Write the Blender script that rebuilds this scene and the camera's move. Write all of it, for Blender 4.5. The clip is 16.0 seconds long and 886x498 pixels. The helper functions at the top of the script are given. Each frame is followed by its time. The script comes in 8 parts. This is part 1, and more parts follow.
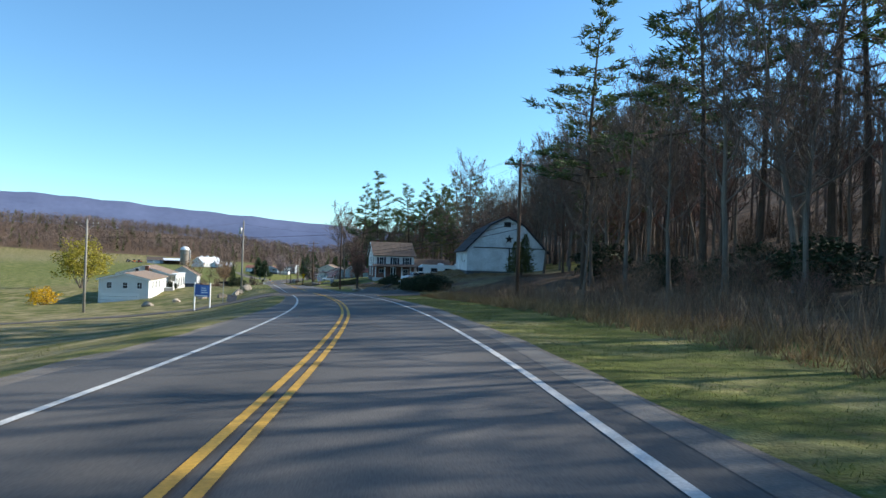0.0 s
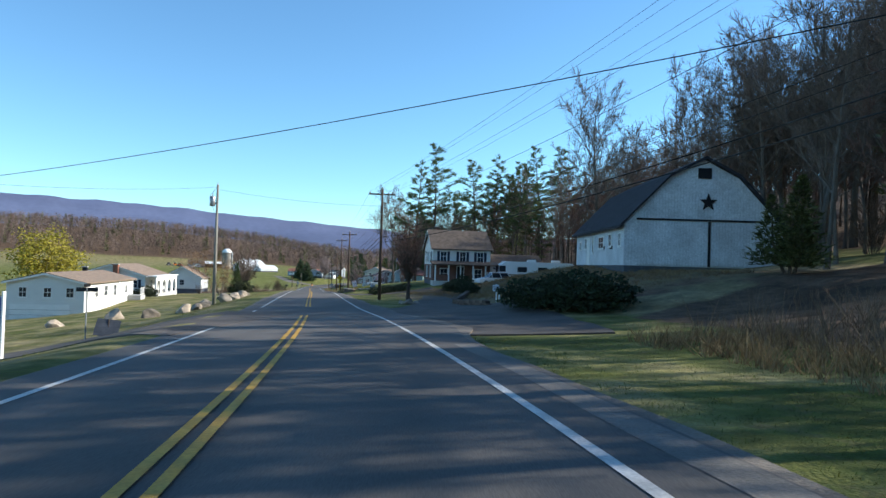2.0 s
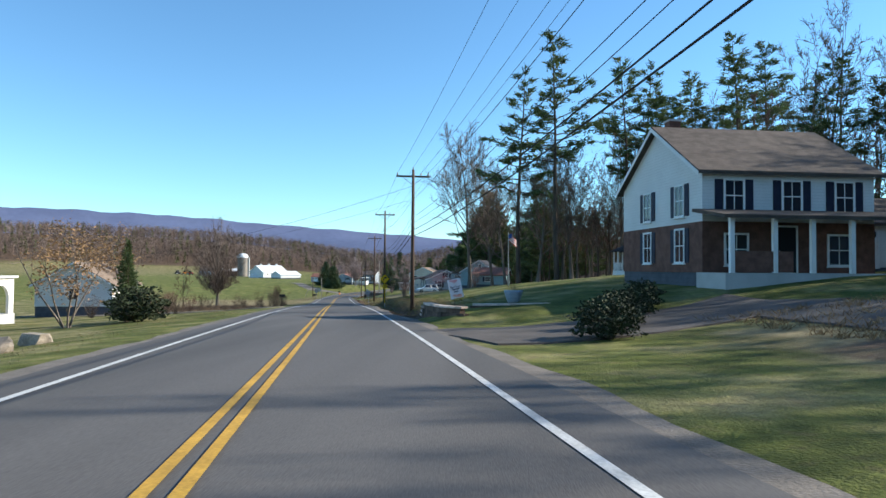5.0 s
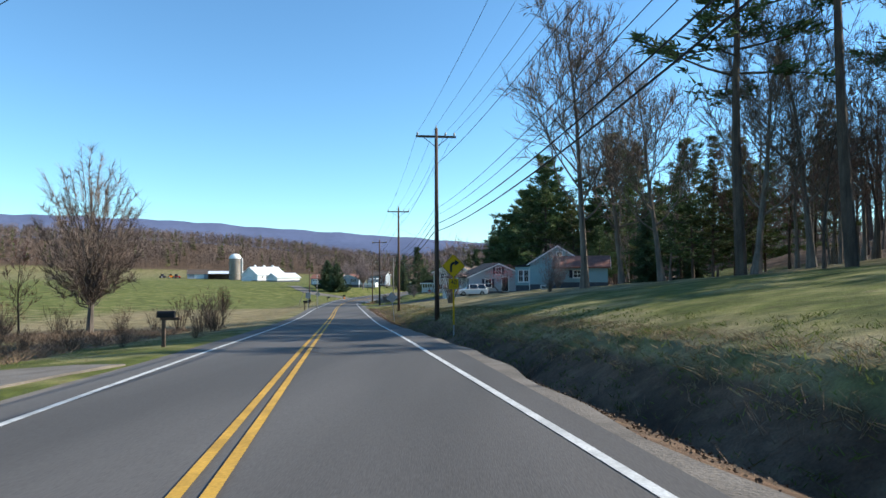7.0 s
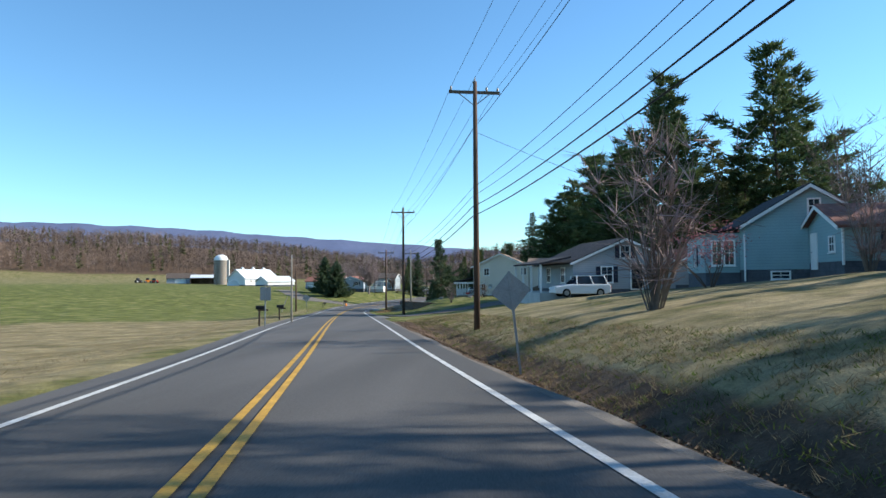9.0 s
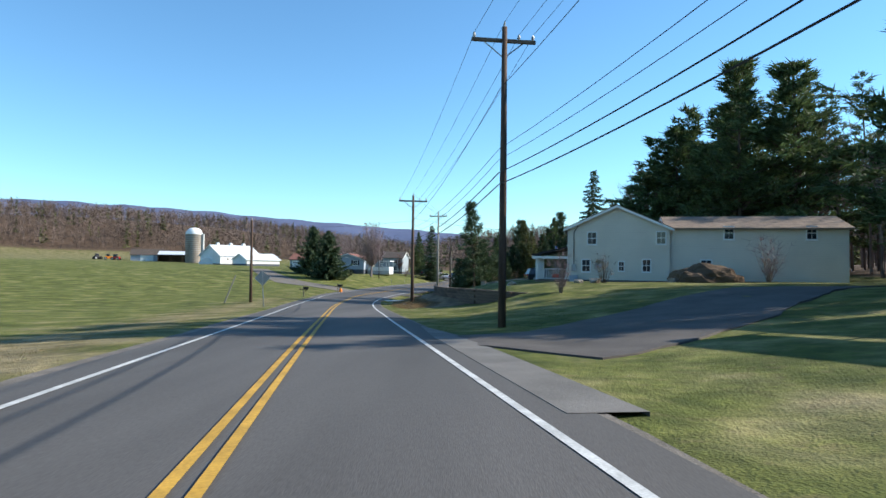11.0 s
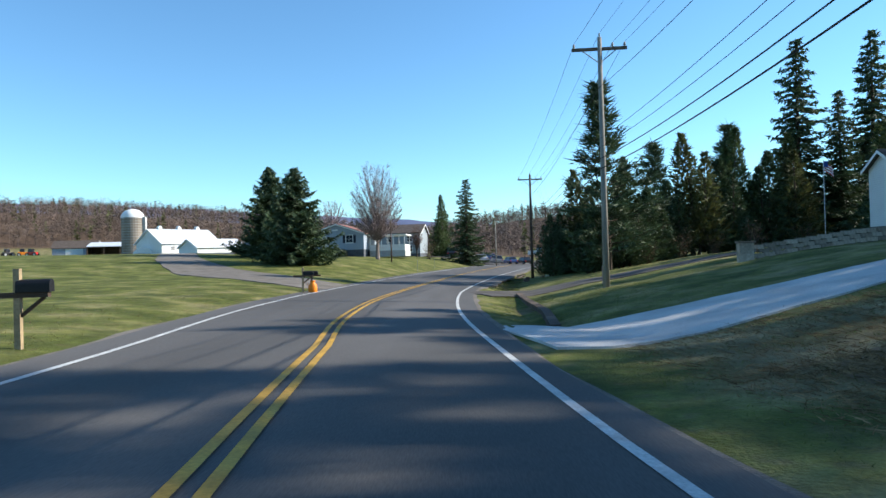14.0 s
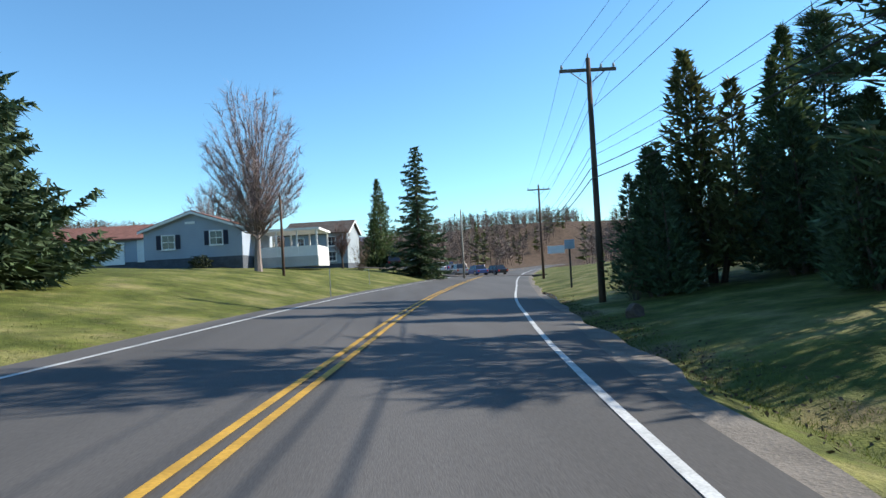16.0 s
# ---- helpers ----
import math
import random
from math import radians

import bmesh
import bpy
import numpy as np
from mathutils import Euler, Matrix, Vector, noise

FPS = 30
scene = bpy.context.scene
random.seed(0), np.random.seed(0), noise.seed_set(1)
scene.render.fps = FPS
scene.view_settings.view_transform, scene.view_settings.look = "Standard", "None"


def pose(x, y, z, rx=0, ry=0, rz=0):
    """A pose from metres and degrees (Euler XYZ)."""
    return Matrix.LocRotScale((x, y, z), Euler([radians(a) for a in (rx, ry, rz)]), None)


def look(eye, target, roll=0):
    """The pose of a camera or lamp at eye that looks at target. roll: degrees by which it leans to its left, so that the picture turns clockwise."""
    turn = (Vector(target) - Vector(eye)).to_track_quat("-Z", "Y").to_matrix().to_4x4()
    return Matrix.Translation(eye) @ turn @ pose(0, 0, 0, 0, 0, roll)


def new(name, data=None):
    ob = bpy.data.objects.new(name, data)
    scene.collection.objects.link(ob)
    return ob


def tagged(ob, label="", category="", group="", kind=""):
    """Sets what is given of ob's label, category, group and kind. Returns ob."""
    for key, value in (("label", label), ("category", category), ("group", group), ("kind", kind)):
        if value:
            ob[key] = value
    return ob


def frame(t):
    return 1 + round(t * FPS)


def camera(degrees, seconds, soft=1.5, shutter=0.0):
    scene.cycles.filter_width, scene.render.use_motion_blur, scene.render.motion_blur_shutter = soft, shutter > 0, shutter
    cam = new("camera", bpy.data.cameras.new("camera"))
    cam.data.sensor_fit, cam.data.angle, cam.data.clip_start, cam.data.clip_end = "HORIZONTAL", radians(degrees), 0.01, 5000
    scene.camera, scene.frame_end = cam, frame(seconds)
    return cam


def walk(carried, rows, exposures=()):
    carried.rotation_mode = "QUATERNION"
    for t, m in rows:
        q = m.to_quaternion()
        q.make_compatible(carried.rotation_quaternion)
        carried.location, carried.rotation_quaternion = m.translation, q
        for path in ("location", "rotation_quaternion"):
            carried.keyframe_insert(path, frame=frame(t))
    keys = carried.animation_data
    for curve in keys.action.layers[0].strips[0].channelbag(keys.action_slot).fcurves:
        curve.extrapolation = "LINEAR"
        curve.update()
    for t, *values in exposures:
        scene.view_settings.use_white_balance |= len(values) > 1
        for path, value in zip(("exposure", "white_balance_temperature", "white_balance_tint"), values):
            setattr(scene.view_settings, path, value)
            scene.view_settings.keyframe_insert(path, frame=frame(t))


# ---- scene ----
cam = camera(68.0, 16.0)
PATH = [
    (0, (15.164, -129.129, 5.875), (15.365, -127.139, 5.909), 1.8),
    (0.5, (15.561, -118.483, 5.541), (15.702, -116.488, 5.566), 1.7),
    (1, (15.513, -107.646, 5.173), (15.629, -105.649, 5.2), 1.4),
    (1.5, (15.047, -96.795, 4.765), (15.133, -94.797, 4.804), 1.4),
    (2, (14.118, -86.257, 4.358), (14.161, -84.258, 4.402), 1.7),
    (2.5, (12.657, -75.753, 3.982), (12.679, -73.754, 4.03), 1.7),
    (3, (11.044, -65.276, 3.565), (11.047, -63.276, 3.619), 1.6),
    (3.5, (9.369, -54.57, 3.055), (9.353, -52.571, 3.113), 1.3),
    (6, (0.0, 0.0, 1.35), (-0.054, 1.998, 1.41), -0.0),
    (6.5, (-1.919, 10.913, 0.936), (-1.976, 12.911, 0.999), -0.2),
    (7, (-3.996, 22.082, 0.532), (-4.054, 24.08, 0.598), -0.3),
    (7.5, (-5.943, 33.226, 0.082), (-6.004, 35.224, 0.152), -0.6),
    (8, (-8.028, 44.238, -0.454), (-8.09, 46.235, -0.377), -0.7),
    (8.5, (-9.964, 54.967, -1.142), (-10.027, 56.964, -1.055), -0.4),
    (9, (-11.906, 66.117, -1.636), (-11.969, 68.114, -1.546), -0.4),
    (11.5, (-21.851, 121.909, -3.51), (-21.9, 123.909, -3.478), 0.8),
    (12, (-23.616, 132.426, -3.96), (-23.662, 134.425, -3.946), 0.2),
    (12.5, (-25.345, 142.867, -4.405), (-25.422, 144.865, -4.414), -0.5),
    (13, (-27.03, 153.104, -4.853), (-27.112, 155.102, -4.856), -1.1),
    (13.5, (-28.649, 163.15, -5.203), (-28.708, 165.149, -5.195), -1.2),
    (14, (-29.977, 173.076, -5.54), (-30.007, 175.076, -5.525), -1.6),
    (14.5, (-30.962, 183.165, -5.744), (-30.956, 185.164, -5.724), -2.2),
    (15, (-31.635, 193.056, -5.94), (-31.577, 195.055, -5.915), -2.9),
    (15.5, (-31.677, 202.987, -6.18), (-31.558, 204.983, -6.144), -3.1),
    (16, (-30.937, 213.22, -6.33), (-30.773, 215.213, -6.279), -3.2),
]
walk(cam, [(t, look(eye, target, roll)) for t, eye, target, roll in PATH], ((0, 0.83, 6400, 8), (16, 0.83, 6400, 8)))

# ---- world, sun ----
SUN_AZ, SUN_EL = 12.0, 29.0
sun_dir = Vector((math.cos(radians(SUN_AZ)) * math.cos(radians(SUN_EL)), math.sin(radians(SUN_AZ)) * math.cos(radians(SUN_EL)), math.sin(radians(SUN_EL))))
sky = bpy.data.worlds.new("sky")
scene.world = sky
sky.use_nodes = True
_n = sky.node_tree.nodes
_sky = _n.new("ShaderNodeTexSky")
_sky.sky_type = "NISHITA"
_sky.sun_disc = False
_sky.sun_elevation = radians(SUN_EL)
_sky.sun_rotation = radians(90 - SUN_AZ)
_sky.air_density, _sky.dust_density, _sky.ozone_density, _sky.altitude = 1.0, 0.0, 2.5, 300
_n["Background"].inputs["Strength"].default_value = 0.122
_deep = _n.new("ShaderNodeMix")
_deep.data_type, _deep.blend_type = "RGBA", "MULTIPLY"
_deep.inputs["Factor"].default_value = 1.0
_deep.inputs["B"].default_value = (0.66, 0.93, 1.04, 1)
sky.node_tree.links.new(_sky.outputs[0], _deep.inputs["A"])
sky.node_tree.links.new(_deep.outputs["Result"], _n["Background"].inputs["Color"])
sun = new("sun", bpy.data.lights.new("sun", "SUN"))
sun.data.energy, sun.data.angle, sun.data.color = 5.0, radians(0.53), (1.0, 0.93, 0.82)
sun.matrix_world = look(sun_dir * 300, (0, 0, 0))


# ---- materials ----
def mat(name, col, rough=0.8, metal=0.0, var=0.25, scale=3.0, col2=None, fine=40.0, bump=0.15, spec=0.3, stretch=(1, 1, 1), stripes=None, island=False, random_ob=False, translucent=0.0):
    """A surface with variation at two scales: col to col2 by broad noise, fine grain, bump; stripes = (axis, per metre, depth)."""
    m = bpy.data.materials.new(name)
    m.use_nodes = True
    nt = m.node_tree
    N, L = nt.nodes, nt.links
    b = N["Principled BSDF"]
    b.inputs["Roughness"].default_value = rough
    b.inputs["Metallic"].default_value = metal
    b.inputs["Specular IOR Level"].default_value = spec
    co = N.new("ShaderNodeTexCoord")
    mp = N.new("ShaderNodeMapping")
    mp.inputs["Scale"].default_value = stretch
    L.new(co.outputs["Object"], mp.inputs["Vector"])
    n1, n2 = N.new("ShaderNodeTexNoise"), N.new("ShaderNodeTexNoise")
    n1.inputs["Scale"].default_value, n1.inputs["Detail"].default_value = scale, 5
    n2.inputs["Scale"].default_value, n2.inputs["Detail"].default_value = fine, 4
    L.new(mp.outputs[0], n1.inputs["Vector"])
    L.new(mp.outputs[0], n2.inputs["Vector"])
    ramp = N.new("ShaderNodeValToRGB")
    c2 = col2 or tuple(c * (1 - var) for c in col)
    ramp.color_ramp.elements[0].position, ramp.color_ramp.elements[1].position = 0.36, 0.64
    ramp.color_ramp.elements[0].color = (*c2, 1)
    ramp.color_ramp.elements[1].color = (*col, 1)
    L.new(n1.outputs["Fac"], ramp.inputs["Fac"])
    mul = N.new("ShaderNodeMix")
    mul.data_type, mul.blend_type = "RGBA", "MULTIPLY"
    mul.inputs["Factor"].default_value = 0.18 if var <= 0.12 else 0.55
    gr = N.new("ShaderNodeMapRange")
    gr.inputs["From Min"].default_value, gr.inputs["From Max"].default_value = 0.25, 0.75
    gr.inputs["To Min"].default_value, gr.inputs["To Max"].default_value = 0.55, 1.3
    L.new(n2.outputs["Fac"], gr.inputs["Value"])
    L.new(ramp.outputs["Color"], mul.inputs["A"])
    L.new(gr.outputs[0], mul.inputs["B"])
    out = mul.outputs["Result"]
    if island or random_ob:
        src = N.new("ShaderNodeNewGeometry").outputs["Random Per Island"] if island else N.new("ShaderNodeObjectInfo").outputs["Random"]
        r2 = N.new("ShaderNodeMapRange")
        r2.inputs["To Min"].default_value, r2.inputs["To Max"].default_value = 0.6, 1.35
        L.new(src, r2.inputs["Value"])
        m2 = N.new("ShaderNodeMix")
        m2.data_type, m2.blend_type = "RGBA", "MULTIPLY"
        m2.inputs["Factor"].default_value = 1.0
        L.new(out, m2.inputs["A"])
        L.new(r2.outputs[0], m2.inputs["B"])
        out = m2.outputs["Result"]
    L.new(out, b.inputs["Base Color"])
    h = n2.outputs["Fac"]
    bm_ = N.new("ShaderNodeBump")
    bm_.inputs["Strength"].default_value, bm_.inputs["Distance"].default_value = bump, 0.03
    if stripes:
        axis, per, depth = stripes
        sep = N.new("ShaderNodeSeparateXYZ")
        L.new(co.outputs["Object"], sep.inputs[0])
        mm = N.new("ShaderNodeMath")
        mm.operation = "MULTIPLY"
        mm.inputs[1].default_value = per
        L.new(sep.outputs["XYZ".index(axis)], mm.inputs[0])
        fr = N.new("ShaderNodeMath")
        fr.operation = "FRACT"
        L.new(mm.outputs[0], fr.inputs[0])
        gt = N.new("ShaderNodeMapRange")
        gt.inputs["From Min"].default_value, gt.inputs["From Max"].default_value = 0.0, 0.14
        L.new(fr.outputs[0], gt.inputs["Value"])
        m3 = N.new("ShaderNodeMath")
        m3.operation = "MULTIPLY_ADD"
        m3.inputs[1].default_value = depth
        L.new(gt.outputs[0], m3.inputs[0])
        L.new(h, m3.inputs[2])
        h = m3.outputs[0]
        dk = N.new("ShaderNodeMix")
        dk.data_type, dk.blend_type = "RGBA", "MULTIPLY"
        dk.inputs["Factor"].default_value = 1.0
        d2 = N.new("ShaderNodeMapRange")
        d2.inputs["To Min"].default_value = 0.72
        L.new(gt.outputs[0], d2.inputs["Value"])
        L.new(out, dk.inputs["A"])
        L.new(d2.outputs[0], dk.inputs["B"])
        L.new(dk.outputs["Result"], b.inputs["Base Color"])
    L.new(h, bm_.inputs["Height"])
    L.new(bm_.outputs[0], b.inputs["Normal"])
    if translucent:
        tr = N.new("ShaderNodeBsdfTranslucent")
        L.new(out, tr.inputs["Color"])
        mx = N.new("ShaderNodeMixShader")
        mx.inputs[0].default_value = translucent
        L.new(b.outputs[0], mx.inputs[1])
        L.new(tr.outputs[0], mx.inputs[2])
        L.new(mx.outputs[0], N["Material Output"].inputs["Surface"])
    return m


def glass_mat(name, tint):
    m = bpy.data.materials.new(name)
    m.use_nodes = True
    b = m.node_tree.nodes["Principled BSDF"]
    b.inputs["Base Color"].default_value = (*tint, 1)
    b.inputs["Roughness"].default_value = 0.05
    b.inputs["Specular IOR Level"].default_value = 0.6
    return m


ASPHALT = mat("asphalt", (0.108, 0.1, 0.095), 0.85, var=0.32, scale=0.45, fine=90, bump=0.1, stretch=(1, 0.1, 1))
ASPHALT_OLD = mat("asphalt_old", (0.1, 0.086, 0.077), 0.9, var=0.35, scale=0.6, fine=40, bump=0.3)
WHITE_LINE = mat("white_line", (0.6, 0.6, 0.58), 0.7, var=0.3, scale=2.5, fine=30, bump=0.1)
YELLOW_LINE = mat("yellow_line", (0.56, 0.32, 0.045), 0.7, var=0.3, scale=2.0, fine=25, bump=0.1)
CONCRETE = mat("concrete", (0.52, 0.51, 0.49), 0.85, var=0.2, scale=0.8, fine=30)
EDGE_CONCRETE = mat("edge_concrete", (0.175, 0.163, 0.15), 0.9, var=0.3, scale=0.7, fine=30, bump=0.3)
GRAVEL = mat("gravel", (0.19, 0.165, 0.14), 0.95, var=0.35, scale=1.2, fine=25, bump=0.6)
DIRT = mat("dirt", (0.13, 0.085, 0.052), 0.95, var=0.4, scale=1.0, fine=14, bump=0.7)
POLE_WOOD = mat("pole_wood", (0.115, 0.072, 0.05), 0.85, var=0.45, scale=2.0, fine=24, bump=0.4, stretch=(3, 3, 0.25))
POLE_GREY = mat("pole_grey", (0.3, 0.28, 0.24), 0.85, var=0.3, scale=2.0, fine=24, bump=0.4, stretch=(3, 3, 0.25))
ARM_WOOD = mat("arm_wood", (0.2, 0.15, 0.11), 0.85, var=0.3, scale=4, fine=30)
CERAMIC = mat("ceramic", (0.42, 0.4, 0.38), 0.3, var=0.1)
STEEL = mat("steel", (0.42, 0.43, 0.44), 0.45, metal=0.7, var=0.15)
DARK_METAL = mat("dark_metal", (0.03, 0.03, 0.032), 0.5, metal=0.3, var=0.2)
CABLE = mat("cable", (0.018, 0.018, 0.02), 0.6, var=0.2)
BARK = mat("bark", (0.11, 0.08, 0.06), 0.95, var=0.45, scale=1.5, fine=16, bump=0.6, stretch=(2, 2, 0.5))
BARK_GREY = mat("bark_grey", (0.2, 0.165, 0.135), 0.95, var=0.4, scale=1.5, fine=16, bump=0.6, stretch=(2, 2, 0.5))
TWIG = mat("twig", (0.22, 0.16, 0.125), 0.95, var=0.35, scale=0.5, fine=6, island=True)
TWIG_RED = mat("twig_red", (0.22, 0.12, 0.09), 0.95, var=0.35, scale=0.5, fine=6, island=True)
BARK_PALE = mat("bark_pale", (0.27, 0.22, 0.2), 0.95, var=0.4, scale=1.5, fine=16, bump=0.6, stretch=(2, 2, 0.5))
TWIG_PALE = mat("twig_pale", (0.34, 0.255, 0.245), 0.95, var=0.3, scale=0.5, fine=6, island=True)
NEEDLE = mat("needle", (0.105, 0.15, 0.055), 0.7, var=0.45, scale=0.7, fine=8, island=True, translucent=0.3)
NEEDLE_BLUE = mat("needle_blue", (0.075, 0.115, 0.052), 0.7, var=0.4, scale=0.7, fine=8, island=True, translucent=0.15)
NEEDLE_OLIVE = mat("needle_olive", (0.14, 0.15, 0.052), 0.7, var=0.5, scale=0.7, fine=8, island=True, translucent=0.2)
LEAF_YELLOW = mat("leaf_yellow", (0.42, 0.36, 0.05), 0.7, var=0.3, scale=0.8, fine=6, island=True, translucent=0.35)
FORSYTHIA = mat("forsythia", (0.7, 0.42, 0.01), 0.7, var=0.25, scale=0.8, fine=6, island=True, translucent=0.3)
LEAF_TAN = mat("leaf_tan", (0.36, 0.22, 0.11), 0.8, var=0.35, scale=0.8, fine=6, island=True, translucent=0.3)
LEAF_LITTER = mat("leaf_litter", (0.13, 0.09, 0.058), 0.9, var=0.5, scale=1.0, fine=8, island=True)
LEAF_PINK = mat("leaf_pink", (0.36, 0.15, 0.17), 0.8, var=0.3, scale=0.8, fine=6, island=True, translucent=0.3)
FAR_TWIG = mat("far_twig", (0.2, 0.145, 0.118), 0.95, var=0.35, scale=0.02, fine=0.4, island=True)
BRUSH = mat("brush", (0.23, 0.155, 0.1), 0.95, var=0.4, scale=0.7, fine=6, island=True)
DRY_GRASS = mat("dry_grass", (0.28, 0.215, 0.12), 0.95, var=0.4, scale=0.3, fine=4, island=True, translucent=0.25)
STRAW = mat("straw", (0.3, 0.2, 0.1), 0.95, var=0.45, scale=1.5, fine=6, island=True, translucent=0.15)
GRASS_BLADE = mat("grass_blade", (0.15, 0.175, 0.04), 0.9, var=0.45, scale=0.3, fine=4, island=True, translucent=0.3)
HEDGE = mat("hedge_leaf", (0.035, 0.05, 0.02), 0.8, var=0.5, scale=1.2, fine=8, island=True)
WHITE_SIDING = mat("white_siding", (0.72, 0.72, 0.7), 0.6, var=0.08, scale=0.6, fine=12, bump=0.25, stripes=("Z", 7.0, 0.5))
WHITE_BOARD = mat("white_board", (0.66, 0.68, 0.7), 0.75, var=0.2, scale=0.8, fine=10, bump=0.3, stripes=("X", 5.0, 0.5))
WHITE_PAINT = mat("white_paint", (0.8, 0.8, 0.78), 0.55, var=0.08, scale=1.5, fine=20, bump=0.05)
CREAM_SIDING = mat("cream_siding", (0.68, 0.62, 0.53), 0.6, var=0.08, scale=0.6, fine=12, bump=0.25, stripes=("Z", 6.5, 0.5))
TEAL_SIDING = mat("teal_siding", (0.28, 0.42, 0.45), 0.6, var=0.12, scale=0.6, fine=12, bump=0.25, stripes=("Z", 6.0, 0.5))
GREY_SIDING = mat("grey_siding", (0.3, 0.34, 0.37), 0.6, var=0.1, scale=0.6, fine=12, bump=0.25, stripes=("Z", 6.0, 0.5))
BLUE_GREY = mat("blue_grey_siding", (0.33, 0.38, 0.45), 0.6, var=0.1, scale=0.6, fine=12, bump=0.25, stripes=("Z", 6.0, 0.5))
BRICK_DARK = mat("brick_dark", (0.2, 0.1, 0.075), 0.85, var=0.35, scale=3, fine=20, bump=0.4, stripes=("Z", 13.0, 0.5))
BRICK_RED = mat("brick_red", (0.34, 0.14, 0.09), 0.85, var=0.35, scale=3, fine=20, bump=0.4, stripes=("Z", 13.0, 0.5))
FOUNDATION = mat("foundation", (0.1, 0.11, 0.13), 0.9, var=0.25, scale=2, fine=18, stripes=("Z", 5.0, 0.4))
SHINGLE = mat("shingle", (0.115, 0.09, 0.075), 0.92, var=0.35, scale=2.0, fine=25, bump=0.4, stripes=("Z", 8.0, 0.6))
SHINGLE_DARK = mat("shingle_dark", (0.045, 0.042, 0.048), 0.92, var=0.35, scale=2.0, fine=25, bump=0.4, stripes=("Z", 8.0, 0.6))
SHINGLE_TAN = mat("shingle_tan", (0.27, 0.2, 0.15), 0.92, var=0.3, scale=2.0, fine=25, bump=0.4, stripes=("Z", 8.0, 0.6))
SHINGLE_RED = mat("shingle_red", (0.26, 0.115, 0.085), 0.92, var=0.3, scale=2.0, fine=25, bump=0.4, stripes=("Z", 8.0, 0.6))
METAL_ROOF = mat("metal_roof", (0.78, 0.79, 0.8), 0.4, metal=0.15, var=0.1, scale=0.8, fine=6, bump=0.1, stripes=("X", 1.6, 0.5))
SILO_STAVE = mat("silo_stave", (0.3, 0.25, 0.2), 0.9, var=0.4, scale=0.5, fine=5, bump=0.3, stripes=("Z", 1.3, 0.4), stretch=(1, 1, 0.2))
SHUTTER = mat("shutter", (0.018, 0.022, 0.045), 0.6, var=0.2, stripes=("Z", 14.0, 0.4))
BLACK = mat("black_paint", (0.012, 0.012, 0.014), 0.5, var=0.2)
GLASS = glass_mat("window_glass", (0.02, 0.025, 0.035))
STONE = mat("stone", (0.36, 0.3, 0.235), 0.9, var=0.4, scale=1.5, fine=12, bump=0.6, random_ob=True)
WALL_BLOCK = mat("wall_block", (0.15, 0.1, 0.075), 0.9, var=0.35, scale=2.0, fine=14, bump=0.5, random_ob=True)
CAP_STONE = mat("cap_stone", (0.62, 0.48, 0.4), 0.85, var=0.2, scale=2.0, fine=16, bump=0.3, random_ob=True)
STRAW_EARTH = mat("straw_earth", (0.24, 0.16, 0.09), 0.95, var=0.6, scale=1.2, fine=16, bump=0.6)
POST_TAN = mat("post_tan", (0.4, 0.3, 0.18), 0.85, var=0.3, scale=3, fine=20, bump=0.3)
TIMBER = mat("timber", (0.13, 0.09, 0.065), 0.9, var=0.4, scale=1.5, fine=14, bump=0.5, stretch=(0.3, 0.3, 3), random_ob=True)
SIGN_YELLOW = mat("sign_yellow", (0.62, 0.36, 0.0), 0.5, var=0.08, bump=0.02)
SIGN_BACK = mat("sign_back", (0.36, 0.37, 0.37), 0.5, metal=0.4, var=0.15, bump=0.05)
SIGN_WHITE = mat("sign_white", (0.75, 0.77, 0.8), 0.5, var=0.08, bump=0.02)
SIGN_PALE = mat("sign_pale", (0.3, 0.4, 0.5), 0.5, var=0.15, bump=0.02)
SIGN_BLUE = mat("sign_blue", (0.05, 0.1, 0.3), 0.5, var=0.1, bump=0.02)
SIGN_PALE_BLUE = mat("sign_pale_blue", (0.1, 0.2, 0.5), 0.5, var=0.1, bump=0.02)
FADED_RED = mat("faded_red", (0.55, 0.08, 0.06), 0.7, var=0.2)
CAR_WHITE = mat("car_white", (0.75, 0.76, 0.78), 0.25, var=0.04, bump=0.0, spec=0.6)
CAR_BLUE = mat("car_blue", (0.06, 0.1, 0.25), 0.25, var=0.04, bump=0.0, spec=0.6)
CAR_SILVER = mat("car_silver", (0.4, 0.41, 0.43), 0.25, metal=0.4, var=0.04, bump=0.0, spec=0.6)
CAR_DARK = mat("car_dark", (0.02, 0.02, 0.025), 0.25, var=0.04, bump=0.0, spec=0.6)
CAR_RED = mat("car_red", (0.4, 0.03, 0.03), 0.25, var=0.04, bump=0.0, spec=0.6)
RUBBER = mat("rubber", (0.02, 0.02, 0.02), 0.9, var=0.2)
ORANGE = mat("orange_paint", (0.85, 0.25, 0.015), 0.5, var=0.12)
# blue-grey stands in for distance haze, put into the base colour
RIDGE_HAZE = mat("far_ridge_haze", (0.12, 0.145, 0.235), 1.0, var=0.12, scale=0.004, fine=0.03, bump=0.0, spec=0.0)
BANNER = mat("banner_cloth", (0.8, 0.72, 0.74), 0.9, var=0.1, scale=3)
PINK = mat("pink_print", (0.75, 0.3, 0.32), 0.9, col2=(0.8, 0.5, 0.5), scale=9)
CORAL = mat("coral_print", (0.75, 0.25, 0.18), 0.9, col2=(0.8, 0.5, 0.42), scale=7)
INK = mat("ink", (0.05, 0.05, 0.09), 0.9, var=0.1)
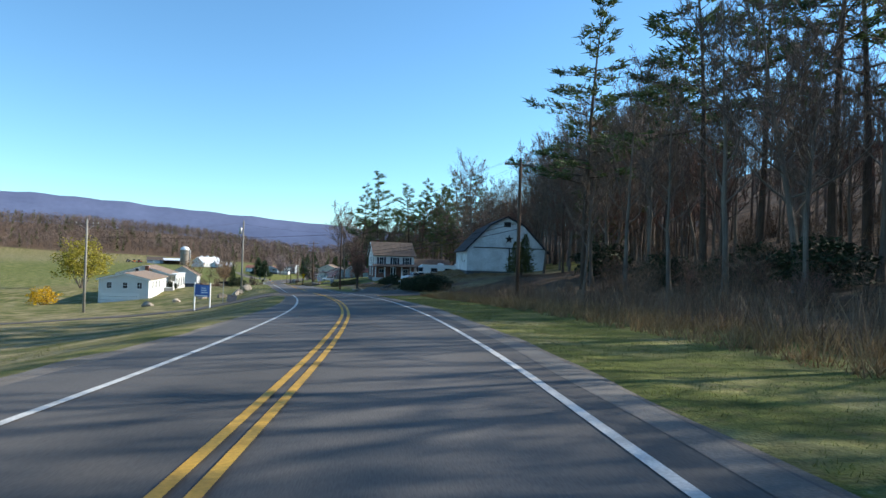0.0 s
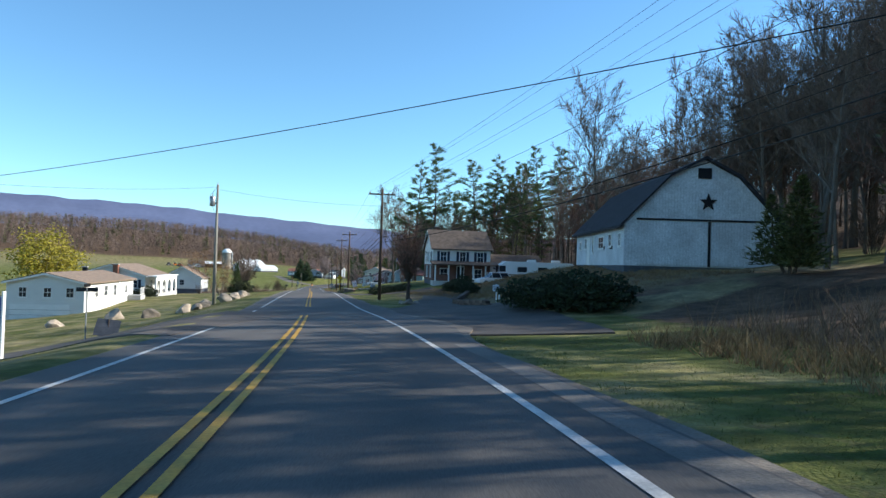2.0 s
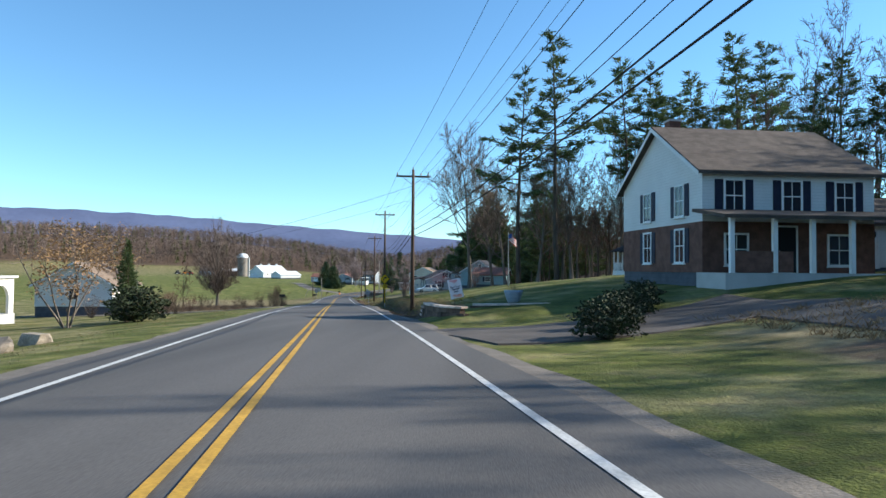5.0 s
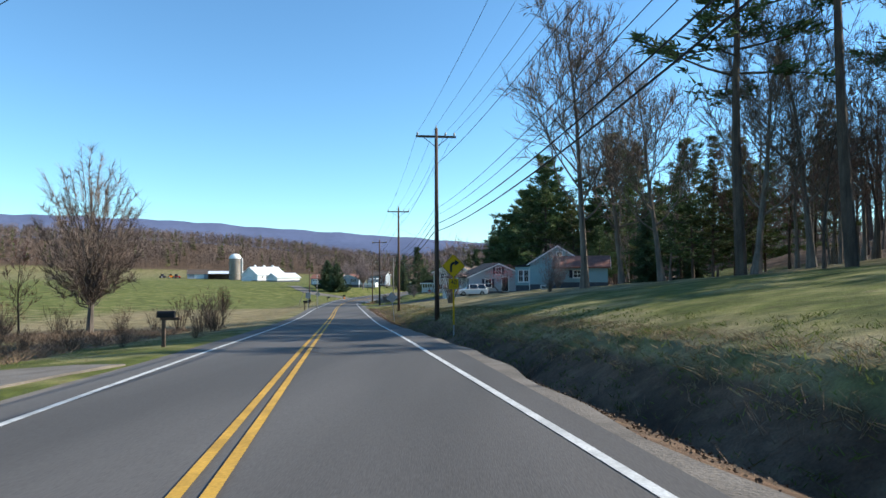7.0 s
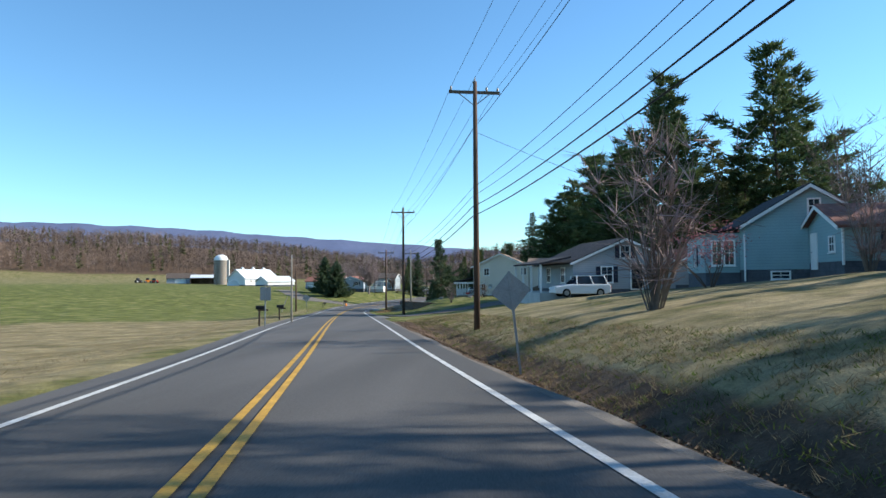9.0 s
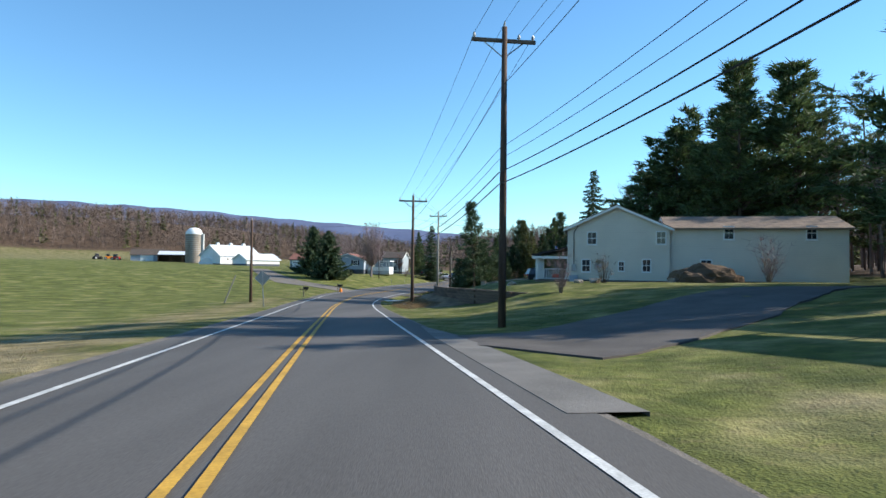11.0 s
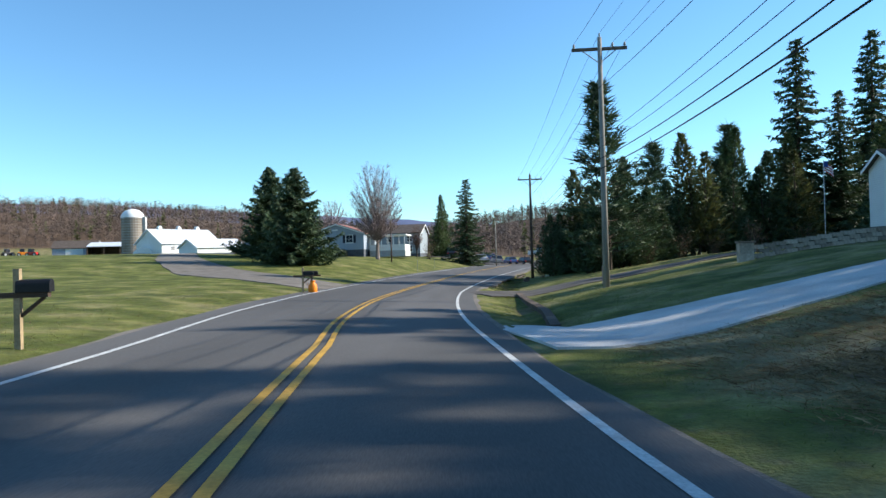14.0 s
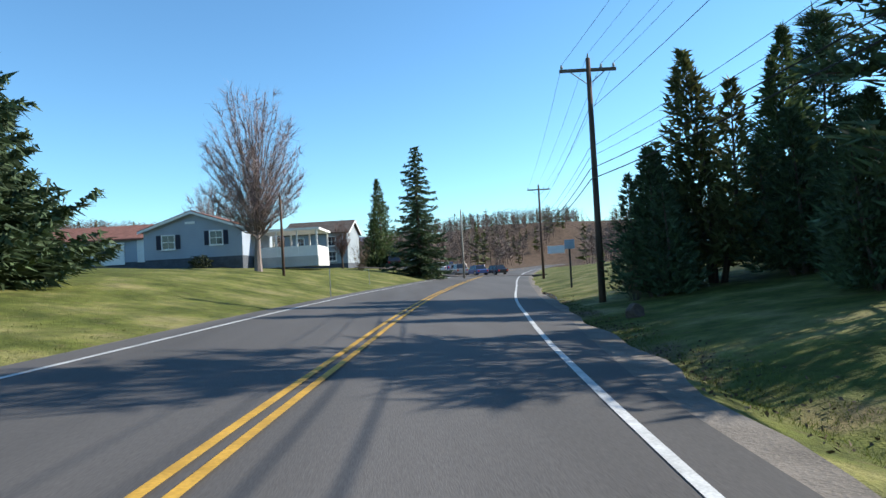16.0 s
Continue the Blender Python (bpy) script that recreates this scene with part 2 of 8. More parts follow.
WATER = mat("puddle_water", (0.05, 0.06, 0.07), 0.03, var=0.1, bump=0.02, spec=0.8)


def ground_mat():
    """Grass, dry grass, leaf litter and gravel, spread by the cover attributes of the sheet and broken up by noise."""
    m = bpy.data.materials.new("ground_cover")
    m.use_nodes = True
    N, L = m.node_tree.nodes, m.node_tree.links
    b = N["Principled BSDF"]
    b.inputs["Roughness"].default_value = 0.95
    b.inputs["Specular IOR Level"].default_value = 0.15
    co = N.new("ShaderNodeTexCoord")

    def nz(s, d=5):
        n = N.new("ShaderNodeTexNoise")
        n.inputs["Scale"].default_value, n.inputs["Detail"].default_value = s, d
        L.new(co.outputs["Object"], n.inputs["Vector"])
        return n.outputs["Fac"]

    def ramp(f, c0, c1, p0=0.38, p1=0.62):
        r = N.new("ShaderNodeValToRGB")
        r.color_ramp.elements[0].position, r.color_ramp.elements[1].position = p0, p1
        r.color_ramp.elements[0].color, r.color_ramp.elements[1].color = (*c0, 1), (*c1, 1)
        L.new(f, r.inputs["Fac"])
        return r.outputs["Color"]

    def mixc(f, a, c, kind="MIX"):
        x = N.new("ShaderNodeMix")
        x.data_type, x.blend_type = "RGBA", kind
        if isinstance(f, float):
            x.inputs["Factor"].default_value = f
        else:
            L.new(f, x.inputs["Factor"])
        L.new(a, x.inputs["A"])
        L.new(c, x.inputs["B"])
        return x.outputs["Result"]

    def blend(attr, noise_fac, width=0.35):
        a = N.new("ShaderNodeAttribute")
        a.attribute_name = attr
        s = N.new("ShaderNodeMath")
        s.operation = "ADD"
        L.new(a.outputs["Fac"], s.inputs[0])
        L.new(noise_fac, s.inputs[1])
        r = N.new("ShaderNodeMapRange")
        r.interpolation_type = "SMOOTHSTEP"
        r.inputs["From Min"].default_value, r.inputs["From Max"].default_value = 1.0 - width / 2, 1.0 + width / 2
        L.new(s.outputs[0], r.inputs["Value"])
        return r.outputs[0]

    n_big, n_mid, n_fine, n_blade = nz(0.05, 3), nz(0.45, 6), nz(4.0, 5), nz(22.0, 4)
    green = ramp(n_mid, (0.092, 0.11, 0.022), (0.18, 0.195, 0.046))
    straw = ramp(n_mid, (0.23, 0.18, 0.09), (0.34, 0.275, 0.15))
    litter = ramp(n_mid, (0.075, 0.047, 0.03), (0.16, 0.104, 0.068))
    stone = ramp(n_fine, (0.13, 0.12, 0.105), (0.26, 0.245, 0.22))
    c = mixc(blend("dry", n_mid, 0.5), green, straw)
    c = mixc(blend("litter", n_mid, 0.3), c, litter)
    c = mixc(blend("gravel", n_fine, 0.2), c, stone)
    n_mott, n_spot = nz(1.3, 6), nz(2.6, 5)
    c = mixc(0.75, c, ramp(n_mott, (0.55, 0.58, 0.6), (1.18, 1.14, 1.1), 0.34, 0.66), "MULTIPLY")
    c = mixc(ramp(n_spot, (0, 0, 0), (0.5, 0.5, 0.5), 0.56, 0.7), c, ramp(n_mid, (0.1, 0.075, 0.04), (0.2, 0.15, 0.085)))
    c = mixc(0.6, c, ramp(n_fine, (0.5, 0.5, 0.5), (1.25, 1.25, 1.25), 0.25, 0.75), "MULTIPLY")
    c = mixc(0.5, c, ramp(n_blade, (0.45, 0.45, 0.45), (1.3, 1.3, 1.3), 0.25, 0.75), "MULTIPLY")
    L.new(c, b.inputs["Base Color"])
    bp = N.new("ShaderNodeBump")
    bp.inputs["Strength"].default_value, bp.inputs["Distance"].default_value = 0.7, 0.06
    ad = N.new("ShaderNodeMath")
    ad.operation = "ADD"
    L.new(n_fine, ad.inputs[0])
    L.new(n_blade, ad.inputs[1])
    L.new(ad.outputs[0], bp.inputs["Height"])
    L.new(bp.outputs[0], b.inputs["Normal"])
    return m


GROUND = ground_mat()


# ---- geometry helpers ----
class Geo:
    """Vertices and faces gathered into one mesh."""

    def __init__(self):
        self.v, self.f = [], []

    def add(self, verts, faces):
        o = len(self.v)
        self.v += [tuple(p) for p in verts]
        self.f += [tuple(i + o for i in fc) for fc in faces]
        return self

    def box(self, x0, x1, y0, y1, z0, z1, m=None):
        c = [(x, y, z) for z in (z0, z1) for y in (y0, y1) for x in (x0, x1)]
        if m is not None:
            c = [m @ Vector(p) for p in c]
        return self.add(c, [(0, 2, 3, 1), (4, 5, 7, 6), (0, 1, 5, 4), (1, 3, 7, 5), (3, 2, 6, 7), (2, 0, 4, 6)])

    def prism(self, poly, axis, a, b):
        """A polygon of (u, v) pushed along an axis from a to b: x -> (y, z), y -> (x, z), z -> (x, y)."""
        put = {"x": lambda u, v, w: (w, u, v), "y": lambda u, v, w: (u, w, v), "z": lambda u, v, w: (u, v, w)}[axis]
        n = len(poly)
        vs = [put(u, v, a) for u, v in poly] + [put(u, v, b) for u, v in poly]
        return self.add(vs, [tuple(range(n))[::-1], tuple(range(n, 2 * n))] + [(i, (i + 1) % n, n + (i + 1) % n, n + i) for i in range(n)])

    def tube(self, pts, radii, n=6, cap=True):
        pts = [Vector(p) for p in pts]
        rings = []
        for i, p in enumerate(pts):
            d = (pts[min(i + 1, len(pts) - 1)] - pts[max(i - 1, 0)]).normalized()
            a = d.cross(Vector((0.31, 0.17, 0.94)) if abs(d.z) < 0.8 else Vector((1, 0.1, 0))).normalized()
            b = d.cross(a)
            r = radii[i] if hasattr(radii, "__len__") else radii
            rings.append([p + (a * math.cos(2 * math.pi * k / n) + b * math.sin(2 * math.pi * k / n)) * r for k in range(n)])
        vs = [q for ring in rings for q in ring]
        fs = [(i * n + k, i * n + (k + 1) % n, (i + 1) * n + (k + 1) % n, (i + 1) * n + k) for i in range(len(pts) - 1) for k in range(n)]
        if cap:
            fs += [tuple(range(n))[::-1], tuple(range((len(pts) - 1) * n, len(pts) * n))]
        return self.add(vs, fs)

    def mesh(self, name, material, smooth=False):
        me = bpy.data.meshes.new(name)
        me.from_pydata(self.v, [], self.f)
        me.materials.append(material)
        if smooth:
            me.polygons.foreach_set("use_smooth", [True] * len(me.polygons))
        me.update()
        return me

    def ob(self, name, material, parent=None, label="", smooth=False):
        o = new(name, self.mesh(name, material, smooth))
        if parent is not None:
            o.parent = parent
        if label:
            o["label"] = label
        return o


def part_box(name, dims, material, parent, label="", bevel=0.0):
    x0, x1, y0, y1, z0, z1 = dims
    if bevel <= 0:
        return Geo().box(*dims).ob(name, material, parent, label)
    bm = bmesh.new()
    bmesh.ops.create_cube(bm, size=1, matrix=Matrix.Translation(((x0 + x1) / 2, (y0 + y1) / 2, (z0 + z1) / 2)) @ Matrix.Diagonal((x1 - x0, y1 - y0, z1 - z0, 1)))
    bmesh.ops.bevel(bm, geom=bm.edges[:], offset=bevel, segments=2, affect="EDGES", profile=0.7)
    me = bpy.data.meshes.new(name)
    bm.to_mesh(me)
    bm.free()
    me.materials.append(material)
    o = new(name, me)
    o.parent = parent
    if label:
        o["label"] = label
    return o


def thing(name, label, category, x=0, y=0, z=0, rz=0.0, group="", kind=""):
    e = new(name)
    e.empty_display_size = 0.3
    e.matrix_world = pose(x, y, z, 0, 0, rz)
    return tagged(e, label, category, group, kind)


# ---- the lie of the land ----
KNOTS = [(-260, 8.5, 8.9), (-180, 11.8, 6.3), (-129, 13.67, 4.52), (-115, 14.0, 4.05), (-100, 13.72, 3.53), (-85, 12.6, 2.96), (-70, 10.7, 2.38), (-55, 8.35, 1.76),
         (-28, 3.7, 0.87), (0, -1.11, -0.02), (20, -4.7, -0.76), (40, -8.34, -1.66), (60, -11.95, -2.62), (80, -15.5, -3.45), (105, -20.0, -4.28), (125, -23.5, -5.03),
         (145, -26.9, -5.84), (165, -30.1, -6.58), (180, -31.95, -7.02), (195, -33.0, -7.36), (210, -32.75, -7.62), (225, -31.4, -7.76), (240, -29.5, -7.83), (258, -26.3, -7.9),
         (296, -18.6, -8.05), (340, -8.0, -8.2), (420, 16.0, -8.4), (900, 210.0, -8.6)]
_ky, _kx, _kz = (np.array(c, float) for c in zip(*KNOTS))


def hermite(y, k):
    y = np.clip(np.asarray(y, float), _ky[0] + 1e-6, _ky[-1] - 1e-6)
    s = np.gradient(k, _ky)
    i = np.clip(np.searchsorted(_ky, y, side="right") - 1, 0, len(_ky) - 2)
    h = _ky[i + 1] - _ky[i]
    t = (y - _ky[i]) / h
    return (2 * t**3 - 3 * t**2 + 1) * k[i] + (t**3 - 2 * t**2 + t) * h * s[i] + (-2 * t**3 + 3 * t**2) * k[i + 1] + (t**3 - t**2) * h * s[i + 1]


def road_x(y):
    return hermite(y, _kx)


def road_z(y):
    return hermite(y, _kz)


def bank(y):
    """Rise of the road towards its east side, per metre."""
    return np.interp(y, [-140, -90, -60, -20, 130, 155, 185, 205, 300, 420], [0.03, 0.032, 0.025, 0.0, 0.0, -0.018, -0.035, -0.05, -0.045, 0.0])


RD = np.array([0, 3.6, 4.3, 5.6, 7.2, 10, 14, 18, 22, 28, 45, 80, 150, 400.0])
LD = np.array([0, 3.3, 4.3, 6, 9, 12, 18, 27, 35, 60, 110, 200, 400.0])
_right, _left = {}, {}


def right(y, *v):
    _right[y] = v


def left(y, *v):
    _left[y] = v


right(-260, 0, 0, -.03, -.1, -.1, -.05, .15, .5, 1.1, 2.2, 6.7, 18, 42, 70)
right(-80, 0, 0, -.03, -.1, -.1, -.05, .15, .5, 1.1, 2.2, 6.7, 18, 42, 70)
right(-62, 0, 0, -.03, -.08, -.05, .1, .4, 1.0, 2.2, 3.0, 6.0, 18, 42, 70)
right(-48, 0, 0, 0, .02, .05, .3, 1.4, 2.4, 2.8, 3.1, 5.6, 18, 42, 70)
right(-30, 0, 0, -.02, -.02, 0, .15, .9, 2.5, 3.4, 3.75, 5.8, 18, 42, 70)
right(-8, 0, 0, -.02, 0, .05, .2, .6, 1.4, 1.9, 2.3, 5.4, 18, 42, 70)
right(2.5, 0, 0, -.03, -.05, .05, .3, .7, 1.1, 1.4, 1.6, 4.7, 18, 42, 70)
right(6, 0, 0, -.05, .55, .7, .85, 1.15, 1.6, 2.0, 2.3, 4.7, 18, 42, 70)
right(9, 0, 0, -.08, .35, .75, .95, 1.3, 1.7, 2.1, 2.4, 4.7, 18, 42, 70)
right(15, 0, 0, -.1, -.5, .3, 1.0, 1.5, 1.9, 2.2, 2.6, 4.8, 18, 42, 70)
right(30, 0, 0, -.1, -.55, .6, 1.2, 1.8, 2.3, 2.7, 3.1, 5.4, 18, 42, 70)
right(60, 0, 0, -.1, -.6, .6, 1.2, 1.8, 2.3, 2.7, 3.1, 5.4, 18, 42, 70)
right(90, 0, 0, -.12, -.7, -.1, .7, 1.4, 1.9, 2.4, 2.7, 3.6, 12, 30, 50)
right(112, 0, 0, -.05, -.1, .1, .5, 1.1, 1.6, 2.0, 2.3, 3.2, 12, 30, 45)
right(130, 0, 0, -.03, -.02, .05, .3, .7, 1.1, 1.5, 1.9, 2.6, 6, 18, 40)
right(150, 0, 0, -.03, .0, .15, .5, 1.0, 1.5, 1.75, 1.85, 2.3, 5, 15, 40)
right(165, 0, 0, -.03, .05, .3, .7, 1.9, 2.2, 2.2, 2.25, 2.4, 5, 15, 40)
right(180, 0, 0, -.03, .1, .3, .9, 1.9, 2.4, 2.5, 2.6, 3, 5, 15, 40)
right(195, 0, 0, -.05, -.3, .15, .65, 1.2, 1.7, 2.1, 2.4, 3, 5, 15, 40)
right(215, 0, 0, -.05, -.4, .05, .6, 1.05, 1.5, 1.9, 2.4, 3.2, 5, 12, 30)
right(240, 0, 0, -.05, -.4, -.15, .2, .5, .85, 1.2, 1.7, 2.6, 5, 12, 30)
right(262, 0, 0, -.05, -.3, 0, .6, 1.0, 1.3, 1.5, 1.7, 2.2, 4, 8, 25)
right(420, 0, 0, 0, 0, 0, 0, .1, .2, .3, .5, 1, 3, 8, 25)
left(-260, 0, 0, -.05, -.3, -.8, -1.1, -1.6, -2.4, -2.9, -3.6, -2.5, 2, 5)
left(-100, 0, 0, -.05, -.3, -.8, -1.1, -1.6, -2.4, -2.9, -3.6, -2.5, 2, 5)
left(-62, 0, 0, -.05, -.35, -1.1, -1.8, -2.6, -3.3, -3.6, -4.0, -3, 2, 6)
left(-40, 0, 0, -.05, -.25, -.95, -1.2, -2.0, -3.1, -3.5, -4, -3, 1.5, 6)
left(-15, 0, 0, -.05, -.2, -.8, -1.0, -1.7, -3.0, -3.75, -4, -2.5, 2, 7)
left(5, 0, 0, -.05, -.15, -.5, -.8, -1.2, -1.5, -1.7, -2.6, -2, 2.5, 8)
left(30, 0, 0, -.05, -.15, -.4, -.6, -1, -1.4, -1.8, -2.4, -1.5, 3, 9)
left(60, 0, 0, -.05, -.2, -.45, -.5, -.6, -1.0, -1.3, -1.8, -.5, 4, 10)
left(100, 0, 0, -.05, -.15, -.35, -.4, -.5, -.7, -.9, -.6, .6, 4.5, 10)
left(160, 0, 0, -.03, -.1, -.25, -.35, -.3, -.1, .1, .8, 2, 5, 10)
left(185, 0, 0, 0, .1, .15, .15, .25, .5, .8, 1.6, 3, 5.5, 10)
left(215, 0, 0, .05, .2, .4, .6, 1, 1.5, 1.9, 2.8, 4, 6, 10)
left(250, 0, 0, .05, .35, .95, 1.45, 2.3, 2.9, 3.25, 3.6, 4.5, 6, 10)
left(300, 0, 0, .05, .35, .9, 1.35, 2.1, 2.6, 3, 3.6, 4.5, 6, 10)
left(420, 0, 0, 0, .2, .4, .5, .8, 1.5, 2, 3, 4.5, 7, 10)
CREST_AZ = [-90, -60, -40, -20, -13, -8, -3, 3, 10, 18, 25, 30, 36, 50, 75, 110]
CREST_Z = [10, 30, 34, 22, 25, 25, 19, 7, 14, 26, 31, 34, 34, 34, 30, 10]


def table(d, y, stations, axis):
    ys = np.array(sorted(stations), float)
    rows = np.array([stations[k] for k in sorted(stations)], float)
    y = np.clip(y, ys[0], ys[-1] - 1e-6)
    i = np.clip(np.searchsorted(ys, y, side="right") - 1, 0, len(ys) - 2)
    t = (y - ys[i]) / (ys[i + 1] - ys[i])
    t = t * t * (3 - 2 * t)
    d = np.clip(d, 0, axis[-1] - 1e-6)
    j = np.clip(np.searchsorted(axis, d, side="right") - 1, 0, len(axis) - 2)
    u = (d - axis[j]) / (axis[j + 1] - axis[j])
    return ((rows[i, j] * (1 - u) + rows[i, j + 1] * u) * (1 - t) + (rows[i + 1, j] * (1 - u) + rows[i + 1, j + 1] * u) * t)


def across(x, y):
    """Distance from the road's centre line, positive to the east."""
    sl = (road_x(np.asarray(y) + 2.0) - road_x(np.asarray(y) - 2.0)) / 4.0
    return (x - road_x(y)) / np.sqrt(1 + sl * sl)


def red(y):
    """East edge of the asphalt, from the centre line."""
    return np.interp(y, [-140, -71, -66, -40, 8, 15, 24, 38, 46, 55, 63, 110, 130, 150, 172, 182, 190, 200, 215, 222, 235, 300], [4.27, 4.3, 5.0, 4.15, 3.9, 3.55, 3.62, 4.15, 4.3, 4.0, 3.85, 3.85, 4.1, 4.05, 3.7, 3.62, 3.85, 3.95, 3.85, 3.94, 4.9, 5.2])


def yellow(y):
    return np.interp(y, [-140, -105, -95, -80, 185, 190, 200, 225, 240, 258, 299], [0.2, 0.2, 0.1, 0, 0, -0.25, -0.42, -0.3, -0.32, -0.6, -1.0])


def white_east(y):
    return np.interp(y, [-140, -120, -100, -80, -58, -48, 6, 28, 50, 62, 72, 130, 150, 160, 170, 178, 185, 194, 201, 212, 220, 226, 234, 262], [3.35, 3.4, 3.24, 3.3, 3.27, 3.02, 3.18, 3.28, 3.3, 3.16, 3.17, 3.15, 3.2, 3.16, 3.05, 3.1, 3.2, 3.22, 3.2, 3.1, 3.24, 3.36, 3.6, 3.95])


def white_west(y):
    return np.interp(y, [-120, -98, -86, -65, -45, 8, 30, 62, 130, 152, 172, 185, 193, 204, 216, 250], [-2.1, -2.3, -2.5, -2.65, -2.72, -2.88, -2.82, -2.6, -2.85, -3.05, -3.3, -3.45, -3.95, -4.35, -4.6, -4.9])


def led(y):
    """West edge of the asphalt, from the centre line (positive)."""
    return np.maximum(3.4, 0.8 - white_west(y))


DRIVE_MOUTHS = ((-3.5, 5.0), (126.5, 5.5), (187.2, 2.6), (210.0, 5.5))


def gz(x, y):
    """Height of the ground."""
    x, y = np.asarray(x, float), np.asarray(y, float)
    d = across(x, y)
    z = road_z(y) + bank(y) * np.clip(d, -12, 12) * np.clip(1.6 - np.abs(d) / 12, 0, 1)
    mouth = np.max([np.clip(1.6 - np.abs(y - c) / w, 0, 1) for c, w in DRIVE_MOUTHS], axis=0)
    east = table(np.abs(d), y, _right, RD)
    east = np.where(east < 0, east * (1 - mouth), east)
    z = z + np.where(d >= 0, east, table(np.abs(d) - np.maximum(0, led(y) - 3.75) * np.clip((14 - np.abs(d)) / 7, 0, 1), y, _left, LD))
    z = z - 0.07 * np.clip((np.where(d > 0, red(y), led(y)) + 0.35 - np.abs(d)) / 0.3, 0, 1)
    z = z + 0.62 * np.exp(-(((x + 15.2) / 2.3) ** 2 + ((y - 153.2) / 2.0) ** 2))
    r, az = np.hypot(x + 30, y - 180), np.degrees(np.arctan2(-(x + 30), y - 180))
    s = np.clip((r - 330) / 260, 0, 1)
    s = s * s * (3 - 2 * s) * np.clip((105 - np.abs(az - 7)) / 25, 0, 1)
    return z * (1 - s) + np.interp(az, CREST_AZ, CREST_Z) * s


def G(x, y):
    return float(gz(x, y))


def at_road(y, d):
    """The place at a distance d from the centre line, on the ground."""
    y = float(y)
    sl = float(road_x(y + 2) - road_x(y - 2)) / 4
    n = math.hypot(1, sl)
    px, py = float(road_x(y)) + d / n, y - d * sl / n
    return px, py, G(px, py)


def rz(y, d):
    return float(road_z(y) + bank(y) * d - 0.004 * abs(d))


# ---- ground, road, drives ----
def build_ground():
    half = [0, 1.5, 3.0, 3.8, 4.2, 4.5, 5.0, 5.6, 6.3, 7.2, 8.5, 10, 12, 14, 16, 18, 20, 22, 25, 28, 32, 38, 45, 55, 65, 80, 100, 125, 150, 190, 240, 300, 370, 450, 560, 700, 950, 1400, 2400]
    ds = np.array([-v for v in half[:0:-1]] + half, float)
    ys = np.concatenate([[-2200, -1200, -700, -450, -300, -230], np.arange(-180, -140, 8), np.arange(-140, 300, 2.0), np.arange(300, 460, 8), np.arange(460, 900, 22), [950, 1100, 1400, 1900, 2700, 3800]])
    Y, D = np.meshgrid(ys, ds, indexing="ij")
    yc = np.clip(Y, -258, 898)
    sl = (road_x(yc + 2) - road_x(yc - 2)) / 4
    fade = np.clip(1 - (np.abs(D) - 60) / 200, 0, 1)
    X = road_x(yc) + D
    Yp = Y - D * sl * fade * 0.5
    Z = gz(X, Yp)
    Z = Z + (np.sin(X * 0.9 + Yp * 0.31) * np.sin(Yp * 0.7 - X * 0.2)) * 0.05 * np.clip((np.abs(D) - 7) / 8, 0, 1)
    n, k = Y.shape
    verts = np.stack([X, Yp, Z], -1).reshape(-1, 3)
    faces = [(i * k + j, i * k + j + 1, (i + 1) * k + j + 1, (i + 1) * k + j) for i in range(n - 1) for j in range(k - 1)]
    me = bpy.data.meshes.new("ground")
    me.from_pydata(verts.tolist(), [], faces)
    me.materials.append(GROUND)
    me.polygons.foreach_set("use_smooth", [True] * len(me.polygons))
    d, x, y = across(verts[:, 0], verts[:, 1]), verts[:, 0], verts[:, 1]
    r = np.hypot(x + 30, y - 180)
    az = np.degrees(np.arctan2(-(x + 30), y - 180))
    # leaf litter under the woods and on the hills
    edge = np.interp(y, [-140, -60, -45, 0, 60, 130, 170, 230, 300], [10.5, 12.5, 44, 44, 42, 60, 50, 45, 60])
    litter = np.clip((d - edge) / 3 + 0.5, 0, 1)
    litter = np.maximum(litter, 0.8 * ((d > 4.0) & (d < 6.8) & (y > 8) & (y < 112)))
    litter = np.maximum(litter, 0.42 * ((d > 5.4) & (d < 6.4) & (y > 191) & (y < 250)))
    litter = np.maximum(litter, 0.5 * ((d > 10) & (d < 27) & (y > -56) & (y < -8)))
    litter = np.maximum(litter, 0.55 * ((d > -24) & (d < -7.5) & (y > 41) & (y < 68)))
    field_end = np.interp(az, [-60, -20, 0, 8, 15, 30, 60], [120, 180, 250, 330, 350, 370, 390])
    litter = np.maximum(litter, np.clip((r - field_end) / 12, 0, 1) * (y > 150))
    def patch(d0, d1, y0, y1, w=2.5, wy=9.0):
        """A soft-edged stretch of the verge or lawn."""
        a = np.clip((d - d0) / w + 0.5, 0, 1) * np.clip((d1 - d) / w + 0.5, 0, 1)
        return a * np.clip((y - y0) / wy + 0.5, 0, 1) * np.clip((y1 - y) / wy + 0.5, 0, 1)

    dry = 0.34 + 0.0 * d
    dry += 0.22 * patch(-9, -5, 60, 175) + 0.2 * patch(4, 9, 10, 110) + 0.3 * patch(7, 40, 58, 118)
    dry += 0.2 * patch(-400, -4, -400, -40, 4, 40) + 0.3 * patch(14, 20, -200, -50) + 0.45 * patch(9.5, 30, -58, -5, 2, 6)
    dry += 0.45 * patch(5.4, 12, 166, 185, 1.5, 3) + 0.18 * patch(-3000, -150, 40, 3000, 30, 40) - 0.06 * patch(-3000, -9, 130, 330, 4, 30)
    dry += 0.12 * patch(-60, -9, -30, 120, 8, 30) + 0.34 * patch(-30, -4, 52, 128, 6, 10)
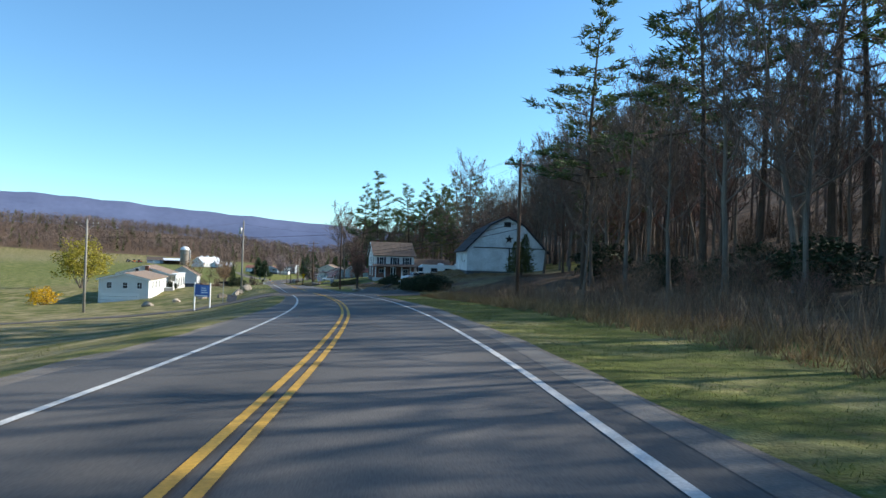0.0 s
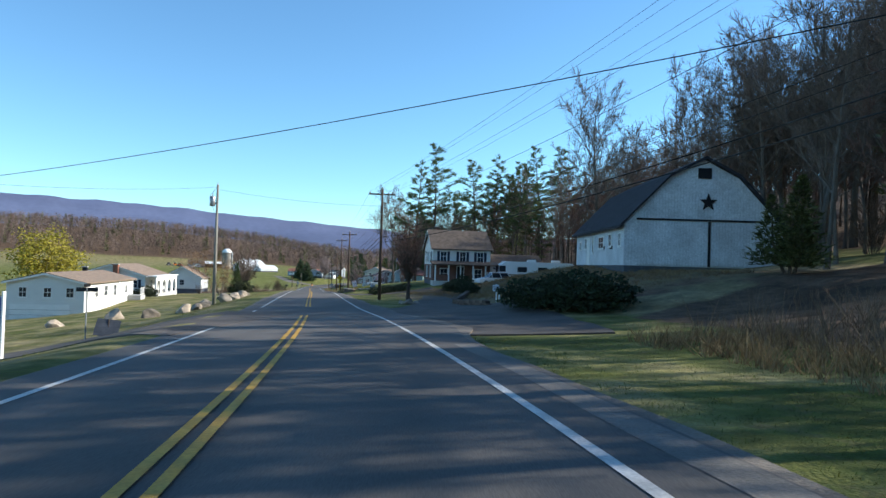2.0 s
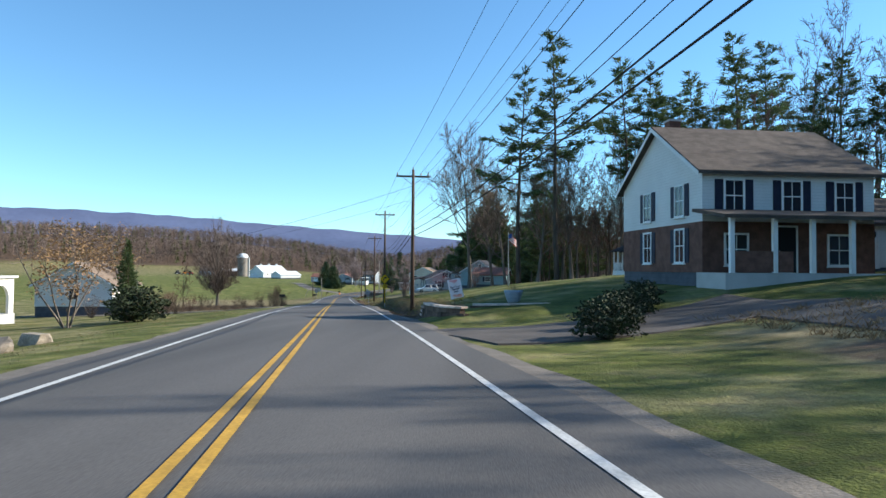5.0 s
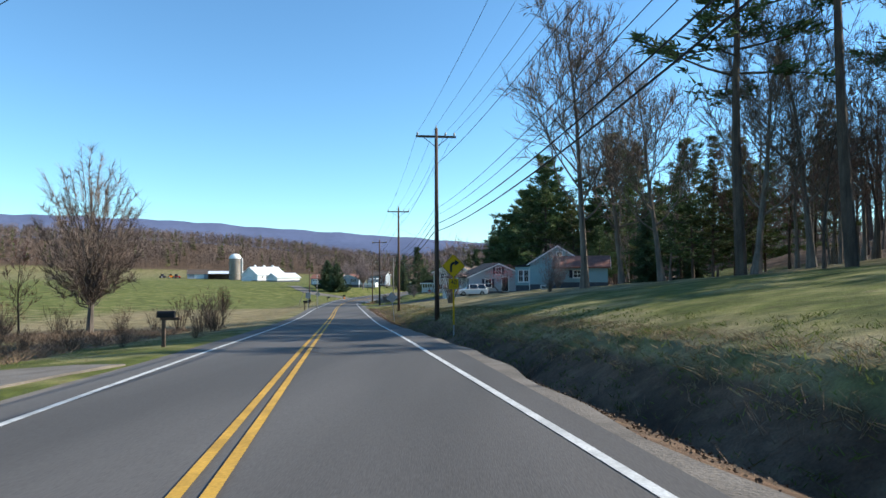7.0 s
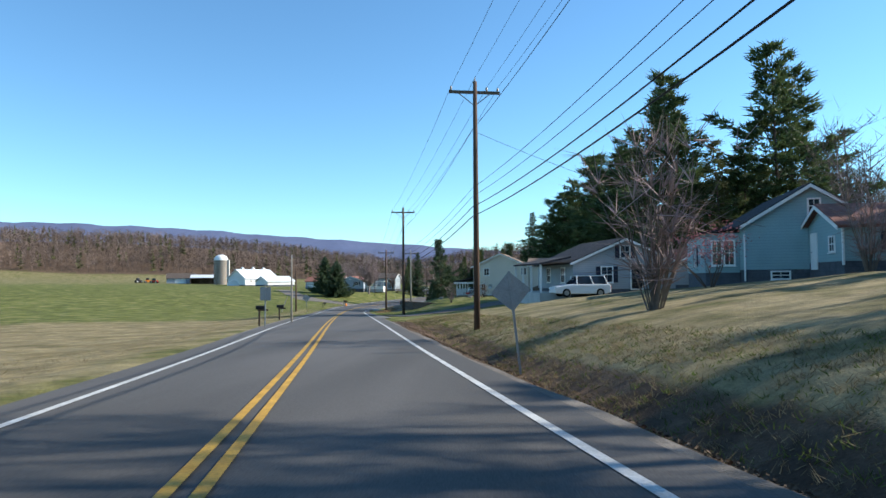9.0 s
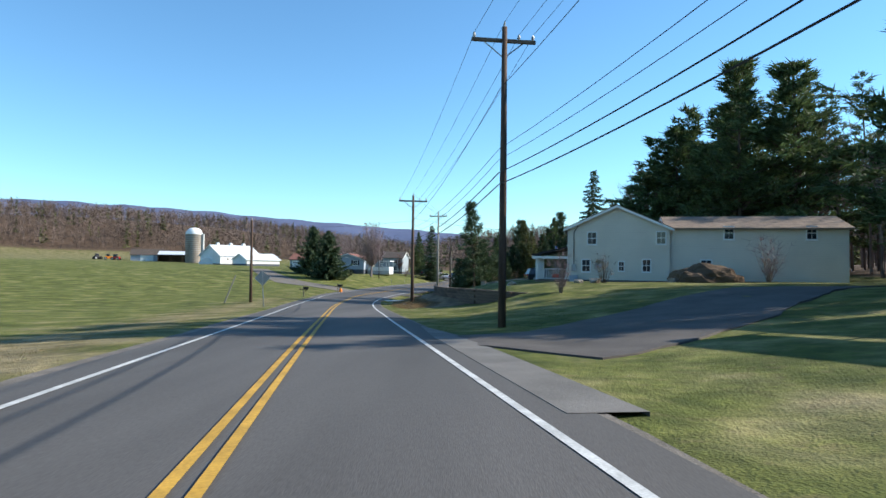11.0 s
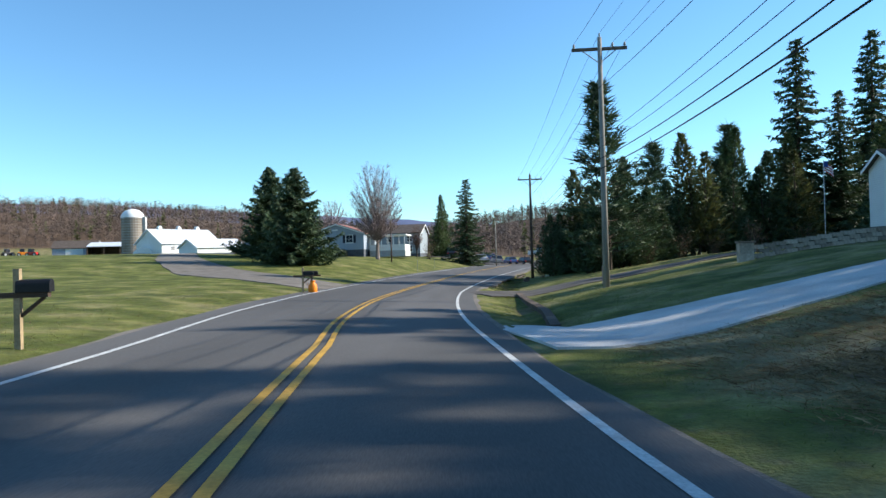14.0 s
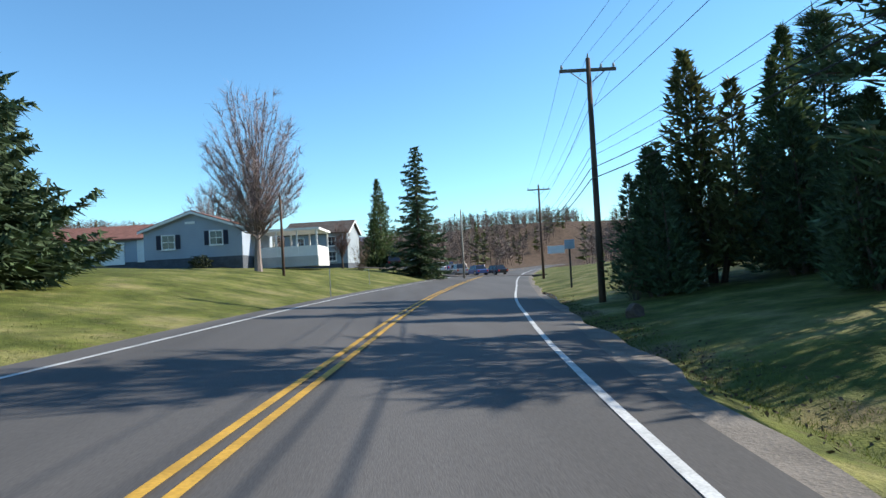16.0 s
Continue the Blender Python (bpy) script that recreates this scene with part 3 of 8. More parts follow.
    out = np.abs(d) - np.where(d > 0, red(y), led(y))
    gravel = 0.2 * ((out > -0.5) & (out < 0.9)) + 0.1 * ((d > 4) & (d < 6.2) & (y > 20) & (y < 100))
    for nm, val in (("litter", litter), ("dry", dry), ("gravel", gravel)):
        a = me.attributes.new(nm, "FLOAT", "POINT")
        a.data.foreach_set("value", np.ascontiguousarray(val, dtype=np.float32))
    tagged(new("ground", me), "rolling grass fields, lawns and leaf-strewn wooded slopes", "ground", kind="structure")


def strip(name, d0, d1, y0, y1, lift, material, parent=None, step=2.0, skirt=0.0):
    """A ribbon along the road between two distances from its centre line."""
    g = Geo()
    ys = np.arange(y0, y1 + step * 0.5, step)
    rows = []
    for y in ys:
        sl = float(road_x(y + 2) - road_x(y - 2)) / 4
        n = math.hypot(1, sl)
        row = [(float(road_x(y)) + d / n, y - d * sl / n, rz(y, d) + lift) for d in ((d0(y) if callable(d0) else d0), (d1(y) if callable(d1) else d1))]
        if skirt:
            row = [(row[0][0], row[0][1], row[0][2] - skirt), *row, (row[1][0], row[1][1], row[1][2] - skirt)]
        rows.append(row)
    k = len(rows[0])
    vs = [p for row in rows for p in row]
    g.add(vs, [(i * k + j, i * k + j + 1, (i + 1) * k + j + 1, (i + 1) * k + j) for i in range(len(rows) - 1) for j in range(k - 1)])
    return g.ob(name, material, parent)


def build_road():
    road = thing("road", "two-lane grey asphalt road with painted lines", "road", kind="structure")
    strip("road_surface", lambda y: -led(y), red, -256, 520, 0.0, ASPHALT, road, skirt=0.12)
    strip("shoulder", lambda y: red(y) - 0.05, lambda y: red(y) + float(np.interp(y, [-140, -74, -66, 0, 10, 30, 46, 60, 108, 125, 185, 205, 214, 222, 232, 250], [0.14, 0.14, 0.4, 0.4, 0.42, 0.42, 0.3, 0.18, 0.18, 0.12, 0.1, 0.25, 0.45, 0.6, 0.45, 0.4])) * (1 + 0.32 * math.sin(y * 0.37) + 0.2 * math.sin(y * 1.3)), -256, 520, -0.012, GRAVEL, road, skirt=0.1, step=1.0)
    strip("shoulder", lambda y: -led(y) - 0.42 - 0.14 * math.sin(y * 0.41) - 0.08 * math.sin(y * 1.7), lambda y: -led(y) + 0.05, -256, 520, -0.012, GRAVEL, road, skirt=0.1, step=1.0)
    strip("worn_edge", lambda y: 3.84 + 0.03 * math.sin(y * 0.8), lambda y: 4.26 + 0.03 * math.sin(y * 0.57), -256, -72, 0.004, EDGE_CONCRETE, road, step=1.0)
    strip("worn_edge", lambda y: float(np.interp(y, [118, 130, 136], [3.6, 3.68, 4.0])), lambda y: float(np.interp(y, [118, 130, 136], [4.6, 4.6, 4.06])), 118, 136, 0.006, EDGE_CONCRETE, road, step=1.0, skirt=0.1)
    strip("edge_line", lambda y: white_east(y) - 0.06, lambda y: white_east(y) + 0.06, -256, 520, 0.005, WHITE_LINE, road)
    strip("edge_line", lambda y: white_west(y) - 0.06, lambda y: white_west(y) + 0.06, -256, -58, 0.005, WHITE_LINE, road)
    strip("edge_line", lambda y: white_west(y) - 0.06, lambda y: white_west(y) + 0.06, -54, -49, 0.005, WHITE_LINE, road)
    strip("edge_line", lambda y: white_west(y) - 0.06, lambda y: white_west(y) + 0.06, -46, 520, 0.005, WHITE_LINE, road)
    for a, b in ((-256, -56), (-45, 520)):
        strip("centre_line", lambda y: yellow(y) - 0.17, lambda y: yellow(y) - 0.06, a, b, 0.005, YELLOW_LINE, road)
        strip("centre_line", lambda y: yellow(y) + 0.07, lambda y: yellow(y) + 0.18, a, b, 0.005, YELLOW_LINE, road)


def drape(name, pts, width, material, label, category="driveway", lift=0.03, step=1.0, rate=1.5):
    """A drive laid over the ground along points of (x, y), with soft edges."""
    P = [Vector((x, y)) for x, y in pts]
    line = []
    for a, b in zip(P, P[1:]):
        k = max(1, int((b - a).length / step))
        line += [a.lerp(b, i / k) for i in range(k)]
    line.append(P[-1])
    for _ in range(6):
        line = [line[0]] + [(line[i - 1] + line[i] * 2 + line[i + 1]) / 4 for i in range(1, len(line) - 1)] + [line[-1]]
    widths = width if hasattr(width, "__len__") else (width, width)
    g, k = Geo(), 8
    us = [-0.5, -0.49, -0.33, -0.16, 0.0, 0.16, 0.33, 0.49, 0.5]
    vs = []
    for i, p in enumerate(line):
        d = (line[min(i + 1, len(line) - 1)] - line[max(i - 1, 0)]).normalized()
        w = widths[0] + (widths[1] - widths[0]) * min(1.0, i / len(line) * rate)
        for j in range(k + 1):
            u = us[j] * w * (1 + 0.03 * math.sin(i * 0.9) + 0.02 * math.sin(i * 2.3))
            q = p + Vector((-d.y, d.x)) * u
            vs.append((q.x, q.y, G(q.x, q.y) + (lift if 0 < j < k else -0.3)))
        if i in (0, len(line) - 1):
            row = [(a, b, c - 0.3) for a, b, c in vs[-k - 1:]]
            vs = row + vs if i == 0 else vs + row
    g.add(vs, [(i * (k + 1) + j, (i + 1) * (k + 1) + j, (i + 1) * (k + 1) + j + 1, i * (k + 1) + j + 1) for i in range(len(line) + 1) for j in range(k)])
    return tagged(g.ob(name, material), label, category, kind="structure")


build_ground()
build_road()


def rel(*pairs):
    return [at_road(y, d)[:2] for y, d in pairs]


drape("pavement", rel((-62, 6.4), (-52, 7.2), (-44, 8.4), (-36, 10), (-28, 12), (-18, 13.8), (0, 15.5)), (8, 3.8), ASPHALT_OLD, "old asphalt drive leading past the barn to the house", lift=0.045, rate=3.4)
drape("pavement", rel((-68.6, 6.6), (-64, 7.4), (-58, 7.8), (-47, 6.6)), (5.0, 7.5), ASPHALT_OLD, "broad asphalt apron beside the road", lift=0.045)
drape("pavement", [(7.4, -59.5), (2.5, -59.4), (-1.5, -59.2), (-8, -62.0), (-18, -68.0), (-34, -76.0)], (18.0, 4.6), ASPHALT_OLD, "narrow asphalt side road joining the road", lift=0.05, rate=4.6)
drape("pavement", rel((126.5, 4.6), (129, 9), (136, 17), (146, 30)), (7, 6), ASPHALT_OLD, "asphalt driveway crossing the lawn to the cream house", lift=0.045)
drape("pavement", rel((187.2, 4.0), (187.6, 9), (188.6, 16), (190.5, 26)), (5.6, 2.8), CONCRETE, "new white concrete driveway up the bank", lift=0.045)
drape("pavement", rel((210, 4.0), (211, 7), (212.5, 12), (214, 20), (216, 30)), (6.0, 3.0), ASPHALT_OLD, "worn asphalt driveway beside the culvert", lift=0.045)
drape("pavement", rel((213, -4.3), (215, -8.5), (222, -17), (234, -27), (250, -38)), (7, 4), GRAVEL, "gravel drive past the two spruces", lift=0.045)
drape("pavement", rel((35, -4.3), (36, -9), (40, -16), (50, -30)), (5, 3.5), GRAVEL, "gravel field drive", lift=0.045)
drape("pavement", rel((-4, 4.2), (-3.4, 8), (-2.4, 12), (-0.5, 17)), (6.5, 5), ASPHALT_OLD, "short asphalt drive by the planted wall", lift=0.045)
drape("pavement", [(-22, 300), (-24, 312), (-30, 326)], 26, ASPHALT_OLD, "car park beside the road", lift=0.08, step=3)


# ---- far mountain ----
def build_ridge():
    g = Geo()
    azs = np.linspace(-75, 80, 160)
    el = np.interp(azs, [-75, -30, -10, -2.5, 0, 4.5, 8, 13, 17, 20, 24, 31, 60, 80], [2.2, 2.3, 2.5, 2.35, 2.55, 2.92, 3.15, 3.5, 3.72, 3.95, 4.18, 4.35, 4.3, 3.7])
    vs = []
    for a, e in zip(azs, el):
        w = 4500 * math.tan(radians(e)) * (1 + 0.012 * math.sin(a * 1.9) + 0.008 * math.sin(a * 5.3) + 0.005 * noise.noise((a * 3, 0, 0)))
        for r, z in ((4000, -30), (4180, w * 0.55), (4500, w), (4700, w * 0.7)):
            vs.append((-math.sin(radians(a)) * r, 60 + math.cos(radians(a)) * r, z))
    g.add(vs, [(i * 4 + j, (i + 1) * 4 + j, (i + 1) * 4 + j + 1, i * 4 + j + 1) for i in range(len(azs) - 1) for j in range(3)])
    tagged(g.ob("backdrop", RIDGE_HAZE, smooth=True), "long wooded mountain ridge on the skyline, coloured blue-grey with haze", "mountain", kind="structure")


build_ridge()


# ---- vegetation ----
rng = np.random.default_rng(7)


class Soup:
    """Many small branches and blades, gathered with numpy."""

    def __init__(self):
        self.vs, self.fs, self.n = [], [], 0

    def put(self, v, f):
        self.vs.append(np.asarray(v, float))
        self.fs += [tuple(int(i) + self.n for i in q) for q in f]
        self.n += len(v)

    def limb(self, pts, rad, n=4):
        pts = np.asarray(pts, float)
        m = len(pts)
        d = np.gradient(pts, axis=0)
        d /= np.linalg.norm(d, axis=1, keepdims=True) + 1e-9
        ref = np.where(np.abs(d[:, 2:3]) < 0.85, [[0.0, 0, 1]], [[1.0, 0, 0]])
        a = np.cross(d, ref)
        a /= np.linalg.norm(a, axis=1, keepdims=True) + 1e-9
        b = np.cross(d, a)
        th = 2 * np.pi * np.arange(n) / n
        ring = pts[:, None] + (a[:, None] * np.cos(th)[None, :, None] + b[:, None] * np.sin(th)[None, :, None]) * np.asarray(rad, float)[:, None, None]
        f = [(i * n + k, i * n + (k + 1) % n, (i + 1) * n + (k + 1) % n, (i + 1) * n + k) for i in range(m - 1) for k in range(n)]
        self.put(ring.reshape(-1, 3), f)

    def blades(self, base, tip, width):
        """Thin pointed triangles from base to tip."""
        base, tip = np.asarray(base, float), np.asarray(tip, float)
        d = tip - base
        side = np.cross(d, rng.normal(size=d.shape))
        side /= np.linalg.norm(side, axis=1, keepdims=True) + 1e-9
        w = np.asarray(width, float).reshape(-1, 1) * 0.5
        v = np.stack([base - side * w, base + side * w, tip], 1).reshape(-1, 3)
        self.vs.append(v)
        self.fs += [(self.n + 3 * i, self.n + 3 * i + 1, self.n + 3 * i + 2) for i in range(len(d))]
        self.n += len(v)

    def leaves(self, c, size, stretch=1.0, up=0.0):
        """Small four-cornered leaves or needle sprays round the given places."""
        c = np.asarray(c, float)
        k = len(c)
        a = rng.normal(size=(k, 3))
        a[:, 2] = a[:, 2] * 0.5 + up
        a /= np.linalg.norm(a, axis=1, keepdims=True)
        b = np.cross(a, rng.normal(size=(k, 3)))
        b /= np.linalg.norm(b, axis=1, keepdims=True)
        s = (np.asarray(size) * rng.uniform(0.6, 1.3, k)).reshape(-1, 1)
        v = np.stack([c - a * s * stretch, c + b * s * 0.5, c + a * s * stretch, c - b * s * 0.5], 1).reshape(-1, 3)
        self.vs.append(v)
        self.fs += [(self.n + 4 * i, self.n + 4 * i + 1, self.n + 4 * i + 2, self.n + 4 * i + 3) for i in range(k)]
        self.n += len(v)

    def mesh(self, name, material):
        me = bpy.data.meshes.new(name)
        me.from_pydata(np.concatenate(self.vs).tolist(), [], self.fs)
        me.materials.append(material)
        me.update()
        return me


def unit(v):
    return v / (np.linalg.norm(v) + 1e-9)


def grow(start, way, length, curve=0.15, lift=0.0, k=5):
    pts, p, d = [np.array(start, float)], np.array(start, float), unit(np.array(way, float))
    for _ in range(k):
        d = unit(d + rng.normal(size=3) * curve + np.array([0, 0, lift]))
        p = p + d * length / k
        pts.append(p.copy())
    return np.array(pts)


def bare_tree(h, spread=0.45, first=0.3, limbs=14, subs=5, twigs=4, r=None, up=0.25, lean=0.02, fork=False):
    """Trunk with limbs, and a crown of branches and twigs, without leaves."""
    wood, crown = Soup(), Soup()
    r = r or h * 0.014
    trunk = grow((0, 0, -0.3), (rng.normal() * lean, rng.normal() * lean, 1), h * 0.93, 0.05, 0.06, 9)
    tr = r * (1 - np.linspace(0, 0.93, len(trunk)))
    tr[0] *= 1.5
    wood.limb(trunk, tr, 7)
    bt, tp, bw = [], [], []
    for i in range(limbs):
        u = first + (1 - first) * (i + rng.uniform(0, 0.8)) / limbs
        q = u * (len(trunk) - 1)
        j = min(int(q), len(trunk) - 2)
        p = trunk[j] + (trunk[j + 1] - trunk[j]) * (q - j)
        az = i * 2.4 + rng.uniform(-0.5, 0.5)
        out = np.array([math.cos(az), math.sin(az), rng.uniform(0.25, 0.9) + (1.2 if fork else 0.0) * (1 - u)])
        ln = h * spread * (1.15 - 0.75 * u) * rng.uniform(0.7, 1.15)
        limb = grow(p, out, ln, 0.1, up * 0.6, 5)
        r1 = max(0.016, r * (1 - u * 0.85) * 0.42)
        wood.limb(limb, r1 * (1 - np.linspace(0, 0.85, len(limb))), 5)
        for _ in range(subs):
            w = rng.uniform(0.25, 1.0) * (len(limb) - 1)
            j2 = min(int(w), len(limb) - 2)
            p2 = limb[j2] + (limb[j2 + 1] - limb[j2]) * (w - j2)
            d2 = unit(limb[j2 + 1] - limb[j2]) + rng.normal(size=3) * 0.65 + np.array([0, 0, up])
            br = grow(p2, d2, ln * rng.uniform(0.3, 0.6), 0.15, up * 0.5, 2)
            crown.limb(br, r1 * 0.36 * (1 - np.linspace(0, 0.8, len(br))) + 0.006, 3)
            for _ in range(twigs):
                w3 = rng.uniform(0.1, 1.0) * (len(br) - 1)
                j3 = min(int(w3), len(br) - 2)
                p3 = br[j3] + (br[j3 + 1] - br[j3]) * (w3 - j3)
                d3 = unit(unit(br[j3 + 1] - br[j3]) + rng.normal(size=3) * 0.6 + np.array([0, 0, up]))
                l3 = ln * rng.uniform(0.14, 0.3)
                bt += [p3, p3 + d3 * l3 * 0.4, p3 + d3 * l3 * 0.25]
                e1, e2 = unit(d3 + rng.normal(size=3) * 0.5), unit(d3 + rng.normal(size=3) * 0.5)
                tp += [p3 + d3 * l3, p3 + d3 * l3 * 0.4 + e1 * l3 * 0.6, p3 + d3 * l3 * 0.25 + e2 * l3 * 0.6]
                bw += [0.036, 0.03, 0.03]
    crown.blades(bt, tp, bw)
    return wood, crown


def white_pine(h, bare=0.45, limbs=46, width=0.17, tufts_=14, needle=0.1):
    """Tall trunk with level boughs at uneven heights, each a feathery plate of needles, with gaps between them."""
    wood, crown = Soup(), Soup()
    trunk = grow((0, 0, -0.3), (rng.normal() * 0.015, rng.normal() * 0.015, 1), h, 0.02, 0.05, 10)
    r = h * 0.012
    wood.limb(trunk, r * (1 - np.linspace(0, 0.94, len(trunk))), 7)
    cs, ws = [], []
    lop = rng.uniform(0, 6.28)
    for i in range(limbs):
        u = bare + (0.985 - bare) * (i + rng.uniform(0, 1)) / limbs
        q = u * (len(trunk) - 1)
        j = min(int(q), len(trunk) - 2)
        p = trunk[j] + (trunk[j + 1] - trunk[j]) * (q - j)
        az = i * 2.39996 + rng.uniform(-0.6, 0.6)
        v = float(np.clip((u - bare) / (1 - bare), 0, 1))
        ln = h * width * (0.7 + 0.5 * math.sin(math.pi * min(1.0, v + 0.25))) * (1.1 - v * 0.88) * rng.uniform(0.45, 1.35) * (1 + 0.22 * math.cos(az - lop))
        out = np.array([math.cos(az), math.sin(az), rng.uniform(-0.12, 0.3) + 0.35 * v])
        side = np.array([-out[1], out[0], 0])
        br = grow(p, out, ln, 0.09, 0.03, 4)
        wood.limb(br, r * 0.24 * (1 - v * 0.7) * (1 - np.linspace(0, 0.85, len(br))) + 0.007, 4)
        for k in range(max(5, int(ln * 3.0))):
            w = (0.25 + 0.75 * rng.uniform(0, 1) ** 0.8) * (len(br) - 1)
            j2 = min(int(w), len(br) - 2)
            c = br[j2] + (br[j2 + 1] - br[j2]) * (w - j2)
            reach = ln * 0.34 * (1.2 - w / (len(br) - 1))
            cs.append(c + side * rng.uniform(-1, 1) * reach + np.array([0, 0, rng.normal() * 0.17 + 0.05]))
            ws.append(out)
    cs, ws = np.array(cs), np.array(ws)
    for _ in range(tufts_):
        b = cs + rng.normal(size=cs.shape) * np.array([0.2, 0.2, 0.1])
        t = b + ws * rng.uniform(0.1, 0.5, len(b))[:, None] + rng.normal(size=cs.shape) * np.array([0.3, 0.3, 0.17]) + np.array([0, 0, 0.1])
        crown.blades(b, t, np.full(len(b), needle))
    return wood, crown


def spruce(h, width=0.3, boughs=150, droop=0.25, foot=0.03):
    """Conical evergreen: boughs at uneven heights, hung with sprays, down to the ground."""
    wood, crown = Soup(), Soup()
    wood.limb([(0, 0, -0.2), (0, 0, h * 0.5), (0, 0, h * 0.98)], [h * 0.017, h * 0.009, 0.015], 6)
    bt, tp, bw = [], [], []
    for i in range(boughs):
        u = foot + (0.985 - foot) * ((i + rng.uniform(0, 1)) / boughs) ** 1.15
        az = i * 2.39996 + rng.uniform(-0.5, 0.5)
        side = 1 + 0.16 * math.sin(az * 2 + u * 9) + 0.1 * math.sin(az * 3 - u * 17)
        ln = (h * width * (1 - u) ** 0.8 * min(1.0, 0.75 + u * 3) * side + 0.15) * rng.uniform(0.7, 1.12)
        o = np.array([math.cos(az), math.sin(az), 0])
        s = np.array([-o[1], o[0], 0])
        steps = max(4, int(ln / 0.17))
        tilt = droop * rng.uniform(0.4, 1.4)
        for q in range(steps):
            w = (q + 0.6) / steps
            c = np.array([0, 0, u * h]) + o * ln * w + np.array([0, 0, ln * (-tilt * w + 0.3 * w * w * w)])
            sp = 0.3 * ln * (1.1 - w) + 0.22
            for sg in (-1, 1, -1, 1):
                bt.append(c + rng.normal(size=3) * 0.08)
                tp.append(c + (s * sg * rng.uniform(0.5, 1.0) + o * rng.uniform(0.4, 0.9)) * sp * rng.uniform(0.6, 1.2) + np.array([0, 0, rng.uniform(-0.35, 0.12)]))
                bw.append(rng.uniform(0.09, 0.2))
            bt.append(c)
            tp.append(c + o * rng.uniform(0.2, 0.5) + np.array([0, 0, rng.uniform(-0.35, 0.25)]))
            bw.append(0.2)
    crown.blades(bt, tp, bw)
    return wood, crown


def cedar(h, width=0.2, n=2600, foot=0.03, ragged=0.35, tops=3):
    """Dense dark evergreen: a main cone and lower side leaders of upswept sprays, with a ragged outline and gaps."""
    wood, crown = Soup(), Soup()
    for k in range(tops):
        a, share = k * 2.4 + rng.uniform(-0.4, 0.4), (1.0 if k == 0 else rng.uniform(0.55, 0.85))
        off_ = np.array([math.cos(a), math.sin(a), 0]) * (0 if k == 0 else h * width * rng.uniform(0.35, 0.65))
        hk, m = h * share, int(n * (0.5 if k == 0 else 0.5 / max(1, tops - 1)))
        lean = rng.normal(size=2) * 0.03 * hk
        wood.limb([off_ * 0.3 + (0, 0, -0.2), off_ + (0, 0, hk * 0.4), off_ + (lean[0], lean[1], hk * 0.95)], [h * 0.014, h * 0.009, 0.015], 6)
        lobes = rng.uniform(0, 6.28, 40)
        u = foot + (0.99 - foot) * rng.uniform(0, 1, m) ** 1.15
        az = rng.uniform(0, 2 * np.pi, m)
        env = h * width * (0.85 if k == 0 else 0.62) * np.minimum(1, (u + 0.12) * 3.5) * (1 - u) ** 0.85
        lump = 1 + ragged * np.sin(az * 3 + lobes[(u * 39).astype(int)]) * np.sin(u * 30 + az * 2)
        rr = env * lump * rng.uniform(0.35, 1.1, m) ** 0.55
        c = np.stack([rr * np.cos(az), rr * np.sin(az), u * hk], 1) + off_ + np.stack([u * lean[0], u * lean[1], 0 * u], 1)
        out = np.stack([np.cos(az), np.sin(az), rng.uniform(-0.1, 1.1, m)], 1) + rng.normal(size=(m, 3)) * 0.4
        out /= np.linalg.norm(out, axis=1, keepdims=True)
        crown.blades(c, c + out * rng.uniform(0.35, 0.95, m)[:, None] * (0.6 + 0.6 * (1 - u))[:, None], rng.uniform(0.14, 0.28, m))
    return wood, crown


def leafy(h, width, n, size, stems=7, droop=0.0, hollow=0.5, low=0.15, twigs=True):
    """Shrub or small tree: many stems and a loose shell of small leaves."""
    wood, crown = Soup(), Soup()
    tips = []
    for i in range(stems):
        az = i * 2.4
        st = grow((math.cos(az) * 0.12, math.sin(az) * 0.12, -0.15), (math.cos(az) * width / h, math.sin(az) * width / h, 1.0), h * rng.uniform(0.75, 1.0), 0.12, 0.05, 5)
        wood.limb(st, max(0.02, h * 0.011) * (1 - np.linspace(0, 0.8, 6)), 4)
        if twigs:
            for _ in range(5):
                p = st[rng.integers(2, 6)]
                tw = grow(p, rng.normal(size=3) + np.array([0, 0, 0.5]), width * rng.uniform(0.3, 0.7), 0.2, 0.0, 3)
                wood.limb(tw, np.array([0.014, 0.011, 0.008, 0.004]) * max(1, h / 4), 3)
                tips.append(tw[-1])
    v = rng.normal(size=(n, 3))
    v /= np.linalg.norm(v, axis=1, keepdims=True)
    lump = 1 + 0.3 * np.sin(v[:, 0] * 5 + 1.3) * np.sin(v[:, 1] * 6 + 0.4) + 0.2 * np.sin(v[:, 2] * 9)
    rad = (hollow + (1 - hollow) * rng.uniform(0, 1, n) ** 0.6) * lump
    c = v * rad[:, None] * np.array([width, width, h * (1 - low) / 2]) + np.array([0, 0, h * (1 + low) / 2])
    c[:, 2] -= droop * rng.uniform(0, 1, n) * np.hypot(c[:, 0], c[:, 1])
    c[:, 2] = np.maximum(c[:, 2], 0.04)
    crown.leaves(c, size, 1.0)
    return wood, crown


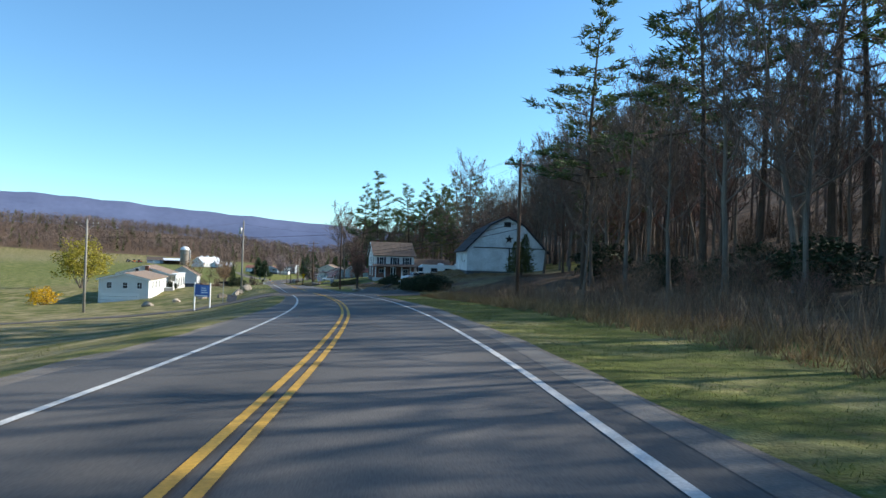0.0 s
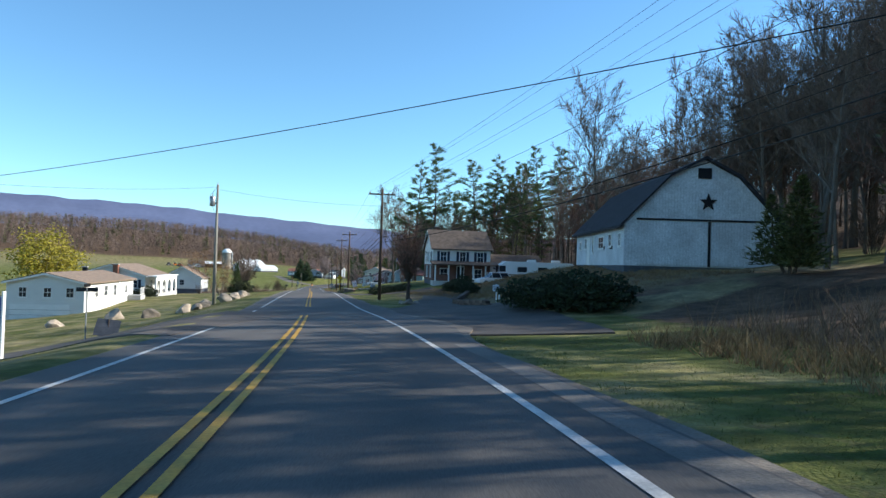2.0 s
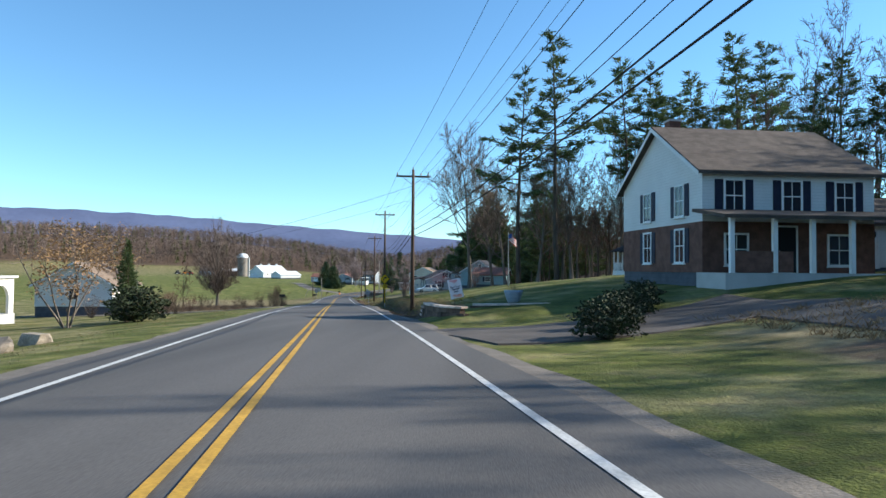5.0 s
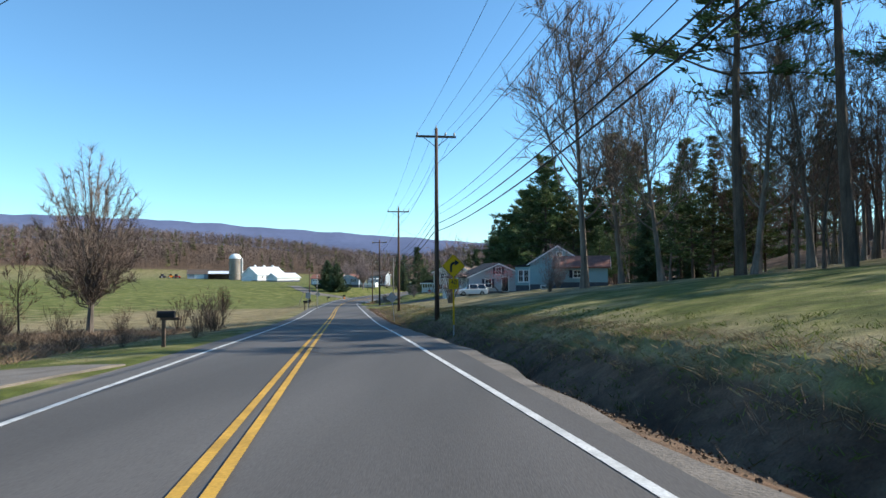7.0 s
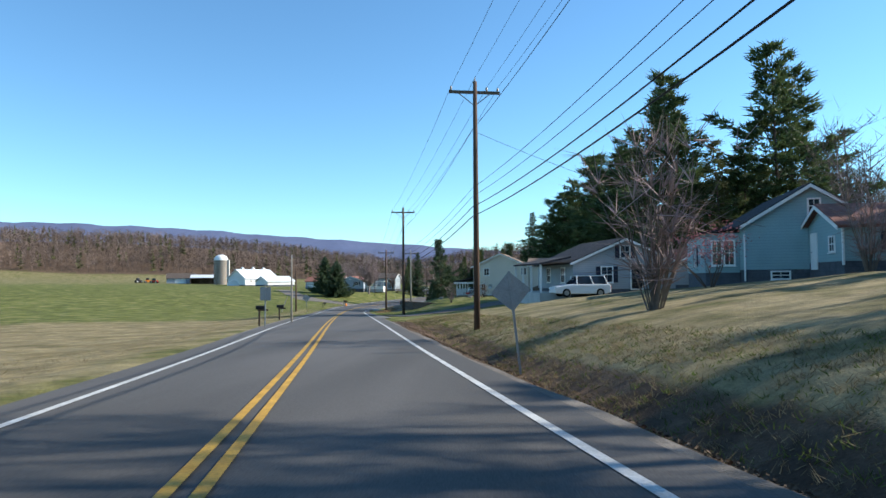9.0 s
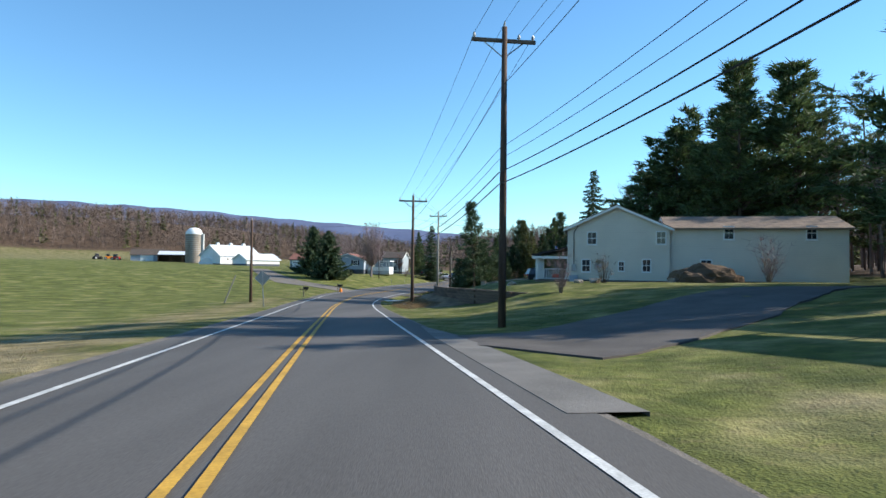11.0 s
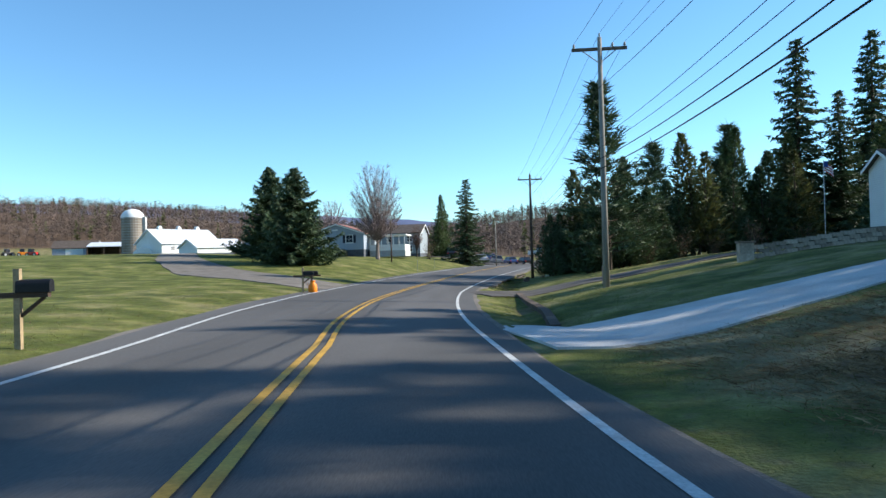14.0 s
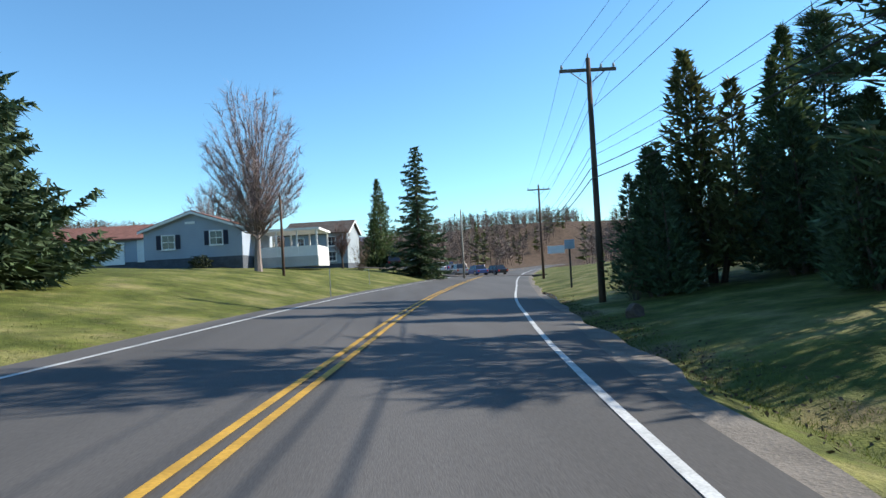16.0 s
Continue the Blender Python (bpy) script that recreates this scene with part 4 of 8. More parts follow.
def bare_shrub(h, width, stems=26, sub=5):
    """Leafless multi-stemmed shrub."""
    wood, crown = Soup(), Soup()
    bt, tp, bw = [], [], []
    for i in range(stems):
        az, o = i * 2.4, rng.uniform(0.1, 1.0)
        st = grow((math.cos(az) * 0.25 * o, math.sin(az) * 0.25 * o, -0.1), (math.cos(az) * width / h * o, math.sin(az) * width / h * o, 1.0), h * rng.uniform(0.6, 1.0), 0.1, 0.08, 4)
        wood.limb(st, max(0.012, h * 0.006) * (1 - np.linspace(0, 0.75, 5)), 3)
        for _ in range(sub):
            p = st[rng.integers(1, 5)]
            d = unit(rng.normal(size=3) * 0.6 + np.array([math.cos(az) * o, math.sin(az) * o, 0.9]))
            l = h * rng.uniform(0.18, 0.38)
            for s in (1.0, 0.7, 0.7):
                e = unit(d + rng.normal(size=3) * 0.35)
                bt.append(p), tp.append(p + e * l * s), bw.append(max(0.014, h * 0.007))
    crown.blades(bt, tp, bw)
    return wood, crown


def upswept_tree(h, width, stems=70, sub=26, clear=1.5, spread=1.85):
    """Short trunk and many upswept limbs that fill an egg-shaped crown with fine twigs."""
    wood, crown = Soup(), Soup()
    wood.limb([(0, 0, -0.3), (0, 0, clear * 0.6), (0.05, 0, clear + 0.4), (0, 0.05, h * 0.55), (0, 0, h * 0.8)], [h * 0.024, h * 0.018, h * 0.014, h * 0.006, 0.02], 8)
    bt, tp = [], []
    for i in range(stems):
        az, o = i * 2.39996 + rng.uniform(-0.3, 0.3), math.sqrt((i + 0.5) / stems)
        z0 = clear + (1 - o) * h * 0.2 * rng.uniform(0.2, 1.2)
        th, mid = math.acos(1 - o * o * (1 - math.cos(spread))), clear + (h - clear) * 0.46
        top = mid + ((h - mid) if th < math.pi / 2 else (mid - clear)) * math.cos(th)
        reach = width * math.sin(th) * rng.uniform(0.82, 1.0)
        end = np.array([math.cos(az) * reach, math.sin(az) * reach, max(z0 + 0.3, top * rng.uniform(0.88, 1.0))])
        start = np.array([0, 0, z0])
        ts = np.linspace(0, 1, 7)[:, None]
        st = start + (end - start) * np.hstack([ts ** 1.15, ts ** 1.15, ts ** 0.92])
        st[1:-1] += rng.normal(size=(5, 3)) * 0.12
        wood.limb(st, h * 0.0042 * (1 - np.linspace(0, 0.85, 7)), 4)
        for _ in range(sub):
            w = (0.15 + 0.85 * rng.uniform(0, 1) ** 0.7) * 6
            j = min(int(w), 5)
            p = st[j] + (st[j + 1] - st[j]) * (w - j)
            d = unit(np.array([math.cos(az) * 0.5, math.sin(az) * 0.5, 0.9]) + rng.normal(size=3) * 0.5)
            ln = h * rng.uniform(0.05, 0.11)
            for q in (1.0, 0.7, 0.7):
                e = unit(d + rng.normal(size=3) * 0.4)
                bt.append(p), tp.append(p + e * ln * q)
    crown.blades(bt, tp, np.full(len(bt), 0.022))
    return wood, crown


LIB = {}


def reseed(k):
    """Start the random numbers afresh, so that one kind of tree does not change another."""
    rng.bit_generator.state = np.random.default_rng(k).bit_generator.state


def make(kind, name, pair, trunk_mat, crown_mat, trunk_name="trunk", crown_name="crown"):
    wood, crown = pair
    LIB.setdefault(kind, []).append((name, wood.mesh(trunk_name, trunk_mat), crown.mesh(crown_name, crown_mat), trunk_name, crown_name))
    reseed(len(LIB) * 31 + len(LIB[kind]))


for _i in range(4):
    make("bare_big", "bare_tree", bare_tree(17, 0.42, 0.25, 24, 9, 9, up=0.3), BARK_GREY, TWIG)
for _i in range(5):
    make("bare", "bare_tree", bare_tree(16, 0.3, 0.3, 18, 6, 7, r=0.16, up=0.4), BARK_GREY, TWIG)
for _i in range(2):
    make("bare_red", "bare_tree", bare_tree(13, 0.34, 0.24, 18, 6, 7, r=0.14, up=0.35), BARK, TWIG_RED)
make("maple", "maple_tree", upswept_tree(13, 3.8, 96, 50, 2.0, 2.2), BARK_PALE, TWIG_PALE)
make("round", "bare_tree", upswept_tree(9.5, 3.1, 84, 50, 1.2, 2.3), BARK_GREY, TWIG)
make("sapling", "young_tree", upswept_tree(7.8, 1.5, 46, 26, 1.5), BARK, TWIG_RED)
for _i in range(4):
    make("pine", "white_pine_tree", white_pine(27, 0.36 + 0.05 * _i, 36, 0.2, 12, 0.15), BARK, NEEDLE)
make("pine_full", "white_pine_tree", white_pine(18, 0.14, 76, 0.3, 13, 0.16), BARK, NEEDLE)
make("pine_olive", "white_pine_tree", white_pine(20, 0.22, 46, 0.2, 12, 0.15), BARK, NEEDLE_OLIVE)
make("spruce", "spruce_tree", spruce(10, 0.36, 150, 0.2), BARK, NEEDLE_BLUE)
make("spruce_wide", "spruce_tree", spruce(9.3, 0.46, 240, 0.22), BARK, NEEDLE_BLUE)
make("spruce_tall", "spruce_tree", spruce(15, 0.22, 150, 0.45), BARK, NEEDLE_BLUE)
make("cedar", "cedar_tree", cedar(14, 0.22, 5600, ragged=0.6), BARK, NEEDLE)
make("cedar", "cedar_tree", cedar(12, 0.3, 6000, ragged=0.6, tops=4), BARK, NEEDLE_BLUE)
make("cedar_olive", "cedar_tree", cedar(13, 0.24, 5400, 0.1, 0.7), BARK, NEEDLE_OLIVE)
make("ragged", "cedar_tree", white_pine(14, 0.08, 84, 0.24, 14, 0.12), BARK, NEEDLE_BLUE)
make("dark_bush", "evergreen_bush", leafy(2.2, 1.9, 2400, 0.14, 7, hollow=0.6, low=0.0), BARK, HEDGE, "stem")
make("willow", "willow_tree", leafy(9, 4.2, 5200, 0.2, 9, 0.25, 0.35, 0.2), BARK_GREY, LEAF_YELLOW)
make("forsythia", "forsythia_bush", leafy(2.2, 1.8, 1600, 0.12, 9, hollow=0.5, low=0.0), BARK, FORSYTHIA, "stem")
make("tan", "young_tree", leafy(6.5, 2.2, 1500, 0.11, 5, hollow=0.3, low=0.2), BARK_GREY, LEAF_TAN)
make("cherry", "cherry_tree", leafy(4.0, 2.0, 900, 0.08, 6, hollow=0.4, low=0.3), BARK, LEAF_PINK)
make("shrub", "bare_shrub", bare_shrub(2.6, 1.5), BARK, BRUSH, "stem", "crown")
make("shrub", "bare_shrub", bare_shrub(2.0, 1.6, 30), BARK, BRUSH, "stem", "crown")
make("shrub_red", "bare_shrub", bare_shrub(2.4, 2.2, 44, 6), BARK, TWIG_RED, "stem", "crown")
make("vase", "bare_shrub", bare_shrub(6.5, 2.6, 24, 9), BARK_GREY, TWIG_PALE, "stem", "crown")


def plant(kind, label, category, x, y, s=1.0, rz_=None, group="", which=None, sink=0.0, sz=None):
    """A plant of the library set on the ground."""
    items = LIB[kind]
    i = int(rng.integers(len(items))) if which is None else which
    name, tm, cm, tn, cn = items[i]
    e = thing(name, label, category, x, y, G(x, y) - sink, rng.uniform(0, 360) if rz_ is None else rz_, group)
    e.scale = (s, s, sz or s * rng.uniform(0.92, 1.08))
    for nm, me in ((tn, tm), (cn, cm)):
        o = new(nm, me)
        o.parent = e
    return e


# ---- buildings ----
TURN = {"+y": 0, "-y": 180, "-x": 90, "+x": -90}


def on_face(face, u, z, W, L):
    """The pose of a fitting on an outer wall: local y points outwards."""
    x, y = {"+y": (u, L / 2), "-y": (u, -L / 2), "-x": (-W / 2, u), "+x": (W / 2, u)}[face]
    return pose(x, y, z, 0, 0, TURN[face])


def frame_ring(m, w, h, t, depth):
    """A window or door surround: one joined ring of four sides."""
    outer = [(-w / 2 - t, -t), (w / 2 + t, -t), (w / 2 + t, h + t), (-w / 2 - t, h + t)]
    inner = [(-w / 2, 0), (w / 2, 0), (w / 2, h), (-w / 2, h)]
    vs = [m @ Vector((u, y, v)) for y in (0.0, depth) for u, v in outer + inner]
    fs = []
    for k in range(4):
        n = (k + 1) % 4
        fs += [(8 + k, 8 + n, 12 + n, 12 + k), (k, 8 + k, 8 + n, n)[::-1], (4 + k, 4 + n, 12 + n, 12 + k)[::-1], (k, n, 4 + n, 4 + k)[::-1]]
    return Geo().add(vs, fs)


def window(house, W, L, face, u, z, w, h, shutters=False, frame_mat=None, cross=True):
    m = on_face(face, u, z, W, L)
    paint = frame_mat or WHITE_PAINT
    win = frame_ring(m, w, h, 0.09, 0.07).ob("window", paint, house)
    Geo().box(-w / 2, w / 2, 0.012, 0.03, 0, h, m).ob("pane", GLASS, win)
    Geo().box(-w / 2 - 0.13, w / 2 + 0.13, 0.0, 0.12, -0.135, -0.09, m).ob("sill", paint, win)
    Geo().box(-w / 2, w / 2, 0.03, 0.055, h / 2 - 0.025, h / 2 + 0.025, m).ob("meeting_rail", paint, win)
    if cross:
        Geo().box(-0.015, 0.015, 0.03, 0.05, 0, h, m).ob("muntin", paint, win)
    if shutters:
        for s in (-1, 1):
            Geo().box(s * (w / 2 + 0.3) - 0.19, s * (w / 2 + 0.3) + 0.19, 0.004, 0.05, -0.06, h + 0.06, m).ob("shutter", SHUTTER, house, "dark louvred shutter")
    return win


def door(house, W, L, face, u, z, w, h, material=None, panes=0):
    m = on_face(face, u, z, W, L)
    frame_ring(m, w, h, 0.09, 0.06).ob("door_frame", WHITE_PAINT, house)
    d = Geo().box(-w / 2, w / 2, 0.01, 0.04, 0, h, m).ob("door", material or WHITE_PAINT, house)
    Geo().box(w * 0.36, w * 0.42, 0.04, 0.1, h * 0.46, h * 0.49, m).ob("handle", STEEL, d)
    for i in range(panes):
        x0 = -w / 2 + w * (i + 0.15) / panes
        Geo().box(x0, x0 + w * 0.7 / panes, 0.041, 0.05, h * 0.72, h * 0.86, m).ob("pane", GLASS, d)
    return d


def gable_house(name, label, category, x, y, z, rz_, W, L, eave, rise, wall_mat, roof_mat, ridge="y", over=0.35, off=0.0, foundation=0.3, base_mat=None, deep=1.6, lower=None):
    """A house of two slopes on an empty at its base; ridge along local x or y."""
    h = thing(name, label, category, x, y, z, rz_)
    a, b = (W, L) if ridge == "y" else (L, W)
    put = (lambda g, poly, p, q: g.prism(poly, "y", p, q)) if ridge == "y" else (lambda g, poly, p, q: g.prism([(u, v) for u, v in poly], "x", p, q))
    z0 = lower or foundation
    put(Geo(), [(-a / 2, z0), (a / 2, z0), (a / 2, eave), (off, eave + rise), (-a / 2, eave)], -b / 2, b / 2).ob("wall", wall_mat, h)
    if lower:
        Geo().box(-W / 2 - 0.01, W / 2 + 0.01, -L / 2 - 0.01, L / 2 + 0.01, foundation, lower - 0.002).ob("lower_wall", base_mat or BRICK_DARK, h)
    Geo().box(-W / 2 + 0.03, W / 2 - 0.03, -L / 2 + 0.03, L / 2 - 0.03, -deep, z0 if not lower else foundation).ob("foundation", FOUNDATION, h)
    for s in (-1, 1):
        run = a / 2 - s * off if s > 0 else a / 2 + off
        sl = rise / run
        xe, ze = s * (a / 2 + over), eave - sl * over
        poly = [(xe, ze + 0.01), (off, eave + rise + 0.01), (off, eave + rise + 0.2), (xe, ze + 0.17)]
        put(Geo(), poly if s > 0 else poly[::-1], -b / 2 - over, b / 2 + over).ob("roof", roof_mat, h)
        for q in (-b / 2 - over - 0.03, b / 2 + over):
            p2 = [(xe, ze - 0.1), (off, eave + rise - 0.08), (off, eave + rise + 0.12), (xe, ze + 0.1)]
            put(Geo(), p2 if s > 0 else p2[::-1], q, q + 0.03).ob("fascia", WHITE_PAINT, h)
    return h


def chimney(house, x, y, z0, z1, s=0.6, material=None):
    c = Geo().box(x - s / 2, x + s / 2, y - s / 2, y + s / 2, z0, z1).ob("chimney", material or BRICK_RED, house)
    Geo().box(x - s / 2 - 0.06, x + s / 2 + 0.06, y - s / 2 - 0.06, y + s / 2 + 0.06, z1, z1 + 0.1).ob("chimney_cap", CONCRETE, c)


def railing(parent, p, q, h=0.95, gap=0.14, z=0.0):
    """Handrail, foot rail and balusters between two points of (x, y)."""
    p, q = Vector((*p, z)), Vector((*q, z))
    d = (q - p)
    ang = math.degrees(math.atan2(d.y, d.x))
    ln = d.length
    m = pose(p.x, p.y, z, 0, 0, ang)
    Geo().box(0, ln, -0.05, 0.05, h - 0.06, h, m).ob("handrail", WHITE_PAINT, parent)
    Geo().box(0, ln, -0.035, 0.035, 0.08, 0.14, m).ob("foot_rail", WHITE_PAINT, parent)
    n = max(2, int(ln / gap))
    me = Geo().box(-0.02, 0.02, -0.02, 0.02, 0.14, h - 0.06).mesh("baluster", WHITE_PAINT)
    for i in range(1, n):
        o = new("baluster", me)
        o.parent = parent
        o.matrix_local = m @ Matrix.Translation((ln * i / n, 0, 0))


# white gambrel barn with a side wall of small windows
def build_barn():
    x0, y0, rzb = 27.15, -42.6, -2
    W, L = 10.6, 16.5
    m = pose(x0, y0, 0, 0, 0, rzb) @ Vector((W / 2, L / 2, 0))
    b = thing("barn", "large white board barn with a dark gambrel roof and a star", "barn", m.x, m.y, 4.6, rzb)
    prof = [(-W / 2, 0.0), (W / 2, 0.0), (W / 2, 2.8), (2.3, 6.0), (0, 7.2), (-2.3, 6.0), (-W / 2, 2.8)]
    Geo().prism(prof, "y", -L / 2, L / 2).ob("wall", WHITE_BOARD, b)
    Geo().box(-W / 2 + 0.05, W / 2 - 0.05, -L / 2 + 0.05, L / 2 - 0.05, -2.5, 0.0).ob("foundation", FOUNDATION, b)
    line = [(-W / 2 - 0.4, 2.5), (-2.3, 6.05), (0, 7.25), (2.3, 6.05), (W / 2 + 0.4, 2.5)]
    for (u0, v0), (u1, v1) in zip(line, line[1:]):
        Geo().prism([(u0, v0), (u1, v1), (u1, v1 + 0.18), (u0, v0 + 0.18)], "y", -L / 2 - 0.35, L / 2 + 0.35).ob("roof", SHINGLE_DARK, b)
    d = Geo().box(-4.3, 0.4, -L / 2 - 0.08, -L / 2 - 0.03, 0.1, 3.05)
    d.ob("sliding_door", WHITE_BOARD, b, "wide white sliding barn door")
    Geo().box(0.5, 4.9, -L / 2 - 0.08, -L / 2 - 0.03, 0.1, 3.05).ob("sliding_door", WHITE_BOARD, b, "wide white sliding barn door")
    Geo().box(-4.5, 5.0, -L / 2 - 0.14, -L / 2 - 0.02, 3.08, 3.2).ob("door_rail", BLACK, b)
    Geo().box(0.25, 0.42, -L / 2 - 0.1, -L / 2 - 0.06, 0.05, 3.05).ob("door_gap", BLACK, b)
    Geo().box(-0.45, 0.45, -L / 2 - 0.06, -L / 2 - 0.01, 5.95, 6.65).ob("hay_window", BLACK, b)
    star = []
    for i in range(10):
        r, a = (0.62 if i % 2 == 0 else 0.25), radians(90 + 36 * i)
        star.append((r * math.cos(a) + 0.25, 4.35 + r * math.sin(a)))
    Geo().prism(star, "y", -L / 2 - 0.09, -L / 2 - 0.03).ob("star", BLACK, b, "dark five-pointed star")
    for u, z, w, h in ((-7.2, 1.35, 0.55, 0.8), (-4.5, 1.4, 0.7, 0.8), (-1.6, 1.3, 1.6, 0.8), (1.2, 1.0, 0.5, 1.4), (4.0, 1.4, 0.75, 0.8), (6.3, 1.35, 0.6, 0.6)):
        window(b, W, L, "-x", u, z, w, h)
    for u in (-5.2, -2.8):
        Geo().box(-W / 2 - 0.04, -W / 2 - 0.005, u, u + 0.8, 1.15, 1.4).ob("hatch", BLACK, b)
    door(b, W, L, "-x", 3.0, 0.05, 0.9, 2.1)


def build_farmhouse():
    """Two-storey white house with a dark lower storey and a porch."""
    W, L = 8.4, 9.0
    h = gable_house("farmhouse", "white two-storey house with dark brick below and a porch", "house", 18.3, 12.8, 1.6, 8, W, L, 4.9, 2.7, WHITE_SIDING, SHINGLE, ridge="x", lower=2.6)
    for u in (-2.7, 0.1, 2.7):
        window(h, W, L, "-y", u, 3.1, 0.85, 1.35, True)
    for u in (-2.4, 1.2):
        window(h, W, L, "-x", u, 3.0, 0.8, 1.4, True)
        window(h, W, L, "-x", u, 0.8, 0.85, 1.5, True)
    for u in (-2.6, 2.4):
        window(h, W, L, "-y", u, 0.7, 1.0, 1.3)
    door(h, W, L, "-y", -0.2, 0.32, 0.95, 2.05, BLACK)
    Geo().box(-W / 2 - 0.3, W / 2 + 1.2, -L / 2 - 2.4, -L / 2 - 0.02, -0.6, 0.3).ob("porch_floor", CONCRETE, h)
    Geo().prism([(-L / 2 - 2.7, 2.55), (-L / 2 - 0.02, 3.0), (-L / 2 - 0.02, 3.15), (-L / 2 - 2.7, 2.7)], "x", -W / 2 - 0.5, W / 2 + 1.5).ob("porch_roof", SHINGLE, h)
    for u in (-4.2, -2.3, -0.6, 1.2, 3.0, 5.0):
        Geo().box(u - 0.09, u + 0.09, -L / 2 - 2.45, -L / 2 - 2.27, 0.3, 2.6).ob("porch_post", WHITE_PAINT, h)
    Geo().box(-W / 2 - 0.01, -1.5, -L / 2 - 2.4, -L / 2 - 2.3, 0.35, 1.2).ob("porch_panel", BRICK_DARK, h)
    chimney(h, -2.9, 1.0, 6.4, 8.3, 0.6, BRICK_DARK)
    # low wing on its east side
    w = gable_house("garage_wing", "low white garage wing with a dark roof", "garage", 26.6, 14.5, 1.9, 8, 8.4, 6.0, 2.5, 1.4, WHITE_SIDING, SHINGLE, ridge="x")
    door(w, 8.4, 6.0, "-y", -2.9, 0.32, 0.95, 2.05, WHITE_PAINT, 2)
    for u in (-1.2, 0.6, 2.6):
        window(w, 8.4, 6.0, "-y", u, 1.0, 0.9, 1.1)


def build_left_houses():
    W, L = 7.6, 17.0
    h = gable_house("white_house", "long white house with a garage below its end wall", "house", -27.2, -7.8, -3.5, 8, W, L, 4.6, 0.9, WHITE_SIDING, SHINGLE_TAN, ridge="y", deep=1.0)
    for u in (-2.2, 0.2, 2.4):
        window(h, W, L, "-y", u, 3.1, 0.7, 0.95)
    g = Geo().box(-3.4, 2.4, -L / 2 - 0.06, -L / 2 - 0.01, 0.1, 2.3).ob("garage_door", WHITE_PAINT, h, "wide white panelled garage door")
    for k in range(1, 4):
        Geo().box(-3.4, 2.4, -L / 2 - 0.075, -L / 2 - 0.061, 0.1 + k * 0.55 - 0.02, 0.1 + k * 0.55).ob("panel_joint", BLACK, g)
    for u, w, zz, hh in ((-5.0, 0.7, 3.0, 1.1), (-2.0, 1.0, 3.0, 1.1), (1.2, 0.8, 2.9, 1.2), (5.4, 0.6, 3.0, 0.9)):
        window(h, W, L, "+x", u, zz, w, hh)
    door(h, W, L, "+x", 3.0, 2.6, 0.95, 1.9)
    Geo().box(W / 2, W / 2 + 1.6, 6.2, 8.2, 1.4, 2.6).ob("stoop", CONCRETE, h)
    railing(h, (W / 2 + 1.5, 6.3), (W / 2 + 1.5, 8.2), 0.95, 0.16, 2.6)
    chimney(h, -0.4, 3.5, 5.0, 6.1, 0.5, BLACK)
    W, L = 9.5, 13.0
    r = gable_house("ranch_house", "white ranch house with a brick chimney and a tan roof", "house", -33.0, 17.0, -1.5, 8, W, L, 2.7, 1.5, WHITE_SIDING, SHINGLE_TAN, ridge="y", deep=1.2)
    window(r, W, L, "-y", -2.5, 1.0, 1.5, 1.1, True)
    window(r, W, L, "-y", 3.2, 1.0, 1.0, 1.1, True)
    chimney(r, 0.8, -L / 2 - 0.35, -0.8, 4.3, 0.7)
    # arched porch front along the east side
    g = Geo()
    arches = [(-4.8, 1.0), (-1.6, 1.0), (1.6, 1.0), (4.8, 1.0)]
    for c, rr in arches:
        for k in range(12):
            a0, a1 = math.pi * k / 12, math.pi * (k + 1) / 12
            ys = [c + rr * math.cos(a) for a in (a0, a1)]
            zs = [1.1 + rr * math.sin(a) for a in (a0, a1)]
            g.prism([(ys[0], zs[0]), (ys[0], 2.6), (ys[1], 2.6), (ys[1], zs[1])][::-1], "x", W / 2 + 1.3, W / 2 + 1.5)
    for y0, y1 in ((-6.3, -5.8), (-3.8, -2.6), (-0.6, 0.6), (2.6, 3.8), (5.8, 6.4)):
        g.box(W / 2 + 1.3, W / 2 + 1.5, y0, y1, -0.9, 2.6)
    g.ob("arcade", WHITE_PAINT, r, "white arched porch front")
    Geo().box(W / 2 + 0.02, W / 2 + 1.7, -6.6, 6.6, 2.6, 2.75).ob("porch_roof", WHITE_PAINT, r)
    Geo().box(W / 2 + 0.02, W / 2 + 1.6, -6.4, 6.4, -1.0, 0.1).ob("porch_floor", CONCRETE, r)
    for u in (-3.2, 1.6, 4.2):
        window(r, W, L, "+x", u, 0.9, 1.0, 1.2)
    e = gable_house("white_annex", "small white gabled annex behind the ranch house", "house", -33.2, 43.5, -2.2, 8, 7.0, 7.0, 2.4, 2.0, WHITE_SIDING, SHINGLE_TAN, ridge="y")
    window(e, 7.0, 7.0, "-y", 0.0, 1.0, 0.8, 1.0)


